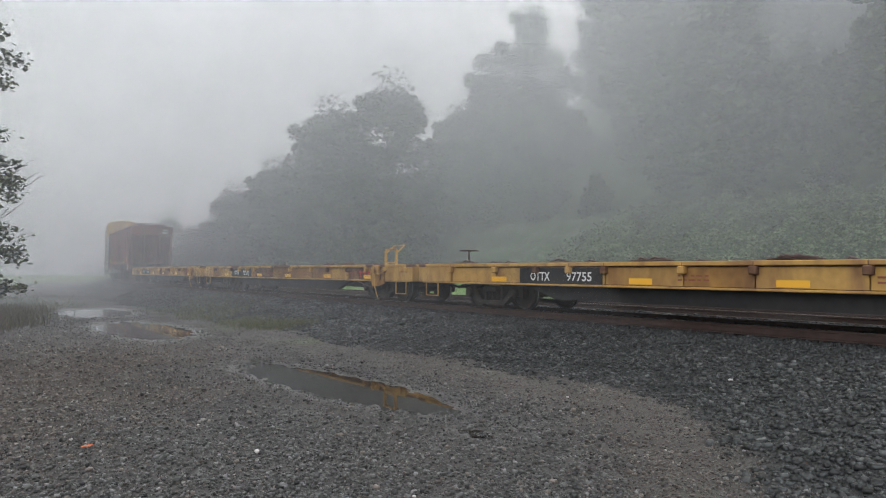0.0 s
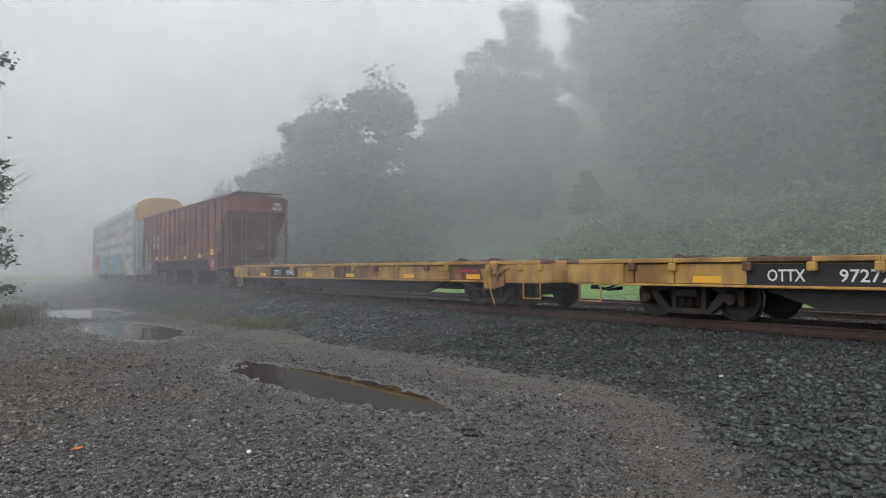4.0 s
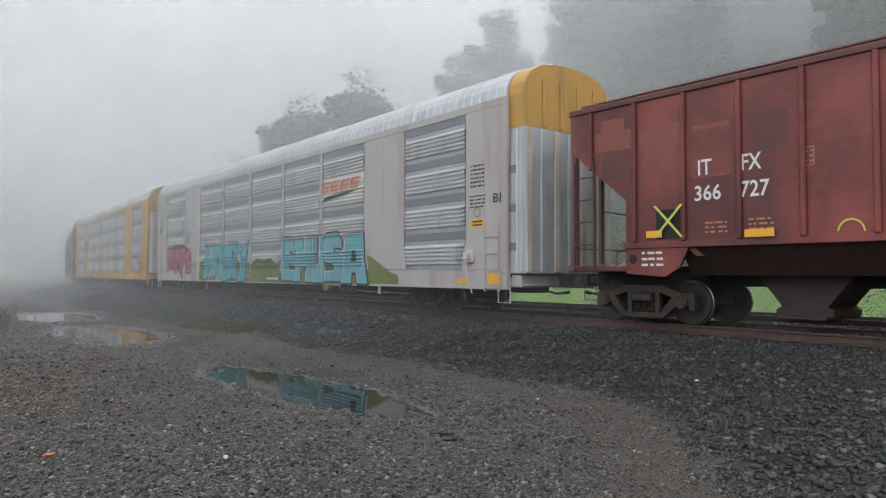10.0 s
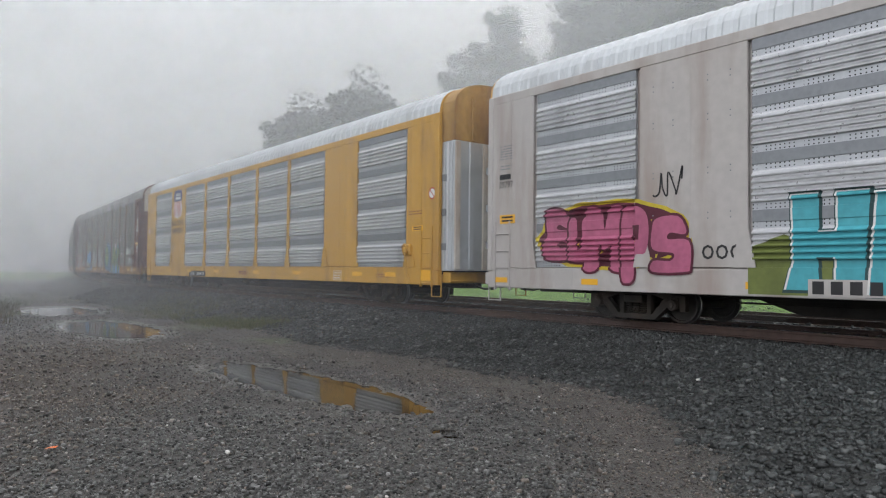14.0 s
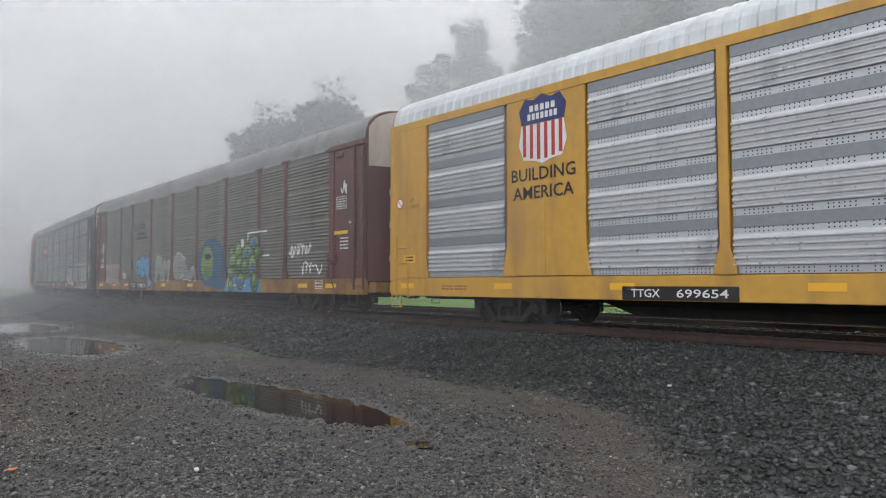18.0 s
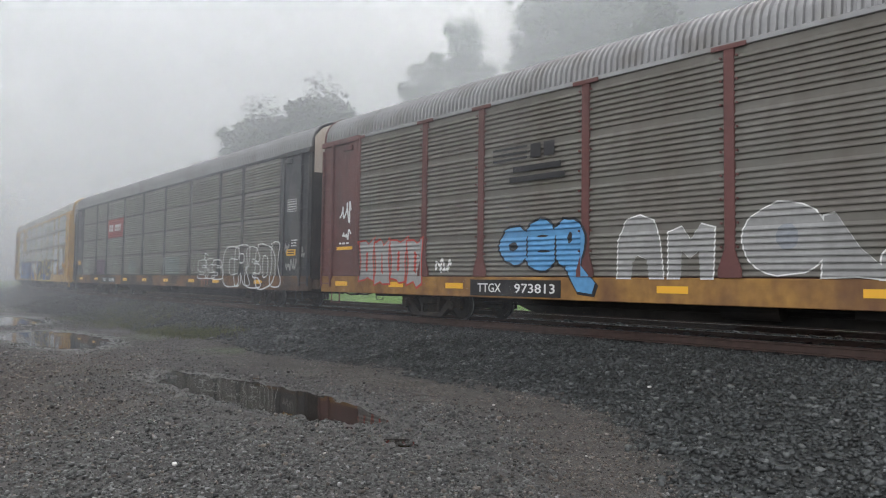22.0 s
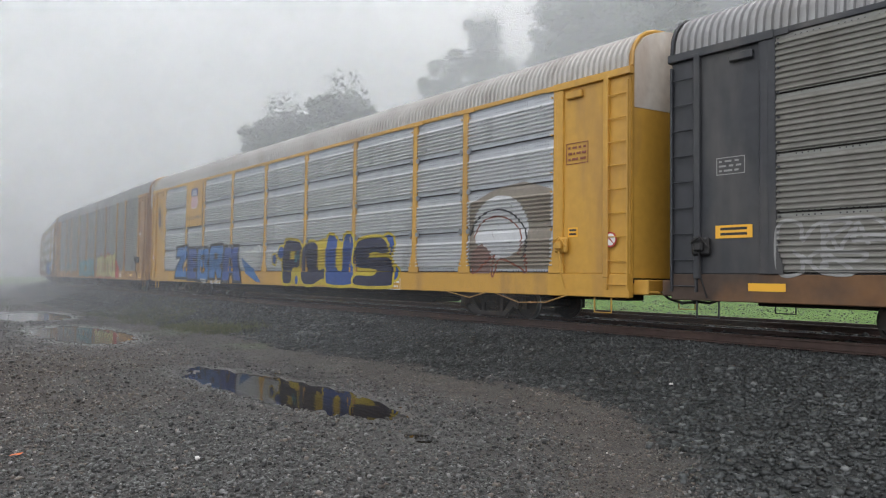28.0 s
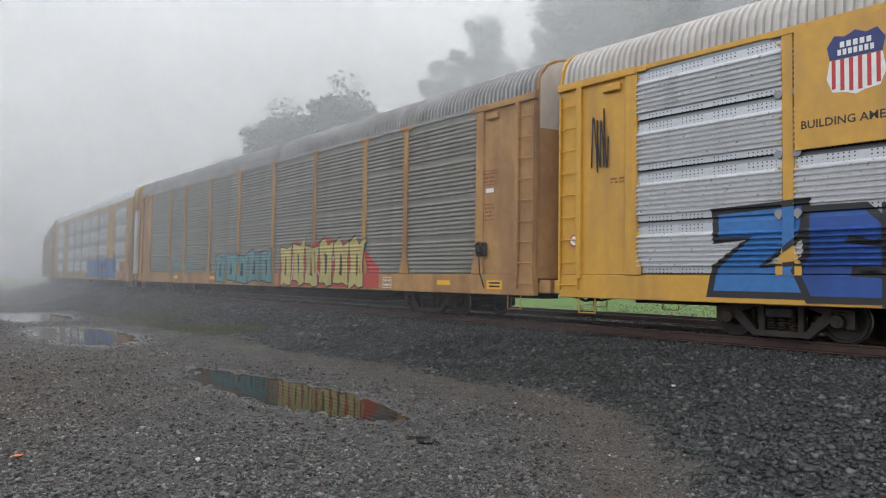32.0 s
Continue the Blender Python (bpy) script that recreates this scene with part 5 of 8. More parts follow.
def shield(car, x, z, w, h, y):
    """A striped shield under a blue field."""
    low = [(-0.44, 0.08), (-0.5, -0.2), (-0.4, -0.42), (-0.16, -0.45), (0, -0.5), (0.16, -0.45), (0.4, -0.42), (0.5, -0.2), (0.44, 0.08)]
    top = [(-0.44, 0.09), (0.44, 0.09), (0.49, 0.3), (0.36, 0.47), (0.18, 0.43), (0, 0.5), (-0.18, 0.43), (-0.36, 0.47), (-0.49, 0.3)]
    base = flat_shape("shield", [(p * w, q * h) for p, q in low], M["ink_white"], car, x, z, y, "striped shield emblem with a blue field")
    part("shield_field", Geo().plate([(p * w, q * h) for p, q in top], -0.003, 0.003), M["shield_blue"], base)
    g = Geo()
    for i in range(6):
        p = -0.375 + 0.15 * i
        bottom = -0.46 + 0.28 * abs(p) ** 1.5 + 0.02
        g.plate([((p - 0.035) * w, bottom * h), ((p + 0.035) * w, bottom * h), ((p + 0.035) * w, 0.08 * h), ((p - 0.035) * w, 0.08 * h)], -0.003, 0.0)
    part("stripe", g, M["shield_red"], base)
    g = Geo()
    for zz, ww, n in ((0.31, 0.56, 5), (0.19, 0.64, 7)):
        for i in range(n):
            p = -ww / 2 + ww * (i + 0.5) / n
            g.plate([((p - ww / n * 0.34) * w, (zz - 0.045) * h), ((p + ww / n * 0.34) * w, (zz - 0.045) * h), ((p + ww / n * 0.34) * w, (zz + 0.045) * h), ((p - ww / n * 0.34) * w, (zz + 0.045) * h)], -0.0055, -0.003)
    part("emblem", g, M["ink_white"], base)


def no_sign(car, x, z, r, y):
    base = flat_shape("warning_sticker", oval(2 * r, 2 * r, 20), M["ink_red"], car, x, z, y, "round red and white prohibition sticker")
    part("sticker_field", Geo().plate(oval(1.56 * r, 1.56 * r, 20), -0.003, 0.0), M["ink_white"], base)
    part("sticker_bar", Geo().plate([(-0.6 * r, 0.5 * r), (-0.5 * r, 0.6 * r), (0.6 * r, -0.5 * r), (0.5 * r, -0.6 * r)], -0.005, -0.003), M["ink_red"], base)


def boxed(car, x, z, w, h, m, y, seed=0, lines=4):
    """A ruled box of stencil lines."""
    g = Geo()
    for a, b, c_, d in ((-w / 2, w / 2, h / 2 - 0.015, h / 2), (-w / 2, w / 2, -h / 2, -h / 2 + 0.015), (-w / 2, -w / 2 + 0.015, -h / 2, h / 2), (w / 2 - 0.015, w / 2, -h / 2, h / 2)):
        g.plate([(a, c_), (b, c_), (b, d), (a, d)], -0.001, 0.001)
    part("stencil_box", g, m, car, at=pose(x, y, z))
    small_print(car, x, z, w * 0.82, h * 0.8, m, y, lines, seed)


def placard(car, x, z, w, h, y, m=None):
    b = flat_shape("placard", bar(w, h), m or M["reflect"], car, x, z, y, "small yellow notice plate")
    g = Geo()
    for zz in (0.22, -0.18):
        g.plate([(-w * 0.36, h * (zz - 0.1)), (w * 0.36, h * (zz - 0.1)), (w * 0.36, h * (zz + 0.1)), (-w * 0.36, h * (zz + 0.1))], -0.003, -0.001)
    part("notice_print", g, M["ink"], b)


# ---- the car carriers, from the head of the train ----
def white_carrier():
    c = Carrier(5.2, "white car carrier with cyan and pink graffiti over galvanised panels", M["white"], "bright", "new", M["roof_light"], ends=M["cream"], top=M["yellow"])
    k, u = c.car, c.u
    hedge = [(-4.3, -0.48)] + [(-4.3 + 0.36 * i, 0.33 + 0.10 * (1 if i % 2 else -0.5) + 0.07 * math.sin(i * 1.7)) for i in range(25)] + [(4.34, -0.48)]
    c.outline([(p * 1.62, q) for p, q in hedge], u - 5.2, 1.12, M["olive"], "graffiti", 0.003, "olive green sprayed hedge")
    c.outline([(-1.15, -0.45), (-1.2, 0.2), (-0.7, 0.42), (-0.2, 0.35), (0.2, 0.18), (0.5, 0.05), (0.8, -0.1), (1.2, -0.2), (1.25, -0.45)], u + 2.6, 1.12, M["olive"], "graffiti", 0.0032, "olive green sprayed hedge")
    c.glyphs("HAIRY", 11.45, 6.55, 0.69, 2.2, (M["cyan"],), M["rim_teal"], (1.2, 1.0, 0.75, 1.05, 1.2), 0.05, M["ink_white"], bob=0.03, label="cyan block letter graffiti")
    c.glyphs("EMUSA", 3.55, -2.1, 0.70, 2.2, (M["cyan_pale"],), M["rim_teal"], (1.0, 1.2, 0.85, 1.1, 1.25), 0.07, M["ink_white"], bob=0.025, label="pale cyan block letter graffiti")
    c.outline(oval(3.75, 1.45, 26, 0.07, 3), u - 15.05, 1.72, M["sun"], "graffiti_rim", 0.002)
    c.outline(oval(3.55, 1.3, 26, 0.07, 3), u - 15.05, 1.72, M["plum"], "graffiti_rim", 0.0035)
    for letter, u0, u1, z0, z1 in (("E", 16.75, 16.0, 1.25, 2.28), ("U", 16.05, 15.5, 1.2, 2.05), ("M", 15.6, 14.65, 1.05, 2.25), ("P", 14.7, 14.1, 0.8, 2.2), ("S", 14.0, 13.25, 1.0, 2.0)):
        c.glyphs(letter, u0, u1, z0, z1, (M["pink"],), M["plum"], (), 0.05, lift=0.006 + 0.004 * (16.75 - u0), soft=True, label="pink bubble letter with a dark plum rim")
    c.scrawl(13.3, 16.7, 1.2, 2.2, M["sun"], 5, 5, 0.022)
    c.scrawl(13.2, 14.1, 2.4, 2.95, M["ink"], 8, 4, 0.016)
    c.word("ooo", 12.25, 13.0, 1.22, 1.48, M["ink"], 0.0)
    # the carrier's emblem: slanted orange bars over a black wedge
    plate = c.outline(bar(2.5, 0.86), u + 0.69, 3.66, M["ink_white"], "emblem_panel", 0.005, "white panel with a slanted orange emblem")
    for i in range(4):
        g = Geo()
        x = -0.95 + 0.6 * i
        for dx, dz, w, h in ((0, 0.17, 0.5, 0.08), (0, -0.02, 0.46, 0.08), (0, -0.2, 0.5, 0.08), (-0.2, -0.02, 0.1, 0.44)):
            g.plate([(x + dx + p + 0.35 * (dz + q), 0.06 + dz * 0.75 + q) for p, q in bar(w, h * 0.75)], -0.004, 0)
        part("emblem", g, M["orange"], k, at=pose(u + 0.69, -HALF - 0.072, 3.72))
    part("emblem_wedge", Geo().plate([(-1.25, -0.36), (-1.0, -0.2), (1.0, -0.1), (0.4, -0.2)], -0.004, 0), M["ink"], k, at=pose(u + 0.69, -HALF - 0.07, 3.66))
    letters(k, "301697", u - 9.35, 0.77, 0.2, 1.0, M["ink"], -HALF - 0.045, 0.01)
    flat_shape("reporting_plate", bar(2.5, 0.26), M["white"], k, u - 9.95, 0.77, -HALF - 0.042)
    g = Geo()
    for i in range(4):
        g.plate([(-0.5 + 0.27 * i + p, q) for p, q in bar(0.17, 0.2)], -0.002, 0)
    part("reporting_mark", g, M["ink"], k, at=pose(u - 10.55, -HALF - 0.046, 0.77))
    letters(k, "BI", u + 7.85, 2.76, 0.22, 0.26, M["ink"], FACE_Y)
    small_print(k, u + 7.15, 3.35, 0.5, 0.6, M["ink"], FACE_Y, 6, 1)
    small_print(k, u + 7.15, 2.68, 0.55, 0.26, M["ink"], FACE_Y, 3, 2)
    flat_shape("stencil", bar(0.62, 0.02), M["ink"], k, u + 7.15, 2.86, FACE_Y)
    part("round_mark", Geo().plate(oval(0.24, 0.24), -0.001, 0.001), M["olive"], k, at=pose(u + 7.15, FACE_Y, 2.46))
    part("round_mark_field", Geo().plate(oval(0.19, 0.19), -0.003, 0), M["white"], k, at=pose(u + 7.15, FACE_Y, 2.46))
    placard(k, u + 7.15, 2.19, 0.5, 0.2, FACE_Y)
    placard(k, u - 17.9, 2.19, 0.5, 0.2, FACE_Y)
    small_print(k, u - 17.95, 3.75, 0.4, 0.36, M["galv_band"], FACE_Y, 6, 3)
    small_print(k, u - 17.95, 3.4, 0.36, 0.14, M["galv_band"], FACE_Y, 2, 33)
    flat_shape("reporting_mark", bar(0.36, 0.12), M["ink"], k, u - 17.98, 3.18, FACE_Y)
    letters(k, "29797", u - 17.95, 3.0, 0.15, 0.45, M["ink"], FACE_Y)
    handbrake(k, M["cream"], u + 6.9, 1.35)
    part("brake_cylinder", Geo().tube([(u + 0.75, -HALF + 0.12, 0.46), (u + 0.8, -HALF + 0.12, 0.46), (u + 1.22, -HALF + 0.12, 0.46), (u + 1.4, -HALF + 0.12, 0.46)], [0.1, 0.08, 0.08, 0.05], 14), M["steel_dark"], k, "weathered brake cylinder")
    part("brake_rod", Geo().tube([(u + 1.4, -HALF + 0.12, 0.46), (u + 1.9, -HALF + 0.1, 0.44), (u + 4.2, -HALF + 0.1, 0.42)], 0.014, 6).tube([(u - 0.5, -HALF + 0.1, 0.58), (u + 0.25, -HALF + 0.1, 0.57), (u + 0.5, -HALF + 0.12, 0.48), (u + 0.75, -HALF + 0.12, 0.47)], 0.012, 6), M["galv_band"], k)
    part("hanger", Geo().box(u + 2.68, u + 2.76, -HALF + 0.04, -HALF + 0.1, 0.38, 0.62, 0.008), M["cream"], k)
    part("bracket", Geo().plate([(u - 0.62, 0.62), (u - 0.1, 0.62), (u - 0.22, 0.42), (u - 0.48, 0.42)], -HALF + 0.0, -HALF + 0.06), M["olive"], k)
    c.tape((-6.6, -2.6, 1.2, 5.0, 8.3, 12.0, 15.5, 18.1), 0.78, 0.42, 0.12)
    flat_shape("reflector", bar(0.45, 0.24), M["reflect"], k, u + 7.75, 0.85, -HALF - 0.05, "orange reflector square")
    small_print(k, u - 6.8, 0.86, 0.9, 0.09, M["ink_white"], -HALF - 0.05, 1, 4)
    small_print(k, u - 4.3, 0.78, 1.0, 0.2, M["ink_white"], -HALF - 0.05, 1, 6)


def first_yellow_carrier():
    c = Carrier(33.75, "bright yellow car carrier with a shield emblem and galvanised panels", M["yellow"], "bright", "new", M["roof_light"], ends=M["galv"], top=M["yellow_old"])
    k, u = c.car, c.u
    shield(k, u - 41.82, 4.22, 1.32, 1.5, -HALF - 0.04)
    letters(k, "BUILDING", u - 41.83, 3.27, 0.28, 1.75, M["ink"], -HALF - 0.04, 0.012)
    letters(k, "AMERICA", u - 41.83, 2.87, 0.28, 1.66, M["ink"], -HALF - 0.04, 0.012)
    flat_shape("reporting_plate", bar(2.25, 0.25), M["black"], k, u - 38.77, 0.74, -HALF - 0.036, "black plate with white reporting marks")
    letters(k, "TTGX", u - 39.4, 0.74, 0.15, 0.6, M["ink_white"], -HALF - 0.041, 0.01)
    letters(k, "699654", u - 38.3, 0.74, 0.15, 0.95, M["ink_white"], -HALF - 0.041, 0.01)
    no_sign(k, u - 46.7, 3.02, 0.15, FACE_Y)
    no_sign(k, u - 20.66, 3.02, 0.16, FACE_Y)
    letters(k, "UP", u - 46.2, 3.08, 0.1, 0.18, M["ink_brown"], FACE_Y)
    letters(k, "10979", u - 46.1, 2.9, 0.1, 0.4, M["ink_brown"], FACE_Y)
    placard(k, u - 21.3, 2.12, 0.5, 0.14, FACE_Y)
    placard(k, u - 46.3, 1.55, 0.45, 0.2, FACE_Y)
    small_print(k, u - 21.4, 2.55, 0.6, 0.14, M["ink_brown"], FACE_Y, 2, 5)
    for q, s in ((22.9, 1), (33.2, 2), (44.6, 3)):
        small_print(k, u - q, 0.82, 0.9, 0.14, M["ink_brown"], -HALF - 0.036, 2, s)
    g = Geo()
    for x, w in ((-0.34, 0.26), (-0.06, 0.26), (0.24, 0.26)):
        g.plate([(x + p, q + 0.07) for p, q in bar(w, 0.05)], -0.001, 0.001)
        g.plate([(x + p, q) for p, q in bar(0.06, 0.19)], -0.001, 0.001)
    part("emblem", g, M["ink_brown"], k, at=pose(u - 33.3, -HALF - 0.036, 0.8))
    boxed(k, u - 25.6, 0.8, 0.5, 0.3, M["ink_white"], -HALF - 0.037, 9, 3)
    handbrake(k, M["yellow"], u - 21.7, 1.5)
    c.tape((22.6, 24.4, 28.5, 32.0, 36.3, 39.9, 43.0, 46.4), 0.86, 0.55, 0.13)
    flat_shape("reflector", bar(0.5, 0.28), M["reflect"], k, u - 20.9, 0.85, -HALF - 0.05, "yellow reflector square")


def brown_carrier():
    c = Carrier(62.1, "oxide brown car carrier with weathered panels and blue and green graffiti", M["brown"], "weathered", "old", M["roof_old"], sill=M["yellow_rusty"], ends=M["brown"])
    k, u = c.car, c.u
    c.outline(oval(2.7, 1.95, 30, 0.04, 2), u - 59.1, 1.75, M["deep_blue"], "graffiti", 0.003, "round blue cloud of spray paint")
    c.outline(oval(1.5, 1.2, 24, 0.08, 7), u - 58.3, 1.25, M["deep_blue"], "graffiti", 0.0034)
    c.outline(oval(1.2, 1.4, 22, 0.05, 4), u - 59.5, 1.75, M["lime"], "graffiti", 0.006, "pale green oval shape")
    c.outline(oval(0.8, 0.5, 18, 0.08, 5), u - 59.45, 1.35, M["leaf"], "graffiti", 0.009)
    c.outline(oval(0.7, 0.26, 16, 0.05, 6), u - 59.45, 2.0, M["navy"], "graffiti", 0.011)
    c.outline([(-1.6, -0.32), (1.6, -0.34), (1.55, 0.1), (0.9, 0.22), (0.2, 0.1), (-0.5, 0.24), (-1.2, 0.12)], u - 56.2, 0.95, M["sky"], "graffiti", 0.003, "sky blue sprayed ground")
    rng = random.Random(3)
    for i, (du, z, w, h) in enumerate(((57.1, 2.0, 0.5, 0.7), (56.9, 1.75, 0.9, 0.6), (56.55, 2.1, 0.5, 0.7), (56.4, 1.6, 0.8, 0.75), (55.75, 2.05, 0.85, 0.6), (55.2, 2.4, 0.75, 0.45), (55.9, 1.55, 0.8, 0.5), (56.3, 1.0, 0.6, 0.6), (55.3, 1.6, 0.7, 0.7), (55.1, 1.0, 0.6, 0.7), (57.2, 1.35, 0.5, 0.4), (57.1, 0.85, 0.4, 0.4), (54.9, 2.0, 0.6, 0.5))):
        c.outline(oval(w + 0.09, h + 0.09, 16, 0.06, i), u - du, z, M["ink"], "graffiti_rim", 0.006 + 0.0016 * i)
        c.outline(oval(w, h, 16, 0.06, i), u - du, z, M["lime"] if i % 3 else M["leaf"], "graffiti", 0.0068 + 0.0016 * i, "rounded green graffiti shapes")
        c.outline([(p - 0.12 * w, q + 0.16 * h) for p, q in oval(w * 0.42, h * 0.34, 12, 0.08, i + 30)], u - du, z, M["pale_green"], "graffiti", 0.0074 + 0.0016 * i)
        c.outline([(-0.3 * w, -0.3 * h), (0.0, -0.36 * h), (0.32 * w, -0.22 * h), (0.36 * w, -0.1 * h), (0.02 * w, -0.27 * h), (-0.3 * w, -0.22 * h)], u - du, z, M["ink"], "graffiti_rim", 0.0074 + 0.0016 * i)
    for du, z in ((55.75, 2.05), (55.2, 2.4), (56.3, 0.95), (55.3, 1.5)):
        c.outline(oval(0.3, 0.3, 14), u - du, z, M["blue"], "graffiti", 0.034)
    for a, b, w, h in ((55.0, 2.75, 1.5, 0.06), (55.75, 2.62, 0.06, 0.3), (57.4, 1.2, 0.06, 0.8), (56.6, 0.85, 1.5, 0.05), (56.2, 2.4, 0.24, 0.3), (54.3, 1.9, 0.5, 0.05)):
        c.outline(bar(w, h), u - a, b, M["ink_white"], "graffiti", 0.0045)
    leg = [(0.5, 0.2), (1.0, 0.2), (0.95, -0.2), (1.28, -0.55), (1.2, -0.76), (0.85, -0.72), (0.55, -0.25)]
    c.outline([(0.78 + (p - 0.78) * 1.15, q * 1.08) for p, q in leg], u - 67.5, 1.5, M["ink"], "graffiti_rim", 0.004)
    forms = ((-0.82, 0.25, 0.84, 0.8), (-0.1, 0.22, 0.92, 1.06), (0.63, 0.26, 0.84, 0.95))
    for i, (dx, dz, w, h) in enumerate(forms):
        c.outline(oval(w + 0.12, h + 0.12, 20, 0.07, i + 5), u - 67.5 + dx, 1.5 + dz, M["ink"], "graffiti_rim", 0.0042)
    c.outline(leg, u - 67.5, 1.5, M["sky"], "graffiti", 0.007)
    for i, (dx, dz, w, h) in enumerate(forms):
        c.outline(oval(w + 0.02, h + 0.02, 20, 0.07, i + 5), u - 67.5 + dx, 1.5 + dz, M["sky"], "graffiti", 0.0072 + 0.001 * i, "sky blue bubble graffiti")
    for dx, dz, w, h in ((-0.85, 0.22, 0.26, 0.2), (-0.05, 0.42, 0.3, 0.05), (-0.02, 0.1, 0.34, 0.05), (0.66, 0.36, 0.12, 0.24), (0.3, 0.15, 0.05, 0.6), (-0.46, 0.2, 0.05, 0.5)):
        c.outline(oval(w, h, 12, 0.05, 2), u - 67.5 + dx, 1.5 + dz, M["ink"], "graffiti_rim", 0.0115)
    for du, z0, w, h, kind in ((65.25, 1.06, 0.95, 1.15, 0), (64.25, 1.06, 0.85, 0.95, 1), (62.7, 1.06, 1.35, 1.25, 2), (61.75, 1.06, 0.8, 1.0, 3), (61.0, 1.06, 0.75, 0.55, 0)):
        for grow, m, y in ((0.05, M["ink_white"], 0.006), (0.0, M["silver"], 0.009)):
            if kind == 0:
                shape = [(-0.5, 0), (-0.48, 0.6), (-0.3, 0.93), (0, 1.0), (0.3, 0.9), (0.42, 0.6), (0.5, 0), (0.2, 0), (0.14, 0.3), (-0.05, 0.36), (-0.16, 0.25), (-0.18, 0)]
            elif kind == 1:
                shape = [(-0.5, 0), (-0.5, 0.85), (-0.2, 0.95), (0.0, 0.7), (0.2, 0.98), (0.5, 0.9), (0.46, 0), (0.2, 0), (0.16, 0.5), (-0.02, 0.36), (-0.2, 0.5), (-0.22, 0)]
            elif kind == 2:
                shape = oval(1.0, 0.92, 22, 0.05, 8)
                shape = [(p, q + 0.5) for p, q in shape]
            else:
                shape = [(-0.5, 0.02), (-0.46, 0.95), (-0.25, 0.98), (0.15, 0.45), (0.6, 0.1), (0.55, 0), (0.1, 0.04)]
            c.outline([(p * (w + grow), q * (h + grow) - grow / 2) for p, q in shape], u - du, z0, m, "graffiti", y + 0.0004 * kind, "swollen silver graffiti with a white rim")
    c.outline(oval(0.34, 0.42, 16, 0.05, 3), u - 62.65, 1.72, M["galv_band"], "graffiti_rim", 0.012)
    c.piece(71.3, 74.05, 0.85, 2.05, M["silver"], M["ink_red"], 4, 6, "pale silver block graffiti", True)
    for u0, u1, z0, z1, s, n in ((51.1, 52.8, 1.8, 2.2, 1, 9), (50.35, 52.0, 1.15, 1.62, 2, 6), (48.95, 49.6, 3.5, 4.0, 3, 3), (74.3, 75.1, 2.4, 3.2, 4, 4), (74.4, 75.0, 2.1, 2.4, 6, 4), (70.2, 71.0, 1.15, 1.5, 7, 5)):
        c.scrawl(u0, u1, z0, z1, M["ink_white"], s, n, 0.028)
    # the railway's emblem is painted out to bars
    g = Geo()
    for i in range(3):
        g.plate([(-0.75 + p, 0.12 * (i - 1) + q) for p, q in bar(1.0, 0.05)], -0.001, 0.001)
    for x in (-0.02, 0.34):
        g.plate([(x + p, q) for p, q in bar(0.28, 0.3)], -0.001, 0.001)
    for i, n in ((0, 1.3), (1, 1.5)):
        g.plate([(p, -0.36 - 0.22 * i + q) for p, q in bar(n, 0.12)], -0.001, 0.001)
    part("emblem", g, M["ink"], k, at=pose(u - 67.7, -HALF - 0.058, 3.75))
    flat_shape("reporting_plate", bar(2.6, 0.36), M["black"], k, u - 68.35, 0.82, -HALF - 0.036, "black plate with white reporting marks")
    letters(k, "TTGX", u - 69.05, 0.82, 0.2, 0.72, M["ink_white"], -HALF - 0.041, 0.01)
    letters(k, "973813", u - 67.75, 0.82, 0.2, 1.1, M["ink_white"], -HALF - 0.041, 0.01)
    boxed(k, u - 49.46, 3.3, 0.56, 0.36, M["ink_white"], FACE_Y + 0.02, 3, 4)
    flat_shape("notice_bar", bar(0.78, 0.1), M["reflect"], k, u - 49.5, 2.42, FACE_Y + 0.02)
    flat_shape("notice_bar", bar(0.78, 0.09), M["reflect"], k, u - 74.8, 1.86, FACE_Y + 0.02)
    small_print(k, u - 49.3, 2.1, 0.45, 0.4, M["ink_white"], FACE_Y + 0.02, 4, 4)
    small_print(k, u - 74.8, 2.0, 0.55, 0.12, M["ink_white"], FACE_Y + 0.02, 1, 5)
    small_print(k, u - 48.9, 2.7, 0.28, 0.1, M["ink_white"], FACE_Y + 0.02, 2, 8)
    boxed(k, u - 50.7, 0.88, 0.45, 0.25, M["ink_white"], -HALF - 0.037, 9, 2)
    handbrake(k, M["brown"], u - 49.85, 1.6)
    c.tape((50.0, 51.7, 55.2, 58.6, 61.3, 64.6, 70.2, 72.4, 74.9), 0.85, 0.6, 0.13)


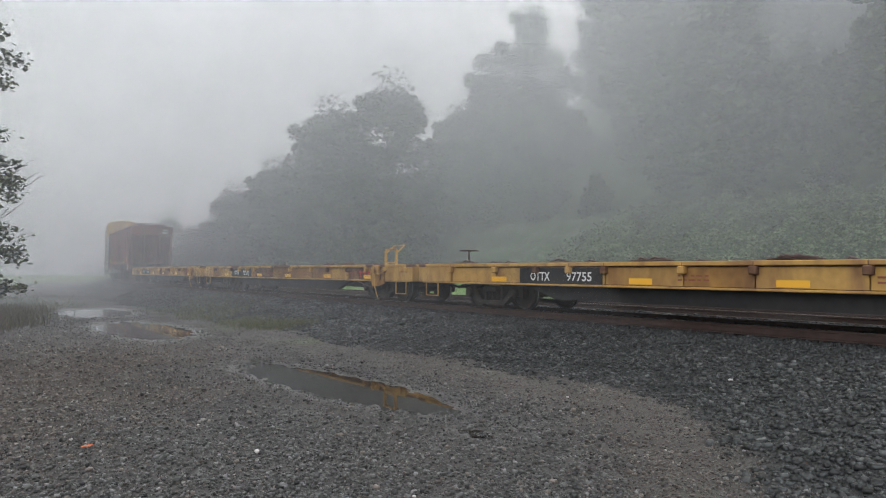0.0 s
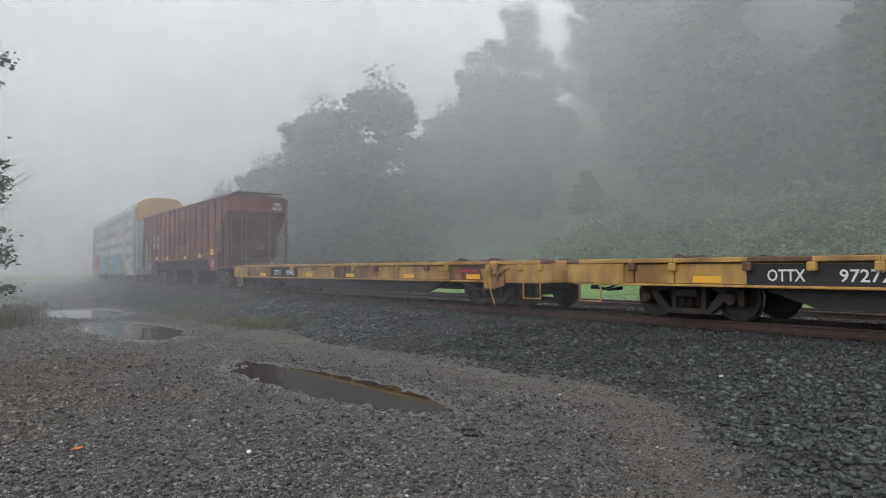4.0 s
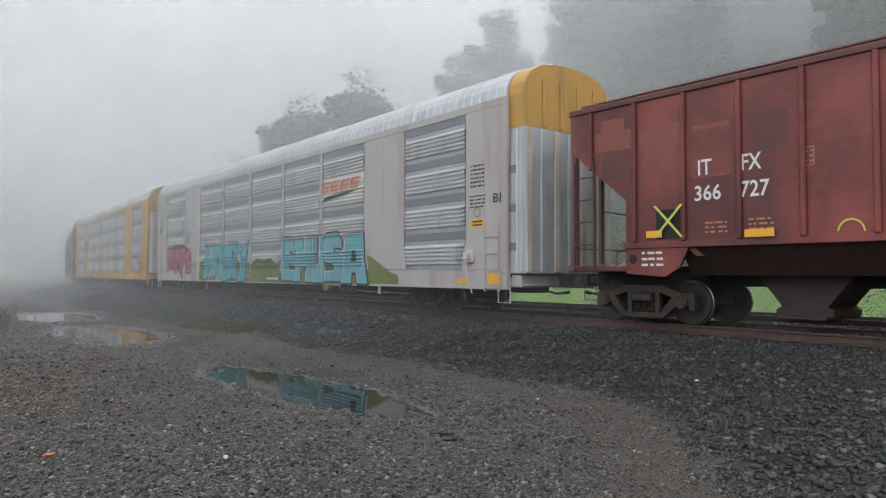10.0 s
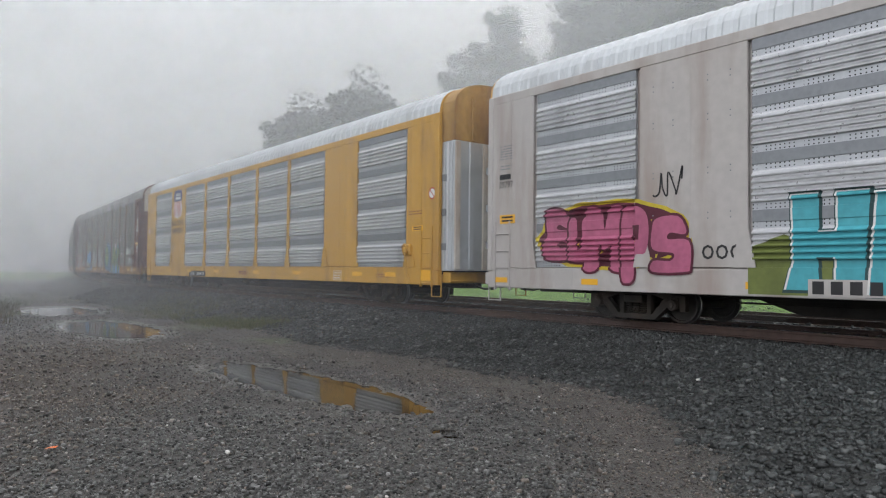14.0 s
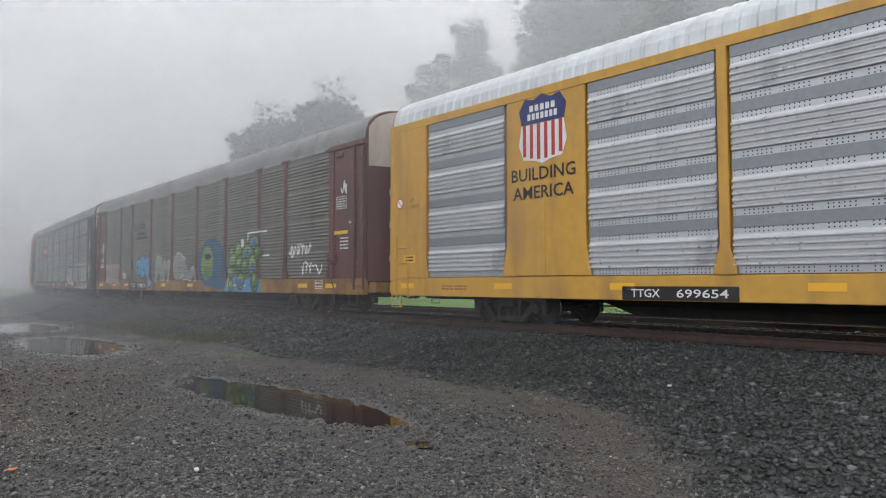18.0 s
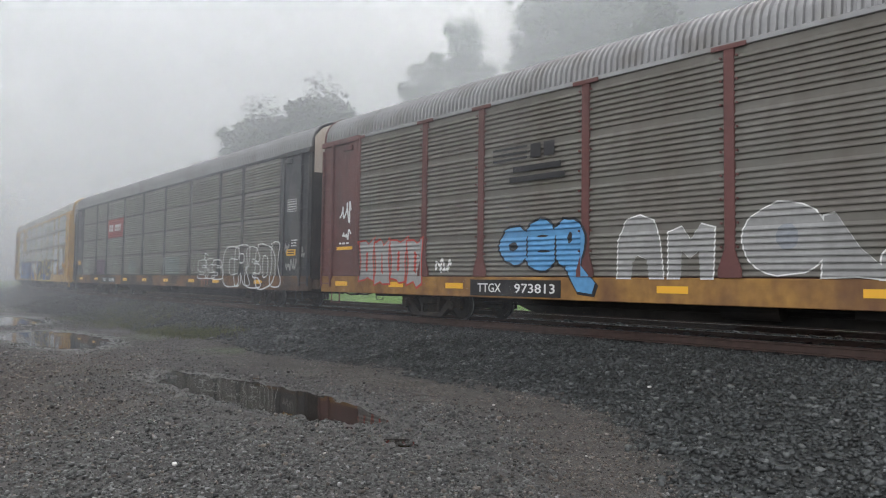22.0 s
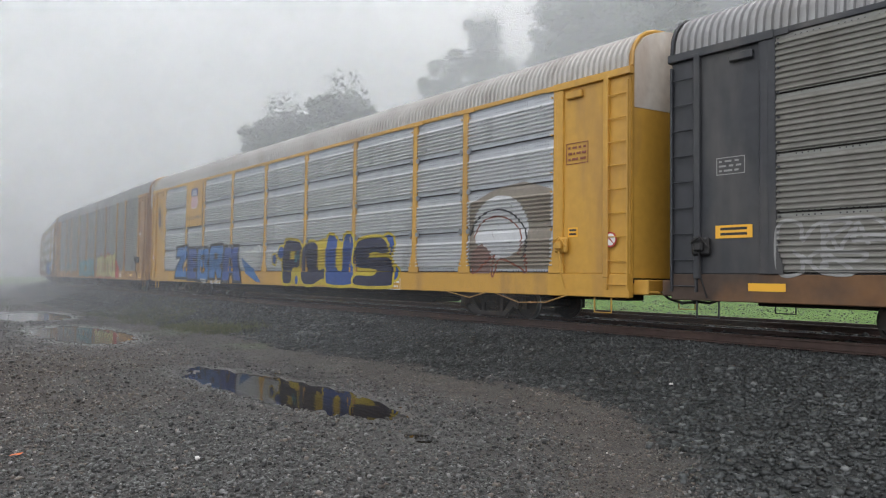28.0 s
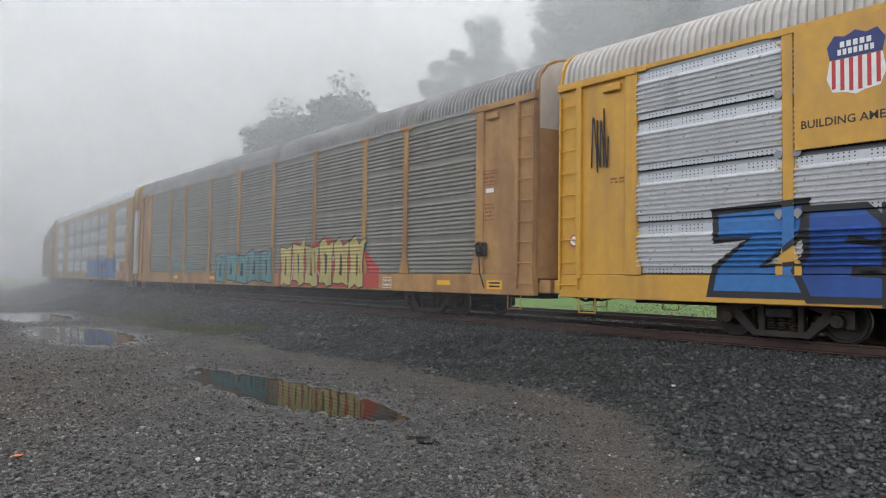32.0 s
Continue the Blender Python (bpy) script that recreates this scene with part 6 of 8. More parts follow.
def dark_carrier():
    c = Carrier(90.45, "slate grey car carrier with dull ribbed panels and white outline graffiti", M["dark"], "dull", "ribbed", M["roof_old"], sill=M["sill_dark"], ends=M["black"])
    k, u = c.car, c.u
    c.traced("CREDI", 82.75, 78.45, 0.72, 2.05, M["ink_white"], (1.0, 0.9, 0.85, 1.0, 0.6), 0.022, label="white outline graffiti")
    c.traced("SCS", 85.1, 83.0, 0.95, 1.65, M["ink_white"], (), 0.02, label="white outline graffiti")
    c.scrawl(84.0, 84.8, 1.65, 2.0, M["ink_white"], 7, 2, 0.022)
    for i, (u0, u1, z0, z1, n) in enumerate(((77.2, 78.1, 1.2, 1.65, 6), (77.75, 78.15, 1.8, 2.1, 4), (100.9, 102.3, 1.1, 1.85, 5), (95.4, 97.0, 1.2, 1.7, 4), (93.0, 94.0, 1.2, 1.7, 4), (76.75, 77.1, 1.6, 2.0, 3))):
        c.scrawl(u0, u1, z0, z1, M["silver"], i + 20, n, 0.03)
    c.outline(bar(1.9, 0.75), u - 88.1, 1.45, M["haze"], "graffiti", 0.003, "faded pale spray patch")
    c.outline(oval(1.1, 0.7, 14, 0.1, 2), u - 93.4, 1.45, M["haze"], "graffiti", 0.003)
    c.outline([(-0.85, -0.42), (0.84, -0.4), (0.82, 0.3), (0.3, 0.42), (-0.4, 0.36), (-0.84, 0.4)], u - 98.65, 1.5, M["purple"], "graffiti", 0.003, "thin purple spray patch")
    c.scrawl(97.8, 99.4, 1.2, 1.8, M["silver"], 61, 5, 0.014)
    c.traced("KS", 102.4, 101.0, 1.1, 1.85, M["silver"], (), 0.03, label="silver outline graffiti")
    sign = c.outline(bar(2.72, 0.98), u - 96.22, 3.5, M["sign_red"], "emblem_panel", 0.006, "red sign panel with white emblem bars")
    for x, w in ((-0.85, 0.3), (-0.45, 0.28), (0.15, 0.28), (0.5, 0.24), (0.76, 0.09), (0.93, 0.09)):
        piece = part("emblem", Geo().plate([(x + p + 0.2 * q, q) for p, q in bar(w, 0.34)], -0.002, 0), M["ink_white"], k, at=pose(u - 96.22, -HALF - 0.075, 3.5))
        part("emblem_slot", Geo().plate([(x + p + 0.2 * q, q) for p, q in bar(w * 0.4, 0.12)], -0.0055, -0.0045), M["sign_red"], piece)
    boxed(k, u - 77.7, 3.3, 0.56, 0.4, M["ink_white"], FACE_Y + 0.02, 13, 4)
    boxed(k, u - 103.2, 2.9, 0.5, 0.3, M["silver"], FACE_Y + 0.02, 14, 3)
    placard(k, u - 77.7, 1.8, 0.58, 0.2, FACE_Y + 0.02)
    placard(k, u - 103.15, 1.78, 0.64, 0.22, FACE_Y + 0.02)
    small_print(k, u - 77.5, 2.1, 0.4, 0.26, M["ink_white"], FACE_Y + 0.02, 3, 15)
    flat_shape("reporting_plate", bar(2.5, 0.3), M["black"], k, u - 97.2, 0.82, -HALF - 0.036, "black plate with white reporting marks")
    letters(k, "TTGX", u - 97.9, 0.82, 0.17, 0.65, M["ink_white"], -HALF - 0.041, 0.01)
    letters(k, "981080", u - 96.65, 0.82, 0.17, 1.0, M["ink_white"], -HALF - 0.041, 0.01)
    g = Geo()
    for x in (-0.34, -0.06, 0.24):
        g.plate([(x + p, q + 0.09) for p, q in bar(0.26, 0.07)], -0.001, 0.001)
        g.plate([(x + p, q) for p, q in bar(0.07, 0.24)], -0.001, 0.001)
    part("emblem", g, M["ink_brown"], k, at=pose(u - 84.4, -HALF - 0.036, 0.84))
    boxed(k, u - 79.5, 0.85, 0.4, 0.26, M["ink"], -HALF - 0.037, 17, 2)
    handbrake(k, M["black"], u - 103.7, 1.5)
    c.tape((79.9, 83.4, 85.8, 88.7, 91.5, 94.4, 99.5, 102.6), 0.85, 0.6, 0.13)


def second_yellow_carrier():
    c = Carrier(119.0, "yellow car carrier with bright slatted panels and large blue graffiti", M["yellow"], "bright", "sheets", M["roof_cream"], ends=M["yellow"], top=M["cream"])
    k, u = c.car, c.u
    part("emblem_panel", Geo().box(u - 128.1, u - 126.34, -HALF - 0.09, -HALF - 0.07, 3.02, 4.93, 0.004), M["yellow"], k)
    shield(k, u - 127.22, 4.23, 0.8, 0.96, -HALF - 0.093)
    letters(k, "BUILDING AMERICA", u - 127.22, 3.4, 0.13, 1.55, M["ink"], -HALF - 0.093, 0.012)
    c.glyphs("ZEBRA", 129.4, 122.6, 0.76, 2.05, (M["blue"], M["mid_blue"], M["blue"], M["blue"], M["mid_blue"]), M["ink"], (1.1, 0.95, 1.05, 1.1, 1.2), 0.11, bob=0.04, label="blue wildstyle graffiti")
    c.outline([(-0.8, 0.3), (0.2, -0.1), (0.9, -0.62), (0.5, -0.6), (-0.4, -0.3)], u - 121.6, 1.3, M["blue"], "graffiti", 0.006)
    c.scrawl(120.5, 121.6, 1.7, 2.1, M["ink_white"], 31, 4, 0.02)
    # bulging navy letters on a yellow ground
    c.outline([(-3.0, -0.6), (-2.9, 0.1), (-2.4, 0.45), (-1.7, 0.5), (-1.2, 0.45), (-0.4, 0.62), (0.3, 0.6), (0.8, 0.45), (1.5, 0.55), (2.1, 0.4), (2.6, 0.62), (3.0, 0.5), (2.8, -0.2), (3.1, -0.6)], u - 116.05, 1.5, M["sun"], "graffiti", 0.003, "bright yellow graffiti ground")
    c.outline([(-3.0, -0.12), (3.05, -0.12), (3.05, 0.12), (-3.0, 0.12)], u - 116.05, 0.78, M["sun"], "graffiti", 0.0034)
    for letter, u0, u1, z1, m in (("P", 119.0, 117.75, 2.05, "navy"), ("L", 117.7, 116.05, 2.0, "navy"), ("U", 116.15, 114.65, 2.08, "mid_blue"), ("S", 114.5, 112.75, 2.0, "navy")):
        c.glyphs(letter, u0, u1, 0.70, z1, (M[m],), M["sun"], (), 0.09, lift=0.006 + 0.003 * (119 - u0), soft=True, label="dark blue bubble graffiti")
    for i, (du, z, w, h) in enumerate(((119.2, 1.72, 0.42, 0.42), (119.65, 1.5, 0.3, 0.34), (112.95, 1.8, 0.62, 0.62), (112.6, 1.05, 0.4, 0.36), (118.05, 0.8, 0.2, 0.3))):
        c.outline(oval(w + 0.14, h + 0.14, 18, 0.03, i), u - du, z, M["sun"], "graffiti_rim", 0.005)
        c.outline(oval(w, h, 18, 0.03, i), u - du, z, M["mid_blue"], "graffiti", 0.012, "blue sprayed dot")
    for a, b, s in ((117.8, 118.25, 41), (116.8, 117.25, 42), (112.95, 113.35, 43)):
        c.scrawl(a, b, 1.35, 1.8, M["cyan"], s, 4, 0.026)
    c.outline([(-1.28, -0.95), (1.25, -0.95), (1.28, 0.75), (0.5, 0.98), (-0.4, 0.9), (-1.26, 0.6)], u - 108.35, 2.1, M["tan_haze"], "graffiti", 0.002, "thin brown spray haze")
    c.outline(oval(1.75, 1.45, 26, 0.03, 12), u - 108.6, 2.1, M["galv"], "graffiti", 0.0035, "bare round field left in the haze")
    c.outline([(-0.35, -0.4), (0.3, -0.4), (0.32, 0.1), (0.0, 0.3), (-0.3, 0.1)], u - 109.2, 1.45, M["peach_dull"], "graffiti", 0.005)
    for i, (a, b) in enumerate(((0.95, 0.78), (0.8, 0.62))):
        n = 24
        pts = [(a * math.cos(q), b * math.sin(q)) for q in np.linspace(-0.5, 2.9, n)]
        vs = [(p * s_, 0.0, q * s_) for p, q in pts for s_ in (1.0, 0.95)]
        c.spray("graffiti", vs, [(2 * j, 2 * j + 1, 2 * j + 3, 2 * j + 2) for j in range(n - 1)], u - 108.7, 1.75, M["ink"] if i == 0 else M["ink_brown"], 0.007)
    c.scrawl(107.2, 109.8, 0.95, 1.5, M["ink_brown"], 44, 4, 0.022)
    letters(k, "TTGX", u - 126.1, 0.66, 0.2, 0.6, M["ink_white"], -HALF - 0.05, 0.01)
    letters(k, "851832", u - 124.8, 0.66, 0.2, 1.0, M["ink_white"], -HALF - 0.05, 0.01)
    boxed(k, u - 106.4, 3.52, 0.56, 0.44, M["ink_brown"], FACE_Y + 0.02, 21, 3)
    no_sign(k, u - 105.55, 1.72, 0.15, -HALF - 0.06)
    no_sign(k, u - 132.45, 1.75, 0.12, -HALF - 0.06)
    placard(k, u - 106.5, 1.9, 0.25, 0.2, FACE_Y + 0.02)
    placard(k, u - 131.1, 1.75, 0.3, 0.26, FACE_Y + 0.02)
    small_print(k, u - 131.3, 2.9, 0.6, 0.14, M["ink_brown"], FACE_Y + 0.02, 2, 23)
    c.scrawl(131.55, 132.1, 2.9, 4.5, M["ink"], 46, 6, 0.016)
    small_print(k, u - 121.0, 0.85, 1.0, 0.07, M["ink_brown"], -HALF - 0.036, 1, 24)
    boxed(k, u - 112.6, 0.75, 0.55, 0.3, M["ink_white"], -HALF - 0.037, 25, 2)
    handbrake(k, M["yellow"], u - 106.75, 1.6)
    part("chain", Geo().tube([(u - 106.6, -HALF - 0.05, 0.62), (u - 107.2, -HALF - 0.03, 0.45), (u - 108.0, -HALF - 0.02, 0.42), (u - 108.7, -HALF - 0.03, 0.6)], 0.014, 6), M["yellow_old"], k)
    part("chain", Geo().tube([(u - 109.0, -HALF - 0.03, 0.62), (u - 109.6, -HALF - 0.02, 0.48), (u - 110.4, -HALF - 0.02, 0.6)], 0.014, 6), M["yellow_old"], k)
    # small round catches beside the posts
    clip = Geo().tube([(0, 0, 0), (0, -0.03, 0)], 0.07, 10).mesh("catch", M["galv_band"])
    for x in c.posts[1:-1]:
        for z in (2.05, 3.0, 3.97):
            for sx in (-1, 1):
                part("catch", clip, None, k, at=pose(x + sx * 0.14, -HALF - 0.03, z))


def orange_carrier():
    c = Carrier(147.35, "faded orange-yellow car carrier with dull grey panels and straw graffiti", M["orange_old"], "dull", "old", M["roof_old"], ends=M["orange_old"], top=M["cream"])
    k, u = c.car, c.u
    c.outline([(-2.7, -0.75), (-2.6, 0.3), (-1.5, 0.75), (-0.6, 0.5), (0.4, 0.8), (1.6, 0.6), (2.7, 0.3), (3.4, -0.2), (3.4, -0.75)], u - 142.7, 1.4, M["ink_red"], "graffiti", 0.003, "faded red spray")
    c.piece(140.0, 145.3, 0.65, 2.1, M["straw"], M["ink"], 6, 7, "straw yellow angular graffiti", True)
    c.piece(145.8, 151.0, 0.65, 1.85, M["teal"], M["navy"], 5, 8, "faded teal graffiti", True)
    c.scrawl(153.0, 157.5, 0.9, 1.7, M["teal"], 52, 6, 0.06)
    c.scrawl(140.2, 145.2, 0.8, 1.9, M["ink_white"], 51, 9, 0.02)
    boxed(k, u - 134.9, 3.3, 0.5, 0.34, M["ink_brown"], FACE_Y + 0.02, 30, 3)
    flat_shape("notice", bar(0.26, 0.1), M["ink_white"], k, u - 134.9, 3.0, FACE_Y + 0.02)
    small_print(k, u - 134.9, 2.5, 0.3, 0.45, M["ink_brown"], FACE_Y + 0.02, 5, 31)
    boxed(k, u - 138.9, 0.82, 0.4, 0.3, M["ink_white"], -HALF - 0.037, 32, 2)
    placard(k, u - 134.7, 0.82, 0.5, 0.2, -HALF - 0.037)
    handbrake(k, M["under"], u - 135.1, 1.6)
    c.tape((136.5, 147.5, 151.3, 155.6), 0.85, 0.5, 0.12)


def last_carriers():
    c = Carrier(175.85, "yellow car carrier with bright panels and blue graffiti in fog", M["yellow_old"], "bright", "new", M["roof_light"], top=M["yellow_old"])
    c.piece(166.0, 175.0, 0.7, 1.9, M["blue"], M["navy"], 8, 9, "blue block graffiti", True)
    c.piece(163.2, 165.2, 0.7, 1.7, M["peach"], M["ink"], 3, 10, "orange block graffiti", True)
    Carrier(204.3, "faded orange car carrier far back in the fog", M["orange_old"], "dull", "old", M["roof_old"])


white_carrier()
first_yellow_carrier()
brown_carrier()
dark_carrier()
second_yellow_carrier()
orange_carrier()
last_carriers()

# ---- the covered hopper ----
def hopper_wagon():
    u = -18.38
    c = thing("hopper_wagon", "weathered red oxide covered hopper with chalked graffiti", "railway wagon")
    ROLLING.append((c, u, 7.0))
    R = M["red_oxide"]
    Y, L = 1.52, 8.45
    # the side sheet leans in a little towards the top
    side = [(-L, 4.36), (-L, 3.55), (-7.06, 2.42), (-7.06, 1.5), (7.06, 1.5), (7.06, 2.5), (L, 3.65), (L, 4.36)]
    for sy in (-1, 1):
        part("side_sheet", Geo().plate(side, sy * Y, sy * (Y - 0.05)), R, c)
        part("top_rail", Geo().box(-L - 0.02, L + 0.02, sy * (Y + 0.04), sy * (Y - 0.1), 4.3, 4.42, 0.015), M["brown"], c)
        part("bottom_rail", Geo().box(-7.1, 7.1, sy * (Y + 0.03), sy * (Y - 0.06), 1.46, 1.58, 0.012), R, c)
    for i in range(16):
        x = -7.9 + i * 15.8 / 15
        low = 1.58 if abs(x) < 7.0 else 3.1
        part("side_rib", Geo().box(x - 0.045, x + 0.045, -Y - 0.075, -Y, low, 4.3, 0.02), R, c)
    # roof with running boards and hatches
    part("roof", Geo().across([(-Y, 4.38), (-0.7, 4.52), (0, 4.56), (0.7, 4.52), (Y, 4.38), (Y, 4.34), (-Y, 4.34)], -L, L), R, c)
    for sy in (-1, 1):
        part("running_board", Geo().box(-L - 0.2, L + 0.12, sy * 0.55, sy * 0.95, 4.62, 4.66, 0.01), M["brown"], c)
        for i in range(7):
            x = -7.8 + i * 2.6
            part("board_bracket", Geo().box(x - 0.03, x + 0.03, sy * 0.6, sy * 0.9, 4.46, 4.62, 0.008), M["brown"], c)
    part("end_platform", Geo().box(L - 0.3, L + 0.3, -1.15, 1.15, 4.6, 4.64, 0.01), M["brown"], c)
    part("end_platform", Geo().box(L + 0.13, L + 0.42, 0.4, 1.2, 4.42, 4.46, 0.01), M["brown"], c)
    part("trough_hatch", Geo().box(-7.4, 7.4, -0.28, 0.28, 4.52, 4.62, 0.03), M["brown"], c)
    # sloped ends
    for sx in (-1, 1):
        part("end_sheet", Geo().plate([(sx * (L - 0.02), 4.36), (sx * (L - 0.02), 3.75), (sx * 5.6, 1.3), (sx * 5.45, 1.3), (sx * (L - 0.14), 3.8), (sx * (L - 0.14), 4.36)], -Y + 0.06, Y - 0.06), R, c)
        for sy in (-1, 1):
            part("end_post", Geo().box(sx * (L - 0.12), sx * L, sy * (Y - 0.02), sy * (Y - 0.14), 1.0, 3.7, 0.015), M["brown"], c)
            part("inner_post", Geo().box(sx * (L - 0.1), sx * (L - 0.02), sy * 0.52, sy * 0.62, 1.2, 3.9, 0.015), M["brown"], c)
        part("end_brace", Geo().tube([(sx * (L - 0.08), -0.5, 2.35), (sx * (L - 0.08), 0.5, 2.3), (sx * (L - 0.08), Y - 0.1, 2.2)], 0.016, 6), M["brown"], c)
        part("shelf", Geo().box(sx * 6.9, sx * (L + 0.1), -Y, Y, 1.02, 1.14, 0.02), M["brown"], c)
        part("draft_sill", Geo().box(sx * 6.0, sx * (L + 0.25), -0.32, 0.32, 0.62, 1.02, 0.02), M["under"], c)
        part("bolster_plate", Geo().plate([(sx * 5.7, 1.5), (sx * 7.06, 1.5), (sx * 7.06, 0.98), (sx * 6.2, 0.92), (sx * 5.9, 1.1)], -Y, -Y + 0.08), R, c)
        part("jack_hole", Geo().tube([(sx * 6.9, -Y - 0.004, 1.26), (sx * 6.9, -Y + 0.03, 1.26)], 0.09, 12), M["black"], c)
        small_print(c, sx * 6.45, 1.26, 0.5, 0.34, M["ink_white"], -Y - 0.005, 3, 60 + sx)
        part("crossbar", Geo().tube([(sx * (L - 0.06), -Y + 0.02, 1.5), (sx * (L - 0.06), Y - 0.02, 1.5)], 0.012, 6), M["brown"], c)
        part("end_handrail", Geo().tube([(sx * (L + 0.1), Y - 0.1, 1.1), (sx * (L + 0.1), Y - 0.1, 1.5), (sx * (L + 0.1), 0.2, 1.5), (sx * (L + 0.1), 0.2, 1.1)], 0.018, 6), M["brown"], c)
        part("end_deck", Geo().box(sx * (L - 0.5), sx * (L + 0.25), 0.1, Y, 1.1, 1.16, 0.012), M["brown"], c)
    ladder(c, M["brown"], L - 0.72, L - 0.12, 1.02, 3.3, 0.46, -Y - 0.03)
    ladder(c, M["brown"], -L + 0.1, -L + 0.62, 1.02, 3.3, 0.46, -Y - 0.03)
    # ladder across the end towards the roof
    for y0, z1 in ((-1.3, 4.2), (0.85, 3.6)):
        g = Geo()
        for y in (y0, y0 + 0.5):
            g.box(L + 0.0, L + 0.04, y - 0.02, y + 0.02, 1.1, z1, 0.006)
        q = part("end_ladder", g, M["brown"], c)
        rung = Geo().tube([(L + 0.02, y0, 0), (L + 0.02, y0 + 0.5, 0)], 0.013, 6).mesh("rung", M["brown"])
        for i in range(int((z1 - 1.3) / 0.46) + 1):
            part("rung", rung, None, q, at=pose(0, 0, 1.35 + 0.46 * i))
    # handwheel on the end
    g = Geo().tube([(L + 0.12, 0.1 + 0.3 * math.cos(a), 2.05 + 0.3 * math.sin(a)) for a in np.linspace(0, 2 * math.pi, 21)], 0.018, 6)
    for i in range(6):
        a = i * math.pi / 3
        g.tube([(L + 0.12, 0.1, 2.05), (L + 0.12, 0.1 + 0.3 * math.cos(a), 2.05 + 0.3 * math.sin(a))], 0.012, 5)
    part("brake_wheel", g, M["brown"], c, "spoked brake wheel")
    part("brake_gear", Geo().box(L - 0.05, L + 0.1, -0.15, 0.3, 1.85, 2.25, 0.04), M["brown"], c)
    # dark pockets and slope under the body, a darker red than the sides
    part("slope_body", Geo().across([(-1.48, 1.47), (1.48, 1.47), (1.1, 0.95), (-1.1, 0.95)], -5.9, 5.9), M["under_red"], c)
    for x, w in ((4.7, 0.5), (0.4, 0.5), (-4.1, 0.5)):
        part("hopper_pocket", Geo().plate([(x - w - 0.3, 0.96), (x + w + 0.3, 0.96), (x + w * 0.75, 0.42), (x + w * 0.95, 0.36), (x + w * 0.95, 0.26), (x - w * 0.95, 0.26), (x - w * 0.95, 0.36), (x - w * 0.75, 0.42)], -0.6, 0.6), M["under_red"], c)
        part("outlet_gate", Geo().box(x - w * 0.8, x + w * 0.8, -0.75, 0.75, 0.2, 0.27, 0.015), M["steel_dark"], c)
    part("centre_sill", Geo().box(-6.5, 6.5, -0.15, 0.15, 0.74, 0.96, 0.02), M["under"], c)
    # marks and chalk
    y = -Y - 0.004
    letters(c, "IT", u + 13.0, 2.88, 0.28, 0.26, M["ink_white"], y, 0.015)
    letters(c, "FX", u + 13.85, 2.88, 0.28, 0.34, M["ink_white"], y, 0.015)
    letters(c, "366", u + 13.05, 2.42, 0.28, 0.5, M["ink_white"], y, 0.015)
    letters(c, "727", u + 13.9, 2.42, 0.28, 0.5, M["ink_white"], y, 0.015)
    boxed(c, u + 14.75, 2.85, 0.22, 0.3, M["peach"], y, 61, 3)
    g = Geo()
    for s in (-1, 1):
        g.plate([(-0.28 * s - 0.03, -0.3), (-0.28 * s + 0.03, -0.3), (0.28 * s + 0.03, 0.3), (0.28 * s - 0.03, 0.3)], -0.001 - 0.002 * (s > 0), 0.001)
    part("chalk_cross", g, M["acid"], c, "yellow sprayed cross", at=pose(u + 12.3, -Y - 0.08, 1.95))
    flat_shape("black_patch", bar(0.6, 0.55), M["black"], c, u + 12.3, 1.9, y)
    for q, z, w in ((12.0, 1.72, 0.34), (14.0, 1.66, 0.5), (16.5, 1.64, 0.5), (20.3, 1.64, 0.5), (23.0, 1.66, 0.5), (24.95, 1.82, 0.5)):
        flat_shape("reflector", bar(w, 0.13 if q < 24 else 0.3), M["reflect"], c, u + q, z, -Y - 0.078, "yellow reflector plate")
    for q, z, s in ((13.2, 1.8, 62), (14.0, 1.82, 63), (24.95, 2.15, 64), (23.3, 2.05, 65)):
        small_print(c, u + q, z, 0.42, 0.24, M["peach"], y, 3, s)
    boxed(c, u + 24.25, 2.0, 0.5, 0.5, M["peach"], y, 66, 3)
    strokes = random.Random(9)
    for i in range(26):
        rib = strokes.randrange(15)
        w, h = strokes.uniform(0.5, 0.92), strokes.uniform(0.3, 1.0)
        m = (M["brown"], M["red_oxide"], M["primer"])[i % 3]
        flat_shape("paint_patch", bar(w, h), m, c, -7.9 + (rib + 0.5) * 15.8 / 15, strokes.uniform(2.35, 3.75), -Y - 0.0003 * (i % 5), "repainted patch on the side sheet")

    def chalk(text, x, z, h, w):
        vs, fs = writing(text, h, w, 0.02, 0.1, 0.018)
        vs = [(a, b * 0.03, d) for a, b, d in vs]
        part("chalk_writing", Geo().add(vs, fs), M["peach"], c, "thin orange chalk outline letters", at=pose(x, -Y - 0.08, z))

    chalk("GRUF-A", u + 20.3, 3.85, 0.6, 2.4)
    chalk("KAUZ", u + 20.2, 2.05, 0.55, 2.3)
    for i, q in enumerate((15.4, 16.9, 18.9, 22.2, 22.9, 23.6, 24.3)):
        n = 10
        pts = [(0.2 * math.cos(a), 0.22 * math.sin(a)) for a in np.linspace(0.1, 3.0, n)]
        g = Geo()
        g.add([(p * s, -0.001, r * s) for p, r in pts for s in (1.0, 0.88)], [(2 * j, 2 * j + 1, 2 * j + 3, 2 * j + 2) for j in range(n - 1)])
        part("chalk_arc", g, M["acid"], c, at=pose(u + q, -Y - 0.078, 1.6))
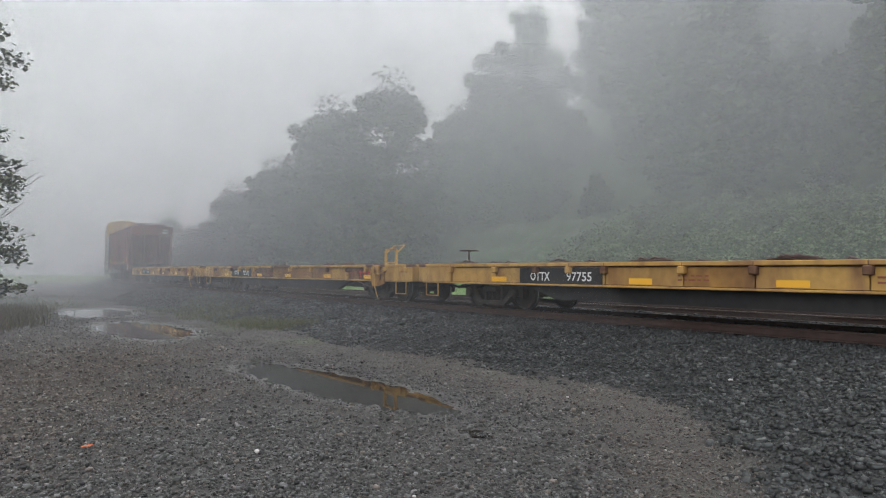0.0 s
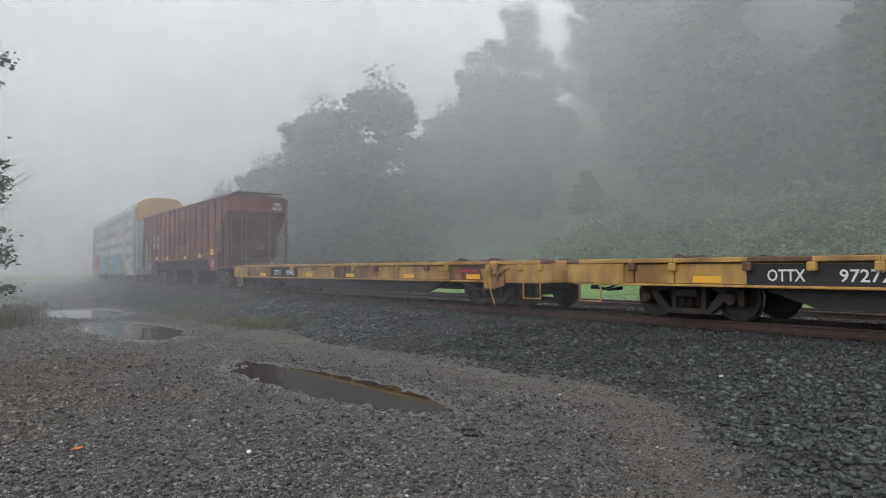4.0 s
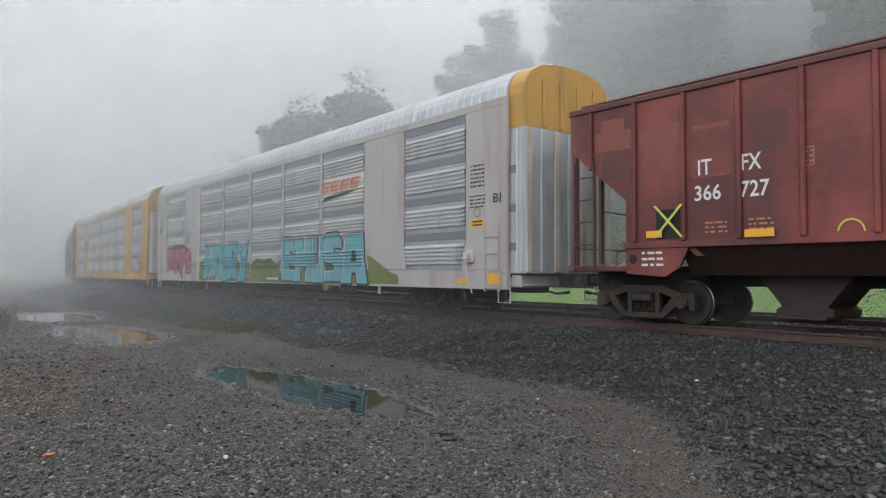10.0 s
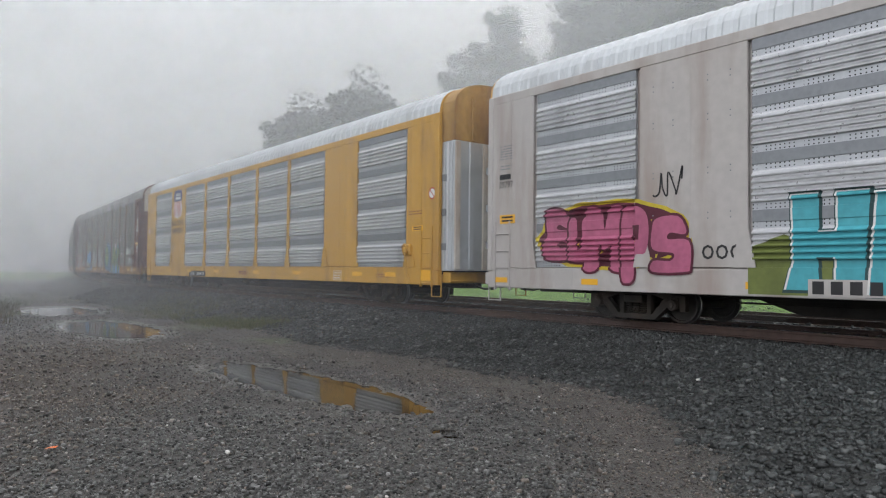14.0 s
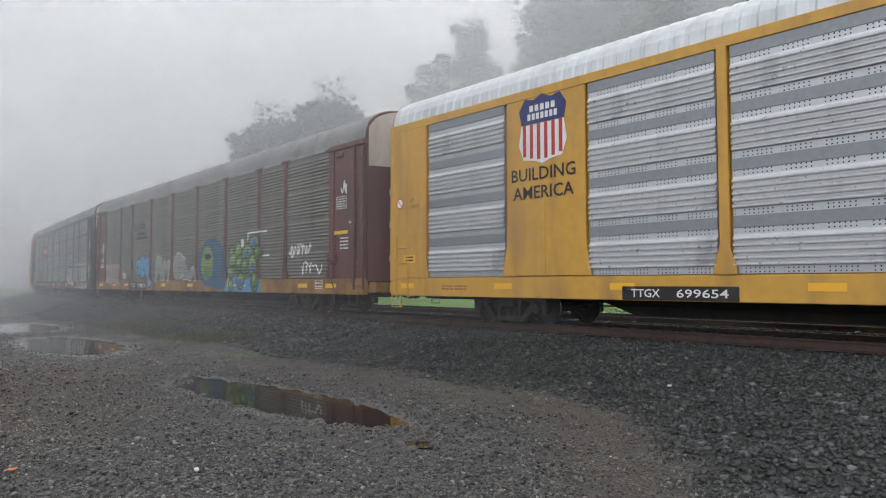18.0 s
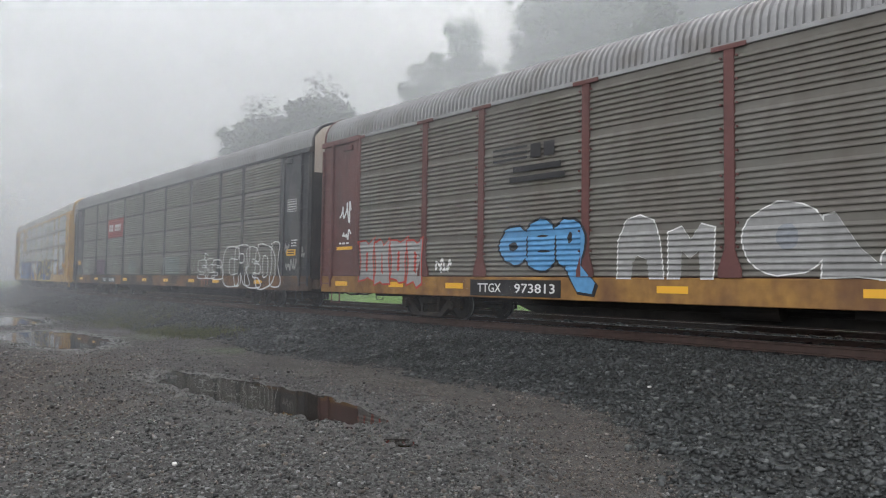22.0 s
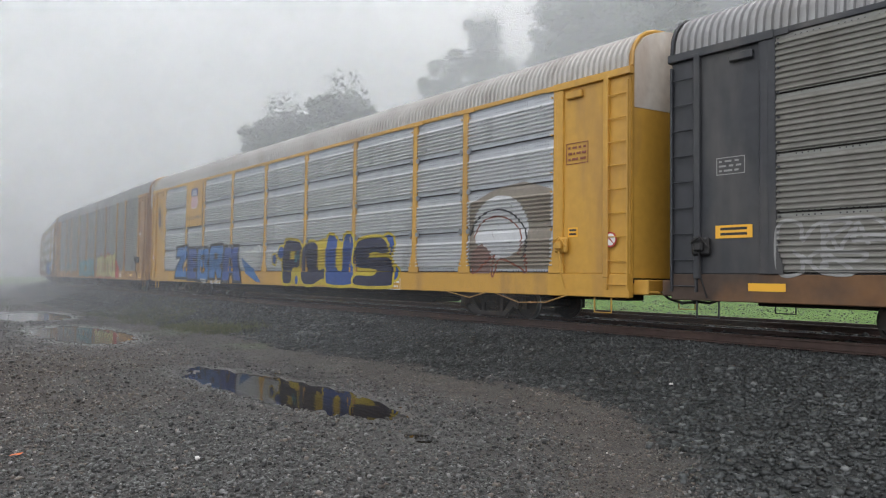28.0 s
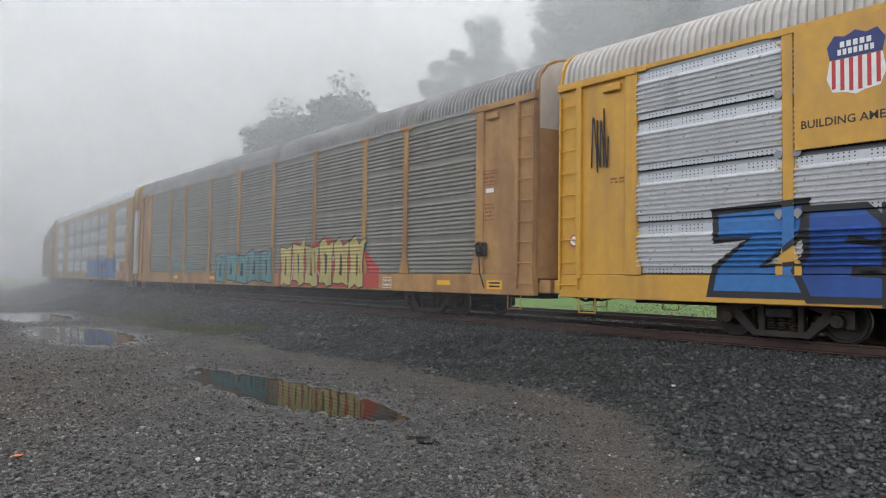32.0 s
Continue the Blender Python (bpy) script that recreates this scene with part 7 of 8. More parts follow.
    letters(c, "ITFX", L + 0.0, 3.95, 0.14, 0.36, M["ink_white"], 0, 0.01).matrix_basis = pose(L + 0.002, 0.95, 4.12, 0, 0, 90)
    letters(c, "366727", L + 0.0, 3.8, 0.14, 0.5, M["ink_white"], 0, 0.01).matrix_basis = pose(L + 0.002, 0.95, 3.92, 0, 0, 90)
    add_bogies(c, (-7.0, 7.0), 0.42)
    add_ends(c, L - 0.1, 0.86)


hopper_wagon()


# ---- flat wagons ----
def flat_wagon(u, number, seed, railing=False, stand=None, plate_at=None):
    c = thing("flat_wagon", f"rusty yellow flat wagon with an empty timber deck", "railway wagon", group="flat wagons of the train")
    ROLLING.append((c, u, 7.1))
    P = M["faded"]
    L, rng = 9.7, random.Random(seed)
    for sy in (-1, 1):
        part("side_web", Geo().box(-L + 0.3, L - 0.3, sy * (HALF - 0.1), sy * (HALF - 0.16), 0.68, 1.14, 0.008), M["rust"], c)
        part("top_flange", Geo().box(-L, L, sy * (HALF + 0.02), sy * (HALF - 0.16), 1.08, 1.165, 0.014), M["rust"], c)
        part("bottom_flange", Geo().box(-L + 0.2, L - 0.2, sy * HALF, sy * (HALF - 0.16), 0.645, 0.69, 0.01), P, c)
    x = -L + 0.35
    while x < L - 0.5:
        w = rng.uniform(0.9, 1.9)
        w = min(w, L - 0.3 - x)
        part("side_plate", Geo().box(x + 0.012, x + w - 0.012, -HALF + 0.05 - 0.01 * rng.random(), -HALF + 0.1, 0.7, 1.06, 0.006), rng.choice((P, P, M["yellow_old"], M["rust"], M["yellow_rusty"])), c)
        part("flange_length", Geo().box(x + 0.004, x + w - 0.004, -HALF - 0.026, -HALF + 0.12, 1.085, 1.17, 0.01), rng.choice((P, P, P, M["yellow_old"], M["rust"])), c)
        part("stake_pocket", Geo().box(x + w - 0.07, x + w + 0.07, -HALF - 0.075, -HALF + 0.1, 0.93, 1.082, 0.02), rng.choice((P, M["rust"])), c)
        x += w
    for sx in (-1, 1):
        part("end_beam", Geo().box(sx * (L - 0.25), sx * L, -HALF, HALF, 0.66, 1.16, 0.02), P, c)
        part("end_side_plate", Geo().box(sx * (L - 1.5), sx * (L - 0.02), -HALF - 0.01, -HALF + 0.1, 0.68, 1.08, 0.012), P, c)
        part("step", Geo().tube([(sx * (L - 0.9), -HALF + 0.02, 0.68), (sx * (L - 0.9), -HALF + 0.02, 0.3), (sx * (L - 0.35), -HALF + 0.02, 0.3), (sx * (L - 0.35), -HALF + 0.02, 0.68)], 0.018, 6), P, c)
        part("grab_iron", Geo().tube([(sx * (L + 0.02), -1.2, 0.95), (sx * (L + 0.12), -1.15, 0.95), (sx * (L + 0.12), -0.6, 0.95), (sx * (L + 0.02), -0.55, 0.95)], 0.014, 6), P, c)
    # deck planks lie crosswise
    plank = Geo().box(-0.118, 0.118, -HALF + 0.17, HALF - 0.17, 1.10, 1.175, 0.01).mesh("plank", M["tie"])
    for i in range(78):
        part("plank", plank, None, c, at=pose(-9.35 + i * 0.2428, 0, rng.uniform(-0.006, 0.006)))
    for i in range(24):
        x, y = rng.uniform(-9.0, 9.0), rng.choice((-1.25, -1.1, 0.4, 1.2))
        w = rng.uniform(0.12, 0.4)
        g = Geo().box(x - w, x + w, y - 0.06, y + 0.06, 1.175, 1.215, 0.012)
        g.tube([(x - w * 0.6, y, 1.2), (x - w * 0.2, y, 1.26), (x + w * 0.4, y, 1.23), (x + w * 0.9, y, 1.2)], 0.025, 6)
        part("tie_down", g, M["rail"], c)
    # belly
    part("centre_sill", Geo().plate([(-8.6, 1.0), (8.6, 1.0), (8.6, 0.62), (5.3, 0.6), (4.2, 0.42), (-4.2, 0.42), (-5.3, 0.6), (-8.6, 0.62)], -0.3, 0.3), M["under"], c)
    part("side_belly", Geo().plate([(-5.6, 0.66), (5.6, 0.66), (4.6, 0.33), (-4.6, 0.33)], -HALF + 0.25, -HALF + 0.4), M["black"], c)
    part("side_belly", Geo().plate([(-5.6, 0.66), (5.6, 0.66), (4.6, 0.33), (-4.6, 0.33)], HALF - 0.4, HALF - 0.25), M["under"], c)
    part("air_tank", Geo().tube([(0.4, -0.85, 0.55), (1.4, -0.85, 0.55)], 0.19, 14).box(-1.2, -0.7, -1.0, -0.6, 0.4, 0.7, 0.03), M["under"], c)
    # plates and marks
    px = plate_at
    flat_shape("reporting_plate", bar(2.5, 0.38), M["black"], c, px, 0.86, -HALF + 0.034, "black plate with white reporting marks")
    letters(c, "OTTX", px - 0.58, 0.86, 0.2, 0.62, M["ink_white"], -HALF + 0.03, 0.012)
    if number:
        letters(c, number, px + 0.6, 0.86, 0.2, 0.72, M["ink_white"], -HALF + 0.03, 0.012)
    for q in (px + 2.2, px + 5.2, px + 8.6, px - 2.0, px + 11.5, px + 14.0):
        if abs(q) < L - 0.4:
            flat_shape("reflector", bar(0.55, 0.12), M["reflect"], c, q, 0.78, -HALF + 0.034, "yellow reflector tape")
    for q, s in ((px + 3.4, 1), (px + 6.8, 2), (px + 10.4, 3)):
        if abs(q) < L - 0.6:
            small_print(c, q, 0.86, 0.7, 0.16, M["ink_brown"], -HALF + 0.034, 2, seed + s)
    q = px + 12.2
    boxed(c, q, 0.86, 0.42, 0.3, M["ink_white"], -HALF + 0.033, seed, 3)
    g = Geo()
    for x in (-0.3, -0.04, 0.24):
        g.plate([(x + p, w + 0.07) for p, w in bar(0.22, 0.06)], -0.001, 0.001)
        g.plate([(x + p, w) for p, w in bar(0.06, 0.2)], -0.001, 0.001)
    part("emblem", g, M["ink_red"], c, at=pose(q - 0.9, -HALF + 0.034, 0.86))
    handbrake(c, P, L - 1.9, 0.95, -HALF - 0.01)
    # loose brake linkage hangs from the side
    g = Geo().tube([(L - 3.4, -HALF + 0.05, 0.66), (L - 2.7, -HALF - 0.02, 0.52), (L - 2.2, -HALF - 0.03, 0.46), (L - 1.7, -HALF - 0.02, 0.62)], 0.018, 6)
    g.tube([(L - 1.75, -HALF - 0.04, 0.66), (L - 1.6, -HALF - 0.1, 0.86), (L - 1.25, -HALF - 0.1, 0.98)], 0.016, 6)
    part("brake_linkage", g, M["rail"], c)
    part("brake_bracket", Geo().plate([(L - 2.35, 0.98), (L - 1.5, 0.98), (L - 1.5, 0.58), (L - 1.85, 0.5), (L - 2.2, 0.5)], -HALF - 0.05, -HALF - 0.015), M["yellow_rusty"], c)
    if railing:
        g = Geo()
        for x in (8.15, 8.75):
            g.box(x - 0.035, x + 0.035, -HALF + 0.02, -HALF + 0.09, 1.1, 1.62, 0.01)
        g.tube([(8.15, -HALF + 0.05, 1.62), (8.75, -HALF + 0.05, 1.62)], 0.025, 6).tube([(8.15, -HALF + 0.05, 1.22), (8.75, -HALF + 0.05, 1.22)], 0.016, 6)
        g.tube([(8.15, -HALF + 0.05, 1.5), (8.15, -HALF + 0.35, 1.75), (8.75, -HALF + 0.35, 1.75), (8.75, -HALF + 0.05, 1.5)], 0.02, 6)
        part("end_railing", g, P, c)
    if stand is not None:
        g = Geo().tube([(stand, -0.9, 1.15), (stand, -0.9, 1.52)], 0.025, 6)
        g.tube([(stand + 0.24 * math.cos(a), -0.9 + 0.24 * math.sin(a), 1.54) for a in np.linspace(0, 2 * math.pi, 17)], 0.02, 6)
        for i in range(4):
            a = i * math.pi / 2
            g.tube([(stand, -0.9, 1.54), (stand + 0.24 * math.cos(a), -0.9 + 0.24 * math.sin(a), 1.54)], 0.014, 5)
        part("brake_stand", g, M["rail"], c, "rusty handwheel on a short stand")
    add_bogies(c, (-7.1, 7.1), 0.42)
    add_ends(c, L - 0.25, 0.86)
    return c


flat_wagon(-37.85, "97842", 11, stand=-8.6, plate_at=-37.85 + 33.3)
flat_wagon(-57.7, "97272", 12, railing=True, plate_at=-57.7 + 53.3)
flat_wagon(-77.4, "97755", 13, stand=-8.3, plate_at=-77.4 + 73.1)
flat_wagon(-97.1, "", 14, plate_at=-5.0)

# ---- trees ----
def leaf_material(name, c0, c1):
    m = bpy.data.materials.new(name)
    m.use_nodes = True
    nt = m.node_tree
    b = nt.nodes["Principled BSDF"]
    g = nt.nodes.new("ShaderNodeNewGeometry")
    x = nt.nodes.new("ShaderNodeMix")
    x.data_type = "RGBA"
    x.inputs[6].default_value, x.inputs[7].default_value = (*c0, 1), (*c1, 1)
    nt.links.new(g.outputs["Random Per Island"], x.inputs[0])
    nt.links.new(x.outputs[2], b.inputs["Base Color"])
    b.inputs["Roughness"].default_value = 0.6
    return m


LEAF = leaf_material("summer_leaves", (0.014, 0.028, 0.011), (0.045, 0.072, 0.025))
LEAF_NEAR = leaf_material("near_leaves", (0.022, 0.036, 0.013), (0.085, 0.10, 0.03))
LEAF_WEED = leaf_material("weed_leaves", (0.08, 0.12, 0.05), (0.15, 0.20, 0.09))
BARK = mat("bark", (0.06, 0.048, 0.038), 0.9, grain=0.4, grain_size=9, bump=0.5)


def leaves(places, size, rng, mat_, name="crown"):
    """Many small bent leaf sprays at the given places, each its own island."""
    n = len(places)
    p = np.asarray(places)
    t = rng.rand(n) * 6.283
    tilt = rng.uniform(-1.1, 1.1, n)
    k = size * rng.uniform(0.6, 1.4, n)
    ux, uy, uz = np.cos(t), np.sin(t), np.zeros(n)
    vx, vy, vz = -np.sin(t) * np.cos(tilt), np.cos(t) * np.cos(tilt), np.sin(tilt)
    corners = ((-0.5, 0.0, 0.0), (0.0, -0.42, 0.1), (0.5, -0.1, -0.12), (0.12, 0.5, 0.06), (-0.3, 0.35, 0.1))
    vs = np.empty((n, 5, 3))
    nx, ny, nz = uy * vz - uz * vy, uz * vx - ux * vz, ux * vy - uy * vx
    for i, (a, b, c) in enumerate(corners):
        jit = rng.uniform(0.75, 1.25, n)
        vs[:, i, 0] = p[:, 0] + k * jit * (a * ux + b * vx + c * nx)
        vs[:, i, 1] = p[:, 1] + k * jit * (a * uy + b * vy + c * ny)
        vs[:, i, 2] = p[:, 2] + k * jit * (a * uz + b * vz + c * nz)
    i = np.arange(n) * 5
    fs = np.concatenate([np.stack([i, i + 1, i + 2], 1), np.stack([i, i + 2, i + 3], 1), np.stack([i, i + 3, i + 4], 1)])
    me = bpy.data.meshes.new(name)
    me.from_pydata(vs.reshape(-1, 3).tolist(), [], fs.tolist())
    me.materials.append(mat_)
    return me


def tree(name, label, high, wide, seed, count=2600, size=0.55, bare=0.25, lean=0.0):
    """A tapered trunk, forking limbs and a crown of leaf sprays gathered in uneven clumps."""
    rng = np.random.RandomState(seed)
    top = thing(name, label, "tree", group="hillside trees")
    g = Geo()
    trunk = [(lean * high * q * q + 0.25 * math.sin(q * 4 + seed), 0.25 * math.cos(q * 3 + seed), high * 0.86 * q) for q in np.linspace(-0.03, 1, 9)]
    g.tube(trunk, [high * 0.02 * (1.05 - 0.93 * q) for q in np.linspace(0, 1, 9)], 7)
    clumps = []
    for i in range(44):
        q = bare + (0.98 - bare) * (i + 0.5) / 44
        a = rng.rand() * 6.28 + i * 2.4
        body = math.sin(math.pi * min(1, (q - bare) / (1 - bare) * 0.78 + 0.24)) ** 0.8
        reach = wide * 0.5 * body * rng.uniform(0.55, 1.1)
        j = min(8, int(q * 8))
        p0 = Vector(trunk[j])
        p2 = p0 + Vector((math.cos(a) * reach, math.sin(a) * reach, high * rng.uniform(0.02, 0.13)))
        p1 = (p0 + p2) / 2 + Vector((0, 0, -0.03 * high * rng.rand()))
        g.tube([p0, p1, p2], [high * 0.007, high * 0.0045, high * 0.0015], 5)
        clumps.append((p2, wide * rng.uniform(0.06, 0.17)))
        clumps.append((p2 + Vector((math.cos(a * 3), math.sin(a * 3), 0.5)) * wide * 0.1, wide * rng.uniform(0.03, 0.08)))
        clumps.append(((p1 + p2) / 2 + Vector((0, 0, 0.2)), wide * rng.uniform(0.11, 0.19)))
    clumps.append((Vector(trunk[-1]) + Vector((0, 0, high * 0.04)), wide * 0.16))
    part("trunk", g, BARK, top)
    each = count // len(clumps)
    pts = []
    for c, r in clumps:
        d = rng.normal(size=(each, 3))
        d /= np.linalg.norm(d, axis=1)[:, None]
        pts.append(np.array(c) + d * (r * rng.uniform(0.25, 1.0, (each, 1)) ** 0.6) * [1, 1, 0.9])
    part("crown", leaves(np.concatenate(pts), size, rng, LEAF), None, top)
    return top


def ground_at(x, y):
    return float(height([x], [y])[0])


def plant_hillside():
    fog_label = "tall leafy broadleaf tree half hidden in fog"
    kinds = [tree("tree", fog_label, h, w, i + 3, c, z, b, l) for i, (h, w, c, z, b, l) in enumerate((
        (17, 12, 17000, 0.42, 0.06, 0.0), (25, 14, 20000, 0.46, 0.08, 0.03), (19, 13, 18000, 0.44, 0.05, -0.02), (24, 16, 20000, 0.5, 0.1, 0.0),
        (17, 12, 5000, 0.72, 0.06, 0.0), (24, 13, 5500, 0.78, 0.12, 0.02), (19, 13, 5500, 0.74, 0.05, -0.02), (24, 16, 6000, 0.9, 0.1, 0.0)))]
    used = set()
    rng = random.Random(4)

    def plant(k, x, y, size=1.0, turn=None):
        m = pose(x, y, ground_at(x, y) - 0.2, 0, 0, turn if turn is not None else rng.uniform(0, 360)) @ Matrix.Scale(size, 4)
        if k in used:
            return copy_thing(kinds[k], m)
        used.add(k)
        kinds[k].matrix_basis = m
        return kinds[k]

    # trees whose outline stands against the sky
    for k, x, y, size in ((2, -5.0, 65.0, 1.05), (2, -10.8, 67.0, 0.94), (0, -7.6, 62.0, 0.8), (0, -3.4, 62.0, 0.7), (1, 10.2, 82.0, 0.95), (0, 3.6, 80.0, 0.82), (2, 6.6, 84.0, 0.84), (0, 13.0, 86.0, 0.8), (0, 1.5, 74.0, 0.85), (3, 23.5, 82.0, 0.95), (3, 30.0, 78.0, 1.0), (0, 15.8, 84.0, 0.5),
                          (0, -14.0, 69.0, 0.84), (2, -17.6, 72.0, 0.7), (0, -20.6, 76.0, 0.74), (2, -24.4, 80.0, 0.62), (0, -28.6, 84.0, 0.62), (0, -12.2, 64.0, 0.6), (2, -16.4, 68.0, 0.52), (0, -33.5, 92.0, 0.6), (2, -39.0, 98.0, 0.5), (0, -45.0, 106.0, 0.5)):
        plant(k, x, y, size)
    # the wood goes on beyond the bend
    for i in range(16):
        x, y, _ = line(62 + 5.5 * i, 10 + 5 * rng.random())
        plant(rng.choice((4, 6)), x, y, rng.uniform(0.6, 0.9))
    plant(0, 2.2, 76.0, 1.05)
    for i in range(95):
        s = -34 + 150 * rng.random() ** 1.25
        off = 37 + 40 * rng.random() ** 1.2
        x, y, _ = line(s, off)
        ahead = math.atan2(x, y)
        if ahead < 0.24 and math.hypot(x, y) > 58:
            continue
        plant(rng.choice((4, 5, 6, 6, 7)), x, y, rng.uniform(0.75, 1.1))
    for i in range(14):
        x, y, _ = line(22 + 7 * i, 34 + 4 * rng.random())
        plant(rng.choice((4, 6)), x, y, rng.uniform(0.4, 0.6))


plant_hillside()


def weed_bank():
    """The overgrown bank behind the lawn: thousands of broad weed leaves."""
    rng = np.random.RandomState(12)
    n = 64000
    s, off = -22 + 58 * rng.rand(n), 19.5 + 16.5 * rng.rand(n) ** 1.2
    pos = np.array([line(a, b)[:2] for a, b in zip(s, off)])
    z = height(pos[:, 0], pos[:, 1])
    tall = 0.55 + 0.45 * waves(pos[:, 0], pos[:, 1], 3.2, 40) + 0.25 * waves(pos[:, 0], pos[:, 1], 1.2, 41)
    z = z + np.clip(tall, 0.1, 2) * rng.uniform(0.3, 1.15, n)
    ob = new("weeds", leaves(np.column_stack([pos, z]), 0.17, rng, LEAF_WEED, "weeds"))
    tagged(ob, "pale green tangle of tall weeds covering the bank", "weeds", kind="stuff")


weed_bank()


# ---- the tree and scrub beside the lot ----
def lot_tree():
    rng = np.random.RandomState(77)
    top = thing("roadside_tree", "leafy roadside tree with drooping dark green branches", "tree")
    bx, by = -15.55, 20.6
    bz = ground_at(bx, by)
    g = Geo()
    trunk = [(bx + 0.1 * math.sin(i), by, bz - 0.1 + i * 1.15) for i in range(9)]
    g.tube(trunk, [0.17 * (1 - 0.1 * i) for i in range(9)], 9)
    pts = []
    for i in range(44):
        z0 = bz + 0.7 + 8.2 * (i + 0.5) / 44
        a = rng.uniform(-2.2, 1.6) if i % 3 else rng.uniform(-0.5, 0.5)
        reach = rng.uniform(1.6, 2.75) * (1.0 if z0 < 6 else 0.85 + 0.1 * math.sin(i))
        p0 = Vector((bx, by, z0))
        p2 = p0 + Vector((math.cos(a) * reach, math.sin(a) * reach, rng.uniform(-0.5, 0.7)))
        p1 = (p0 + p2) / 2 + Vector((0, 0, 0.22))
        g.tube([p0, p1, p2], [0.035, 0.022, 0.007], 5)
        for q in np.linspace(0.35, 1.05, 9):
            c = p0.lerp(p1, q * 2) if q < 0.5 else p1.lerp(p2, q * 2 - 1)
            n = int(rng.uniform(16, 44))
            pts.append(np.array(c) + rng.normal(size=(n, 3)) * [0.17, 0.2, 0.15])
    part("trunk", g, BARK, top)
    part("crown", leaves(np.concatenate(pts), 0.13, rng, LEAF_NEAR), None, top)
    twigs = Geo()
    for z, dx, dz in ((3.6, 3.7, 0.9), (3.9, 3.3, 1.1), (4.2, 3.5, 0.3), (2.9, 3.1, 0.8)):
        p = [(bx + 1.4 + (dx - 1.4) * q, by - 0.3 * q, bz + z + dz * q + 0.12 * math.sin(q * 7)) for q in np.linspace(0, 1, 7)]
        twigs.tube(p, [0.018 * (1.05 - q) for q in np.linspace(0, 1, 7)], 5)
        for q in (3, 4, 5):
            a = Vector(p[q])
            twigs.tube([a, a + Vector((0.25, 0.05, 0.2)), a + Vector((0.5, 0.0, 0.26))], [0.008, 0.006, 0.002], 4)
    part("bare_twigs", twigs, BARK, top)


lot_tree()


def blades(name, label, category, places, tall, c0, c1, seed):
    """Thin upright grass blades, three triangles each."""
    rng = np.random.RandomState(seed)
    p = np.asarray(places)
    n = len(p)
    t = rng.rand(n) * 6.283
    h = tall * rng.uniform(0.5, 1.3, n)
    w = 0.006 + 0.004 * rng.rand(n)
    lx, ly = rng.normal(size=n) * 0.35 * h, rng.normal(size=n) * 0.35 * h
    z = height(p[:, 0], p[:, 1]) - 0.01
    vs = np.empty((n, 5, 3))
    for i, (a, q) in enumerate(((-1, 0.0), (1, 0.0), (0.8, 0.55), (-0.8, 0.55), (0, 1.0))):
        vs[:, i, 0] = p[:, 0] + a * w * np.cos(t) + lx * q * q
        vs[:, i, 1] = p[:, 1] + a * w * np.sin(t) + ly * q * q
        vs[:, i, 2] = z + h * q
    i = np.arange(n) * 5
    fs = np.concatenate([np.stack([i, i + 1, i + 2, i + 3], 1)]).tolist() + np.stack([i + 3, i + 2, i + 4], 1).tolist()
    me = bpy.data.meshes.new(name)
    me.from_pydata(vs.reshape(-1, 3).tolist(), [], fs)
    me.materials.append(leaf_material(name + "_blades", c0, c1))
    return tagged(new(name, me), label, category, kind="stuff")


def scatter(n, spots, seed):
    rng = np.random.RandomState(seed)
    k = rng.randint(0, len(spots), n)
    s = np.array(spots)[k]
    return s[:, :2] + rng.normal(size=(n, 2)) * s[:, 2:4]


def dry_spots(p):
    return p[pool_depth(p[:, 0], p[:, 1]) < -0.05]


blades("grass_tufts", "short yellow-green grass tufts in the gravel verge", "grass", scatter(5200, ((-4.6, 20.3, 0.5, 0.35), (-5.4, 21.2, 0.5, 0.4), (-8.3, 26.0, 0.7, 0.9), (-9.6, 28.0, 0.8, 1.0), (-6.6, 22.6, 0.4, 0.5), (-11.5, 31.0, 1.0, 1.6)), 3), 0.16, (0.05, 0.062, 0.026), (0.12, 0.12, 0.055), 4)
blades("dry_scrub", "tangle of dry brown stalks and weeds under the tree", "scrub", dry_spots(scatter(5200, ((-13.6, 20.5, 0.6, 1.0), (-15.2, 23.0, 0.7, 1.2), (-17.5, 27.0, 1.2, 1.6), (-13.2, 18.8, 0.5, 0.6)), 5)), 0.42, (0.03, 0.028, 0.016), (0.11, 0.095, 0.05), 6)
blades("verge_grass", "rough green verge at the edge of the lot", "grass", dry_spots(scatter(7000, ((-16.5, 24.0, 1.2, 2.0), (-21.5, 33.0, 2.0, 3.0), (-28.0, 42.0, 3.0, 5.0)), 7)), 0.14, (0.035, 0.055, 0.02), (0.09, 0.11, 0.045), 8)


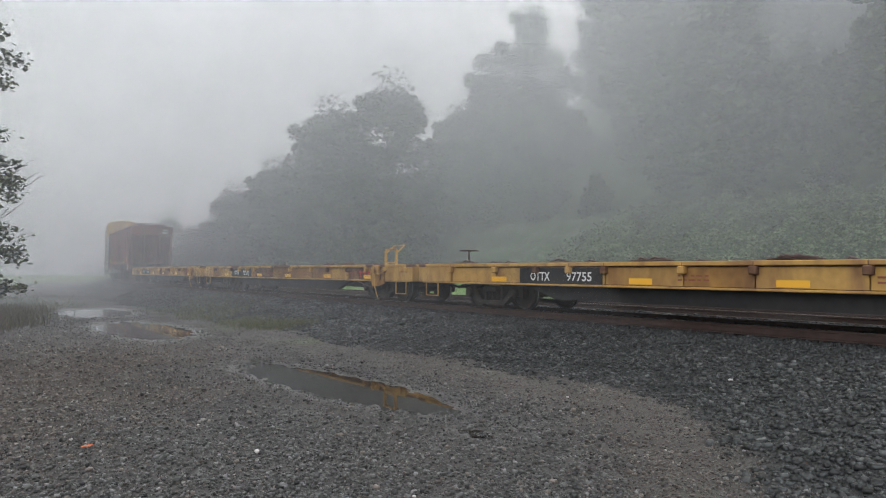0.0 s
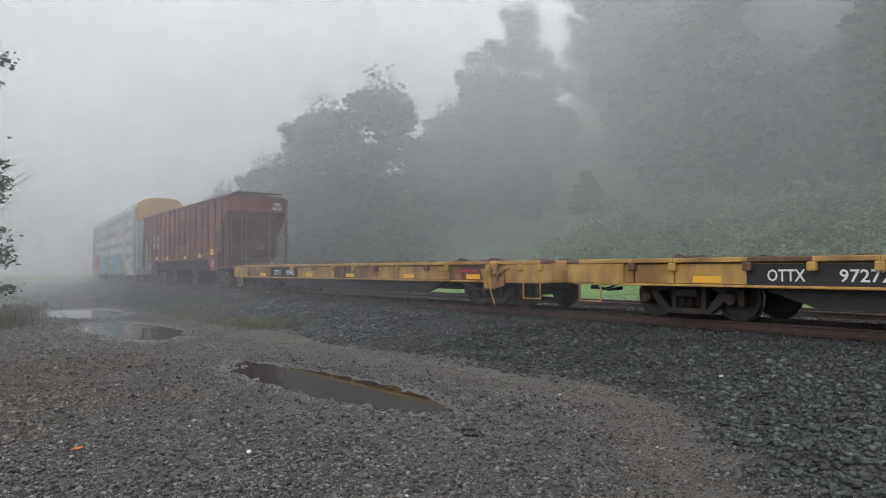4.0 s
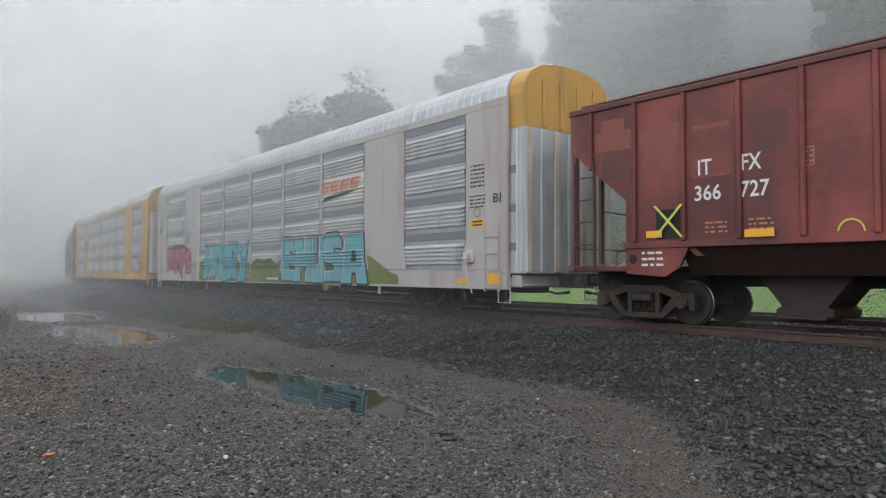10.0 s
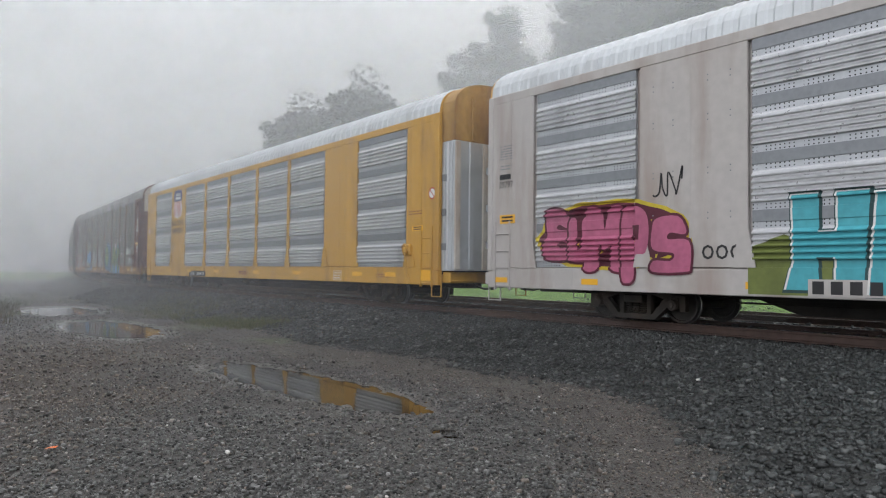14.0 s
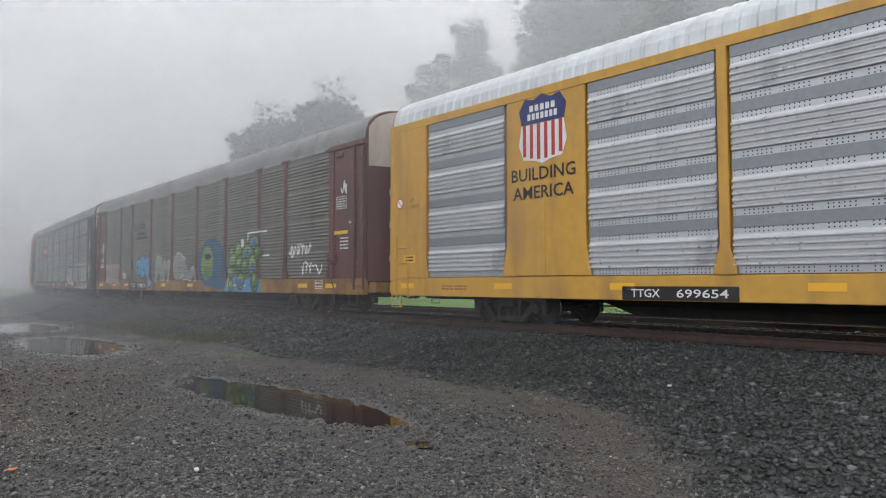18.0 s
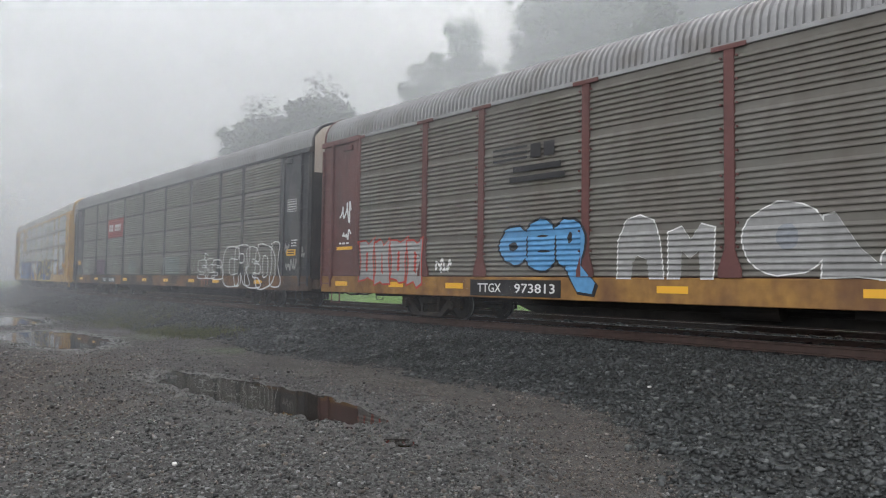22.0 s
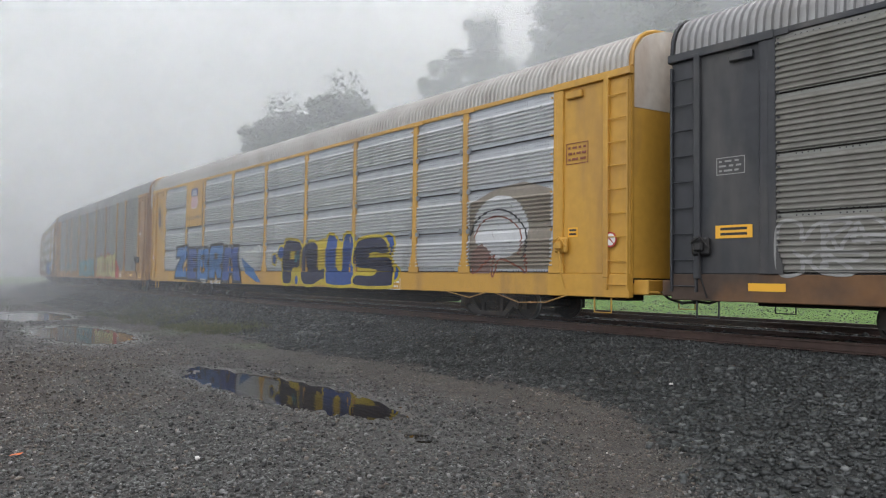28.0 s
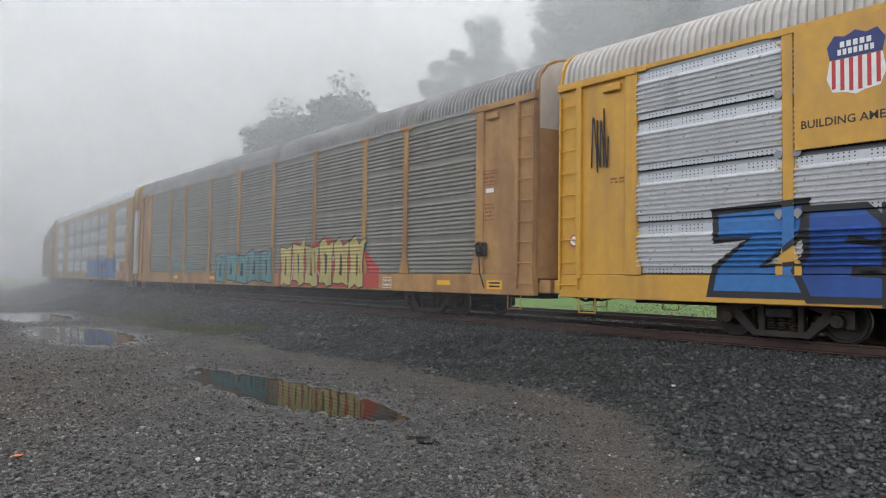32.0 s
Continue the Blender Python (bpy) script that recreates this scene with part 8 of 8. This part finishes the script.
# ---- loose stones ----
def stone_material(name, c0, c1, c2, rough):
    m = leaf_material(name, c0, c1)
    nt = m.node_tree
    b = nt.nodes["Principled BSDF"]
    src = b.inputs["Base Color"].links[0].from_socket
    g = nt.nodes.new("ShaderNodeNewGeometry")
    k = nt.nodes.new("ShaderNodeMath")
    k.operation = "FRACT"
    mul = nt.nodes.new("ShaderNodeMath")
    mul.operation = "MULTIPLY"
    mul.inputs[1].default_value = 17.3
    nt.links.new(g.outputs["Random Per Island"], mul.inputs[0])
    nt.links.new(mul.outputs[0], k.inputs[0])
    far = nt.nodes.new("ShaderNodeMapRange")
    far.inputs[1].default_value, far.inputs[2].default_value = 0.93, 1.0
    nt.links.new(k.outputs[0], far.inputs[0])
    x = nt.nodes.new("ShaderNodeMix")
    x.data_type = "RGBA"
    nt.links.new(far.outputs[0], x.inputs[0])
    nt.links.new(src, x.inputs[6])
    x.inputs[7].default_value = (*c2, 1)
    nt.links.new(x.outputs[2], b.inputs["Base Color"])
    b.inputs["Roughness"].default_value = rough
    return m


CUBE = np.array([(x, y, z) for x in (-1, 1) for y in (-1, 1) for z in (-1, 1)], float) * 0.5
CUBE_FACES = np.array([(0, 1, 3, 2), (4, 6, 7, 5), (0, 4, 5, 1), (2, 3, 7, 6), (0, 2, 6, 4), (1, 5, 7, 3)])


def stones(name, label, x, y, size, m, seed, sink=0.25, lift=0.0, flat=0.7):
    """Broken stones, each a crooked block of its own, lying on the ground."""
    rng = np.random.RandomState(seed)
    n = len(x)
    z = height(x, y)
    v = CUBE[None] * rng.uniform(0.5, 1.4, (n, 1, 3)) * [1, 1, flat] + rng.uniform(-0.2, 0.2, (n, 8, 3)) * [1, 1, flat]
    a, b = rng.rand(n) * 6.283, rng.uniform(-0.6, 0.6, n)
    ca, sa, cb, sb = (q[:, None] for q in (np.cos(a), np.sin(a), np.cos(b), np.sin(b)))
    vx, vy, vz = v[..., 0], v[..., 1] * cb - v[..., 2] * sb, v[..., 1] * sb + v[..., 2] * cb
    vx, vy = vx * ca - vy * sa, vx * sa + vy * ca
    k = size[:, None]
    co = np.stack([x[:, None] + vx * k, y[:, None] + vy * k, z[:, None] + vz * k * 0.8 + k * sink + lift], -1).astype(np.float32)
    me = bpy.data.meshes.new(name)
    me.vertices.add(n * 8)
    me.vertices.foreach_set("co", co.ravel())
    faces = (CUBE_FACES[None] + (np.arange(n) * 8)[:, None, None]).astype(np.int32)
    me.loops.add(n * 24)
    me.loops.foreach_set("vertex_index", faces.ravel())
    me.polygons.add(n * 6)
    me.polygons.foreach_set("loop_start", np.arange(0, n * 24, 4, dtype=np.int32))
    me.update(calc_edges=True)
    me.materials.append(m)
    return tagged(new(name, me), label, "gravel", kind="stuff")


def strew():
    rng = np.random.RandomState(21)
    grey = stone_material("grey_gravel_stone", (0.006, 0.006, 0.006), (0.128, 0.129, 0.124), (0.27, 0.268, 0.26), 0.42)
    brown = stone_material("brown_gravel_stone", (0.010, 0.008, 0.007), (0.175, 0.146, 0.124), (0.32, 0.295, 0.27), 0.42)
    rock = stone_material("ballast_stone", (0.004, 0.005, 0.005), (0.046, 0.051, 0.051), (0.14, 0.147, 0.143), 0.5)

    def sizes(n, mid, low, high, spread=0.5):
        return np.clip(mid * np.exp(spread * rng.normal(size=n)), low, high)

    # the lot, thinning with distance and where wheels have pressed the dirt
    n = 165000
    r = 3.0 * (34.0 / 3.0) ** rng.rand(n)
    a = np.radians(rng.uniform(-42, 40, n))
    x, y = np.sin(a) * r, np.cos(a) * r
    s, w = near_line(x, y)
    k = soil(x, y, s, w)
    keep = (k["ballast"] < rng.uniform(0.3, 0.8, n)) & (pool_depth(x, y) < -0.02) & (rng.rand(n) > 0.5 * k["mud"] * (0.3 + 0.7 * smooth(3, 8, s)))
    x, y, r, warm, mud = x[keep], y[keep], r[keep], k["warm"][keep], k["mud"][keep]
    size = sizes(len(x), 0.0128, 0.006, 0.040, 0.45) * (0.75 + 0.03 * r) * (1 - 0.35 * mud)
    pick = rng.rand(len(x)) < warm
    stones("gravel", "wet grey crushed gravel of the lot", x[~pick], y[~pick], size[~pick], grey, 1, 0.36, flat=0.95)
    stones("gravel", "brownish crushed gravel of the lot", x[pick], y[pick], size[pick], brown, 2, 0.36, flat=0.95)
    # fine grit pressed into the worn dirt
    n = 60000
    s, w = rng.uniform(1.5, 22, n), -rng.uniform(4.3, 10.5, n)
    ax, ay, aa = (np.interp(s, LS, q) for q in (LX, LY, LA))
    x, y = ax + w * np.cos(aa), ay + w * np.sin(aa)
    k = soil(x, y, s, w)
    keep = (k["mud"] > rng.uniform(0.1, 0.9, n)) & (pool_depth(x, y) < -0.02) & (rng.rand(n) < 0.35 + 0.65 * smooth(-0.3, 0.6, waves(x, y, 1.7, 51)))
    x, y = x[keep], y[keep]
    stones("grit", "fine brown grit pressed into the dirt", x, y, sizes(len(x), 0.011, 0.006, 0.026), brown, 9, flat=0.5)
    # the heaped ballast and the bed of both tracks
    for n, s0, s1, w0, w1, mid, seed in ((92000, -11, 14, -9.6, -1.0, 0.030, 3), (36000, 14, 48, -5.6, -1.0, 0.050, 4), (14000, -16, 30, 1.0, 7.2, 0.058, 5), (9000, -14, 30, -0.68, 0.68, 0.055, 6)):
        s, w = rng.uniform(s0, s1, n), rng.uniform(w0, w1, n)
        ax, ay, aa = (np.interp(s, LS, q) for q in (LX, LY, LA))
        x, y = ax + w * np.cos(aa), ay + w * np.sin(aa)
        k = soil(x, y, s, w)
        keep = k["ballast"] > rng.uniform(0.1, 0.8, n)
        x, y = x[keep], y[keep]
        stones("ballast", "dark angular crushed stone ballast", x, y, sizes(len(x), mid, mid * 0.55, mid * 2.0, 0.35), rock, seed, 0.2, 0.055 if seed == 6 else 0.0, 0.85)


strew()
pale = mat("pale_quartz_stone", (0.62, 0.60, 0.57), 0.6, grain=0.2, grain_size=40)
for x, y, d in ((-1.63, 6.12, 0.04), (-0.2, 4.9, 0.02), (2.05, 6.4, 0.022), (3.9, 9.4, 0.045), (-2.6, 7.4, 0.02), (1.6, 8.9, 0.03)):
    g = Geo().box(-d * 0.6, d * 0.6, -d * 0.45, d * 0.45, 0, d * 0.6, d * 0.15)
    tagged(new("pale_stone", g.mesh("pale_stone", pale)), "small pale stone lying on the gravel", "stone", group="pale stones").matrix_basis = pose(x, y, ground_at(x, y) + 0.012, 4, 7, 37 * x)
leaf = leaf_material("fallen_leaf_skin", (0.55, 0.13, 0.03), (0.5, 0.12, 0.03))
g = Geo().add([(-0.05, 0, 0), (-0.02, -0.035, 0.012), (0.03, -0.028, 0.004), (0.065, 0, 0.015), (0.03, 0.03, 0.01), (-0.02, 0.036, 0.004), (0, 0, 0.012)], [(6, i, (i + 1) % 6) for i in range(6)])
tagged(new("fallen_leaf", g.mesh("fallen_leaf", leaf)), "orange fallen leaf on the wet gravel", "leaf").matrix_basis = pose(-3.2, 6.24, ground_at(-3.2, 6.24) + 0.025, 0, 0, 40)


# ---- fog: thin drifting veils, one behind another ----
def fog_material(density):
    m = bpy.data.materials.new("fog_veil")
    m.use_nodes = True
    nt = m.node_tree
    nt.nodes.clear()
    out = nt.nodes.new("ShaderNodeOutputMaterial")
    clear = nt.nodes.new("ShaderNodeBsdfTransparent")
    dif = nt.nodes.new("ShaderNodeBsdfDiffuse")
    tr = nt.nodes.new("ShaderNodeBsdfTranslucent")
    both = nt.nodes.new("ShaderNodeMixShader")
    both.inputs[0].default_value = 0.5
    nt.links.new(dif.outputs[0], both.inputs[1])
    nt.links.new(tr.outputs[0], both.inputs[2])
    tc = nt.nodes.new("ShaderNodeTexCoord")
    mp = nt.nodes.new("ShaderNodeMapping")
    mp.inputs["Scale"].default_value = (1, 1, 2)
    nz = nt.nodes.new("ShaderNodeTexNoise")
    nz.inputs["Scale"].default_value, nz.inputs["Detail"].default_value = 0.05, 2
    r = nt.nodes.new("ShaderNodeMapRange")
    r.inputs[1].default_value, r.inputs[2].default_value = 0.3, 0.7
    r.inputs[3].default_value, r.inputs[4].default_value = density * 0.8, density * 1.2
    nt.links.new(tc.outputs["Object"], mp.inputs[0])
    nt.links.new(mp.outputs[0], nz.inputs["Vector"])
    nt.links.new(nz.outputs[0], r.inputs[0])
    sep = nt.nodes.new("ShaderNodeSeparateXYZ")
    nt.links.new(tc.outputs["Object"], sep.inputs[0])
    thin = nt.nodes.new("ShaderNodeMapRange")
    for n_, v in zip((1, 2, 3, 4), (3.0, 20.0, 0.85, 1.4)):
        thin.inputs[n_].default_value = v
    nt.links.new(sep.outputs[2], thin.inputs[0])
    # skylight on the upper fog is put into its colour: darker low, white above
    lit_high = nt.nodes.new("ShaderNodeMapRange")
    lit_high.inputs[1].default_value, lit_high.inputs[2].default_value = 3.0, 24.0
    nt.links.new(sep.outputs[2], lit_high.inputs[0])
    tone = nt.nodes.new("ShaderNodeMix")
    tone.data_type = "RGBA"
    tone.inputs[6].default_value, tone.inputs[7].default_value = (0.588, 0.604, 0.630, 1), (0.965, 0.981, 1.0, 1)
    nt.links.new(lit_high.outputs[0], tone.inputs[0])
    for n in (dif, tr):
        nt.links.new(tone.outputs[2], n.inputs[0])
    dense = nt.nodes.new("ShaderNodeMath")
    dense.operation = "MULTIPLY"
    nt.links.new(r.outputs[0], dense.inputs[0])
    nt.links.new(thin.outputs[0], dense.inputs[1])
    # the mist thins out high above the valley
    high = nt.nodes.new("ShaderNodeMapRange")
    for n_, v in zip((1, 2, 3, 4), (26.0, 50.0, 1.0, 0.5)):
        high.inputs[n_].default_value = v
    nt.links.new(sep.outputs[2], high.inputs[0])
    low, dense = dense, nt.nodes.new("ShaderNodeMath")
    dense.operation = "MULTIPLY"
    nt.links.new(low.outputs[0], dense.inputs[0])
    nt.links.new(high.outputs[0], dense.inputs[1])
    mixed = nt.nodes.new("ShaderNodeMixShader")
    nt.links.new(dense.outputs[0], mixed.inputs[0])
    nt.links.new(clear.outputs[0], mixed.inputs[1])
    nt.links.new(both.outputs[0], mixed.inputs[2])
    nt.links.new(mixed.outputs[0], out.inputs[0])
    return m


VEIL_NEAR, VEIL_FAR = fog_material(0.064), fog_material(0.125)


def veil(r, high, i):
    """A wavy curtain of mist across the valley, r metres off."""
    n = 40
    vs, fs = [], []
    for q in range(n + 1):
        a = radians(-62 + 124 * q / n)
        rr = r * (1 + 0.035 * math.sin(a * 9 + i * 1.7) + 0.02 * math.sin(a * 23 + i))
        x, y = math.sin(a) * rr, math.cos(a) * rr
        z = ground_at(x, y) - 0.3
        vs += [(x, y, z), (x, y, high)]
    fs = [(2 * q, 2 * q + 2, 2 * q + 3, 2 * q + 1) for q in range(n)]
    g = Geo().add(vs, fs)
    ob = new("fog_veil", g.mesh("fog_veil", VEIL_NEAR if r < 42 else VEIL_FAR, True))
    return tagged(ob, "thin pale veil of morning fog hanging over the ground", "fog", group="fog", kind="stuff")


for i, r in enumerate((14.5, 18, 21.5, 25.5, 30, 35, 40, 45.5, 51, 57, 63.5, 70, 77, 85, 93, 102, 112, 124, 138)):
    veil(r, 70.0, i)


# ---- movement ----
def motions():
    stops = [q * 1.0 for q in range(33)]
    for car, u, reach in ROLLING:
        walk(car, [(t, car_pose(u, t, reach)) for t in stops])
    turns = [q / 15.0 for q in range(481)]
    for wheel, r, x, z in WHEELS:
        walk(wheel, [(t, pose(x, 0, z) @ Matrix.Rotation(gone(t) / r, 4, "Y")) for t in turns])


motions()
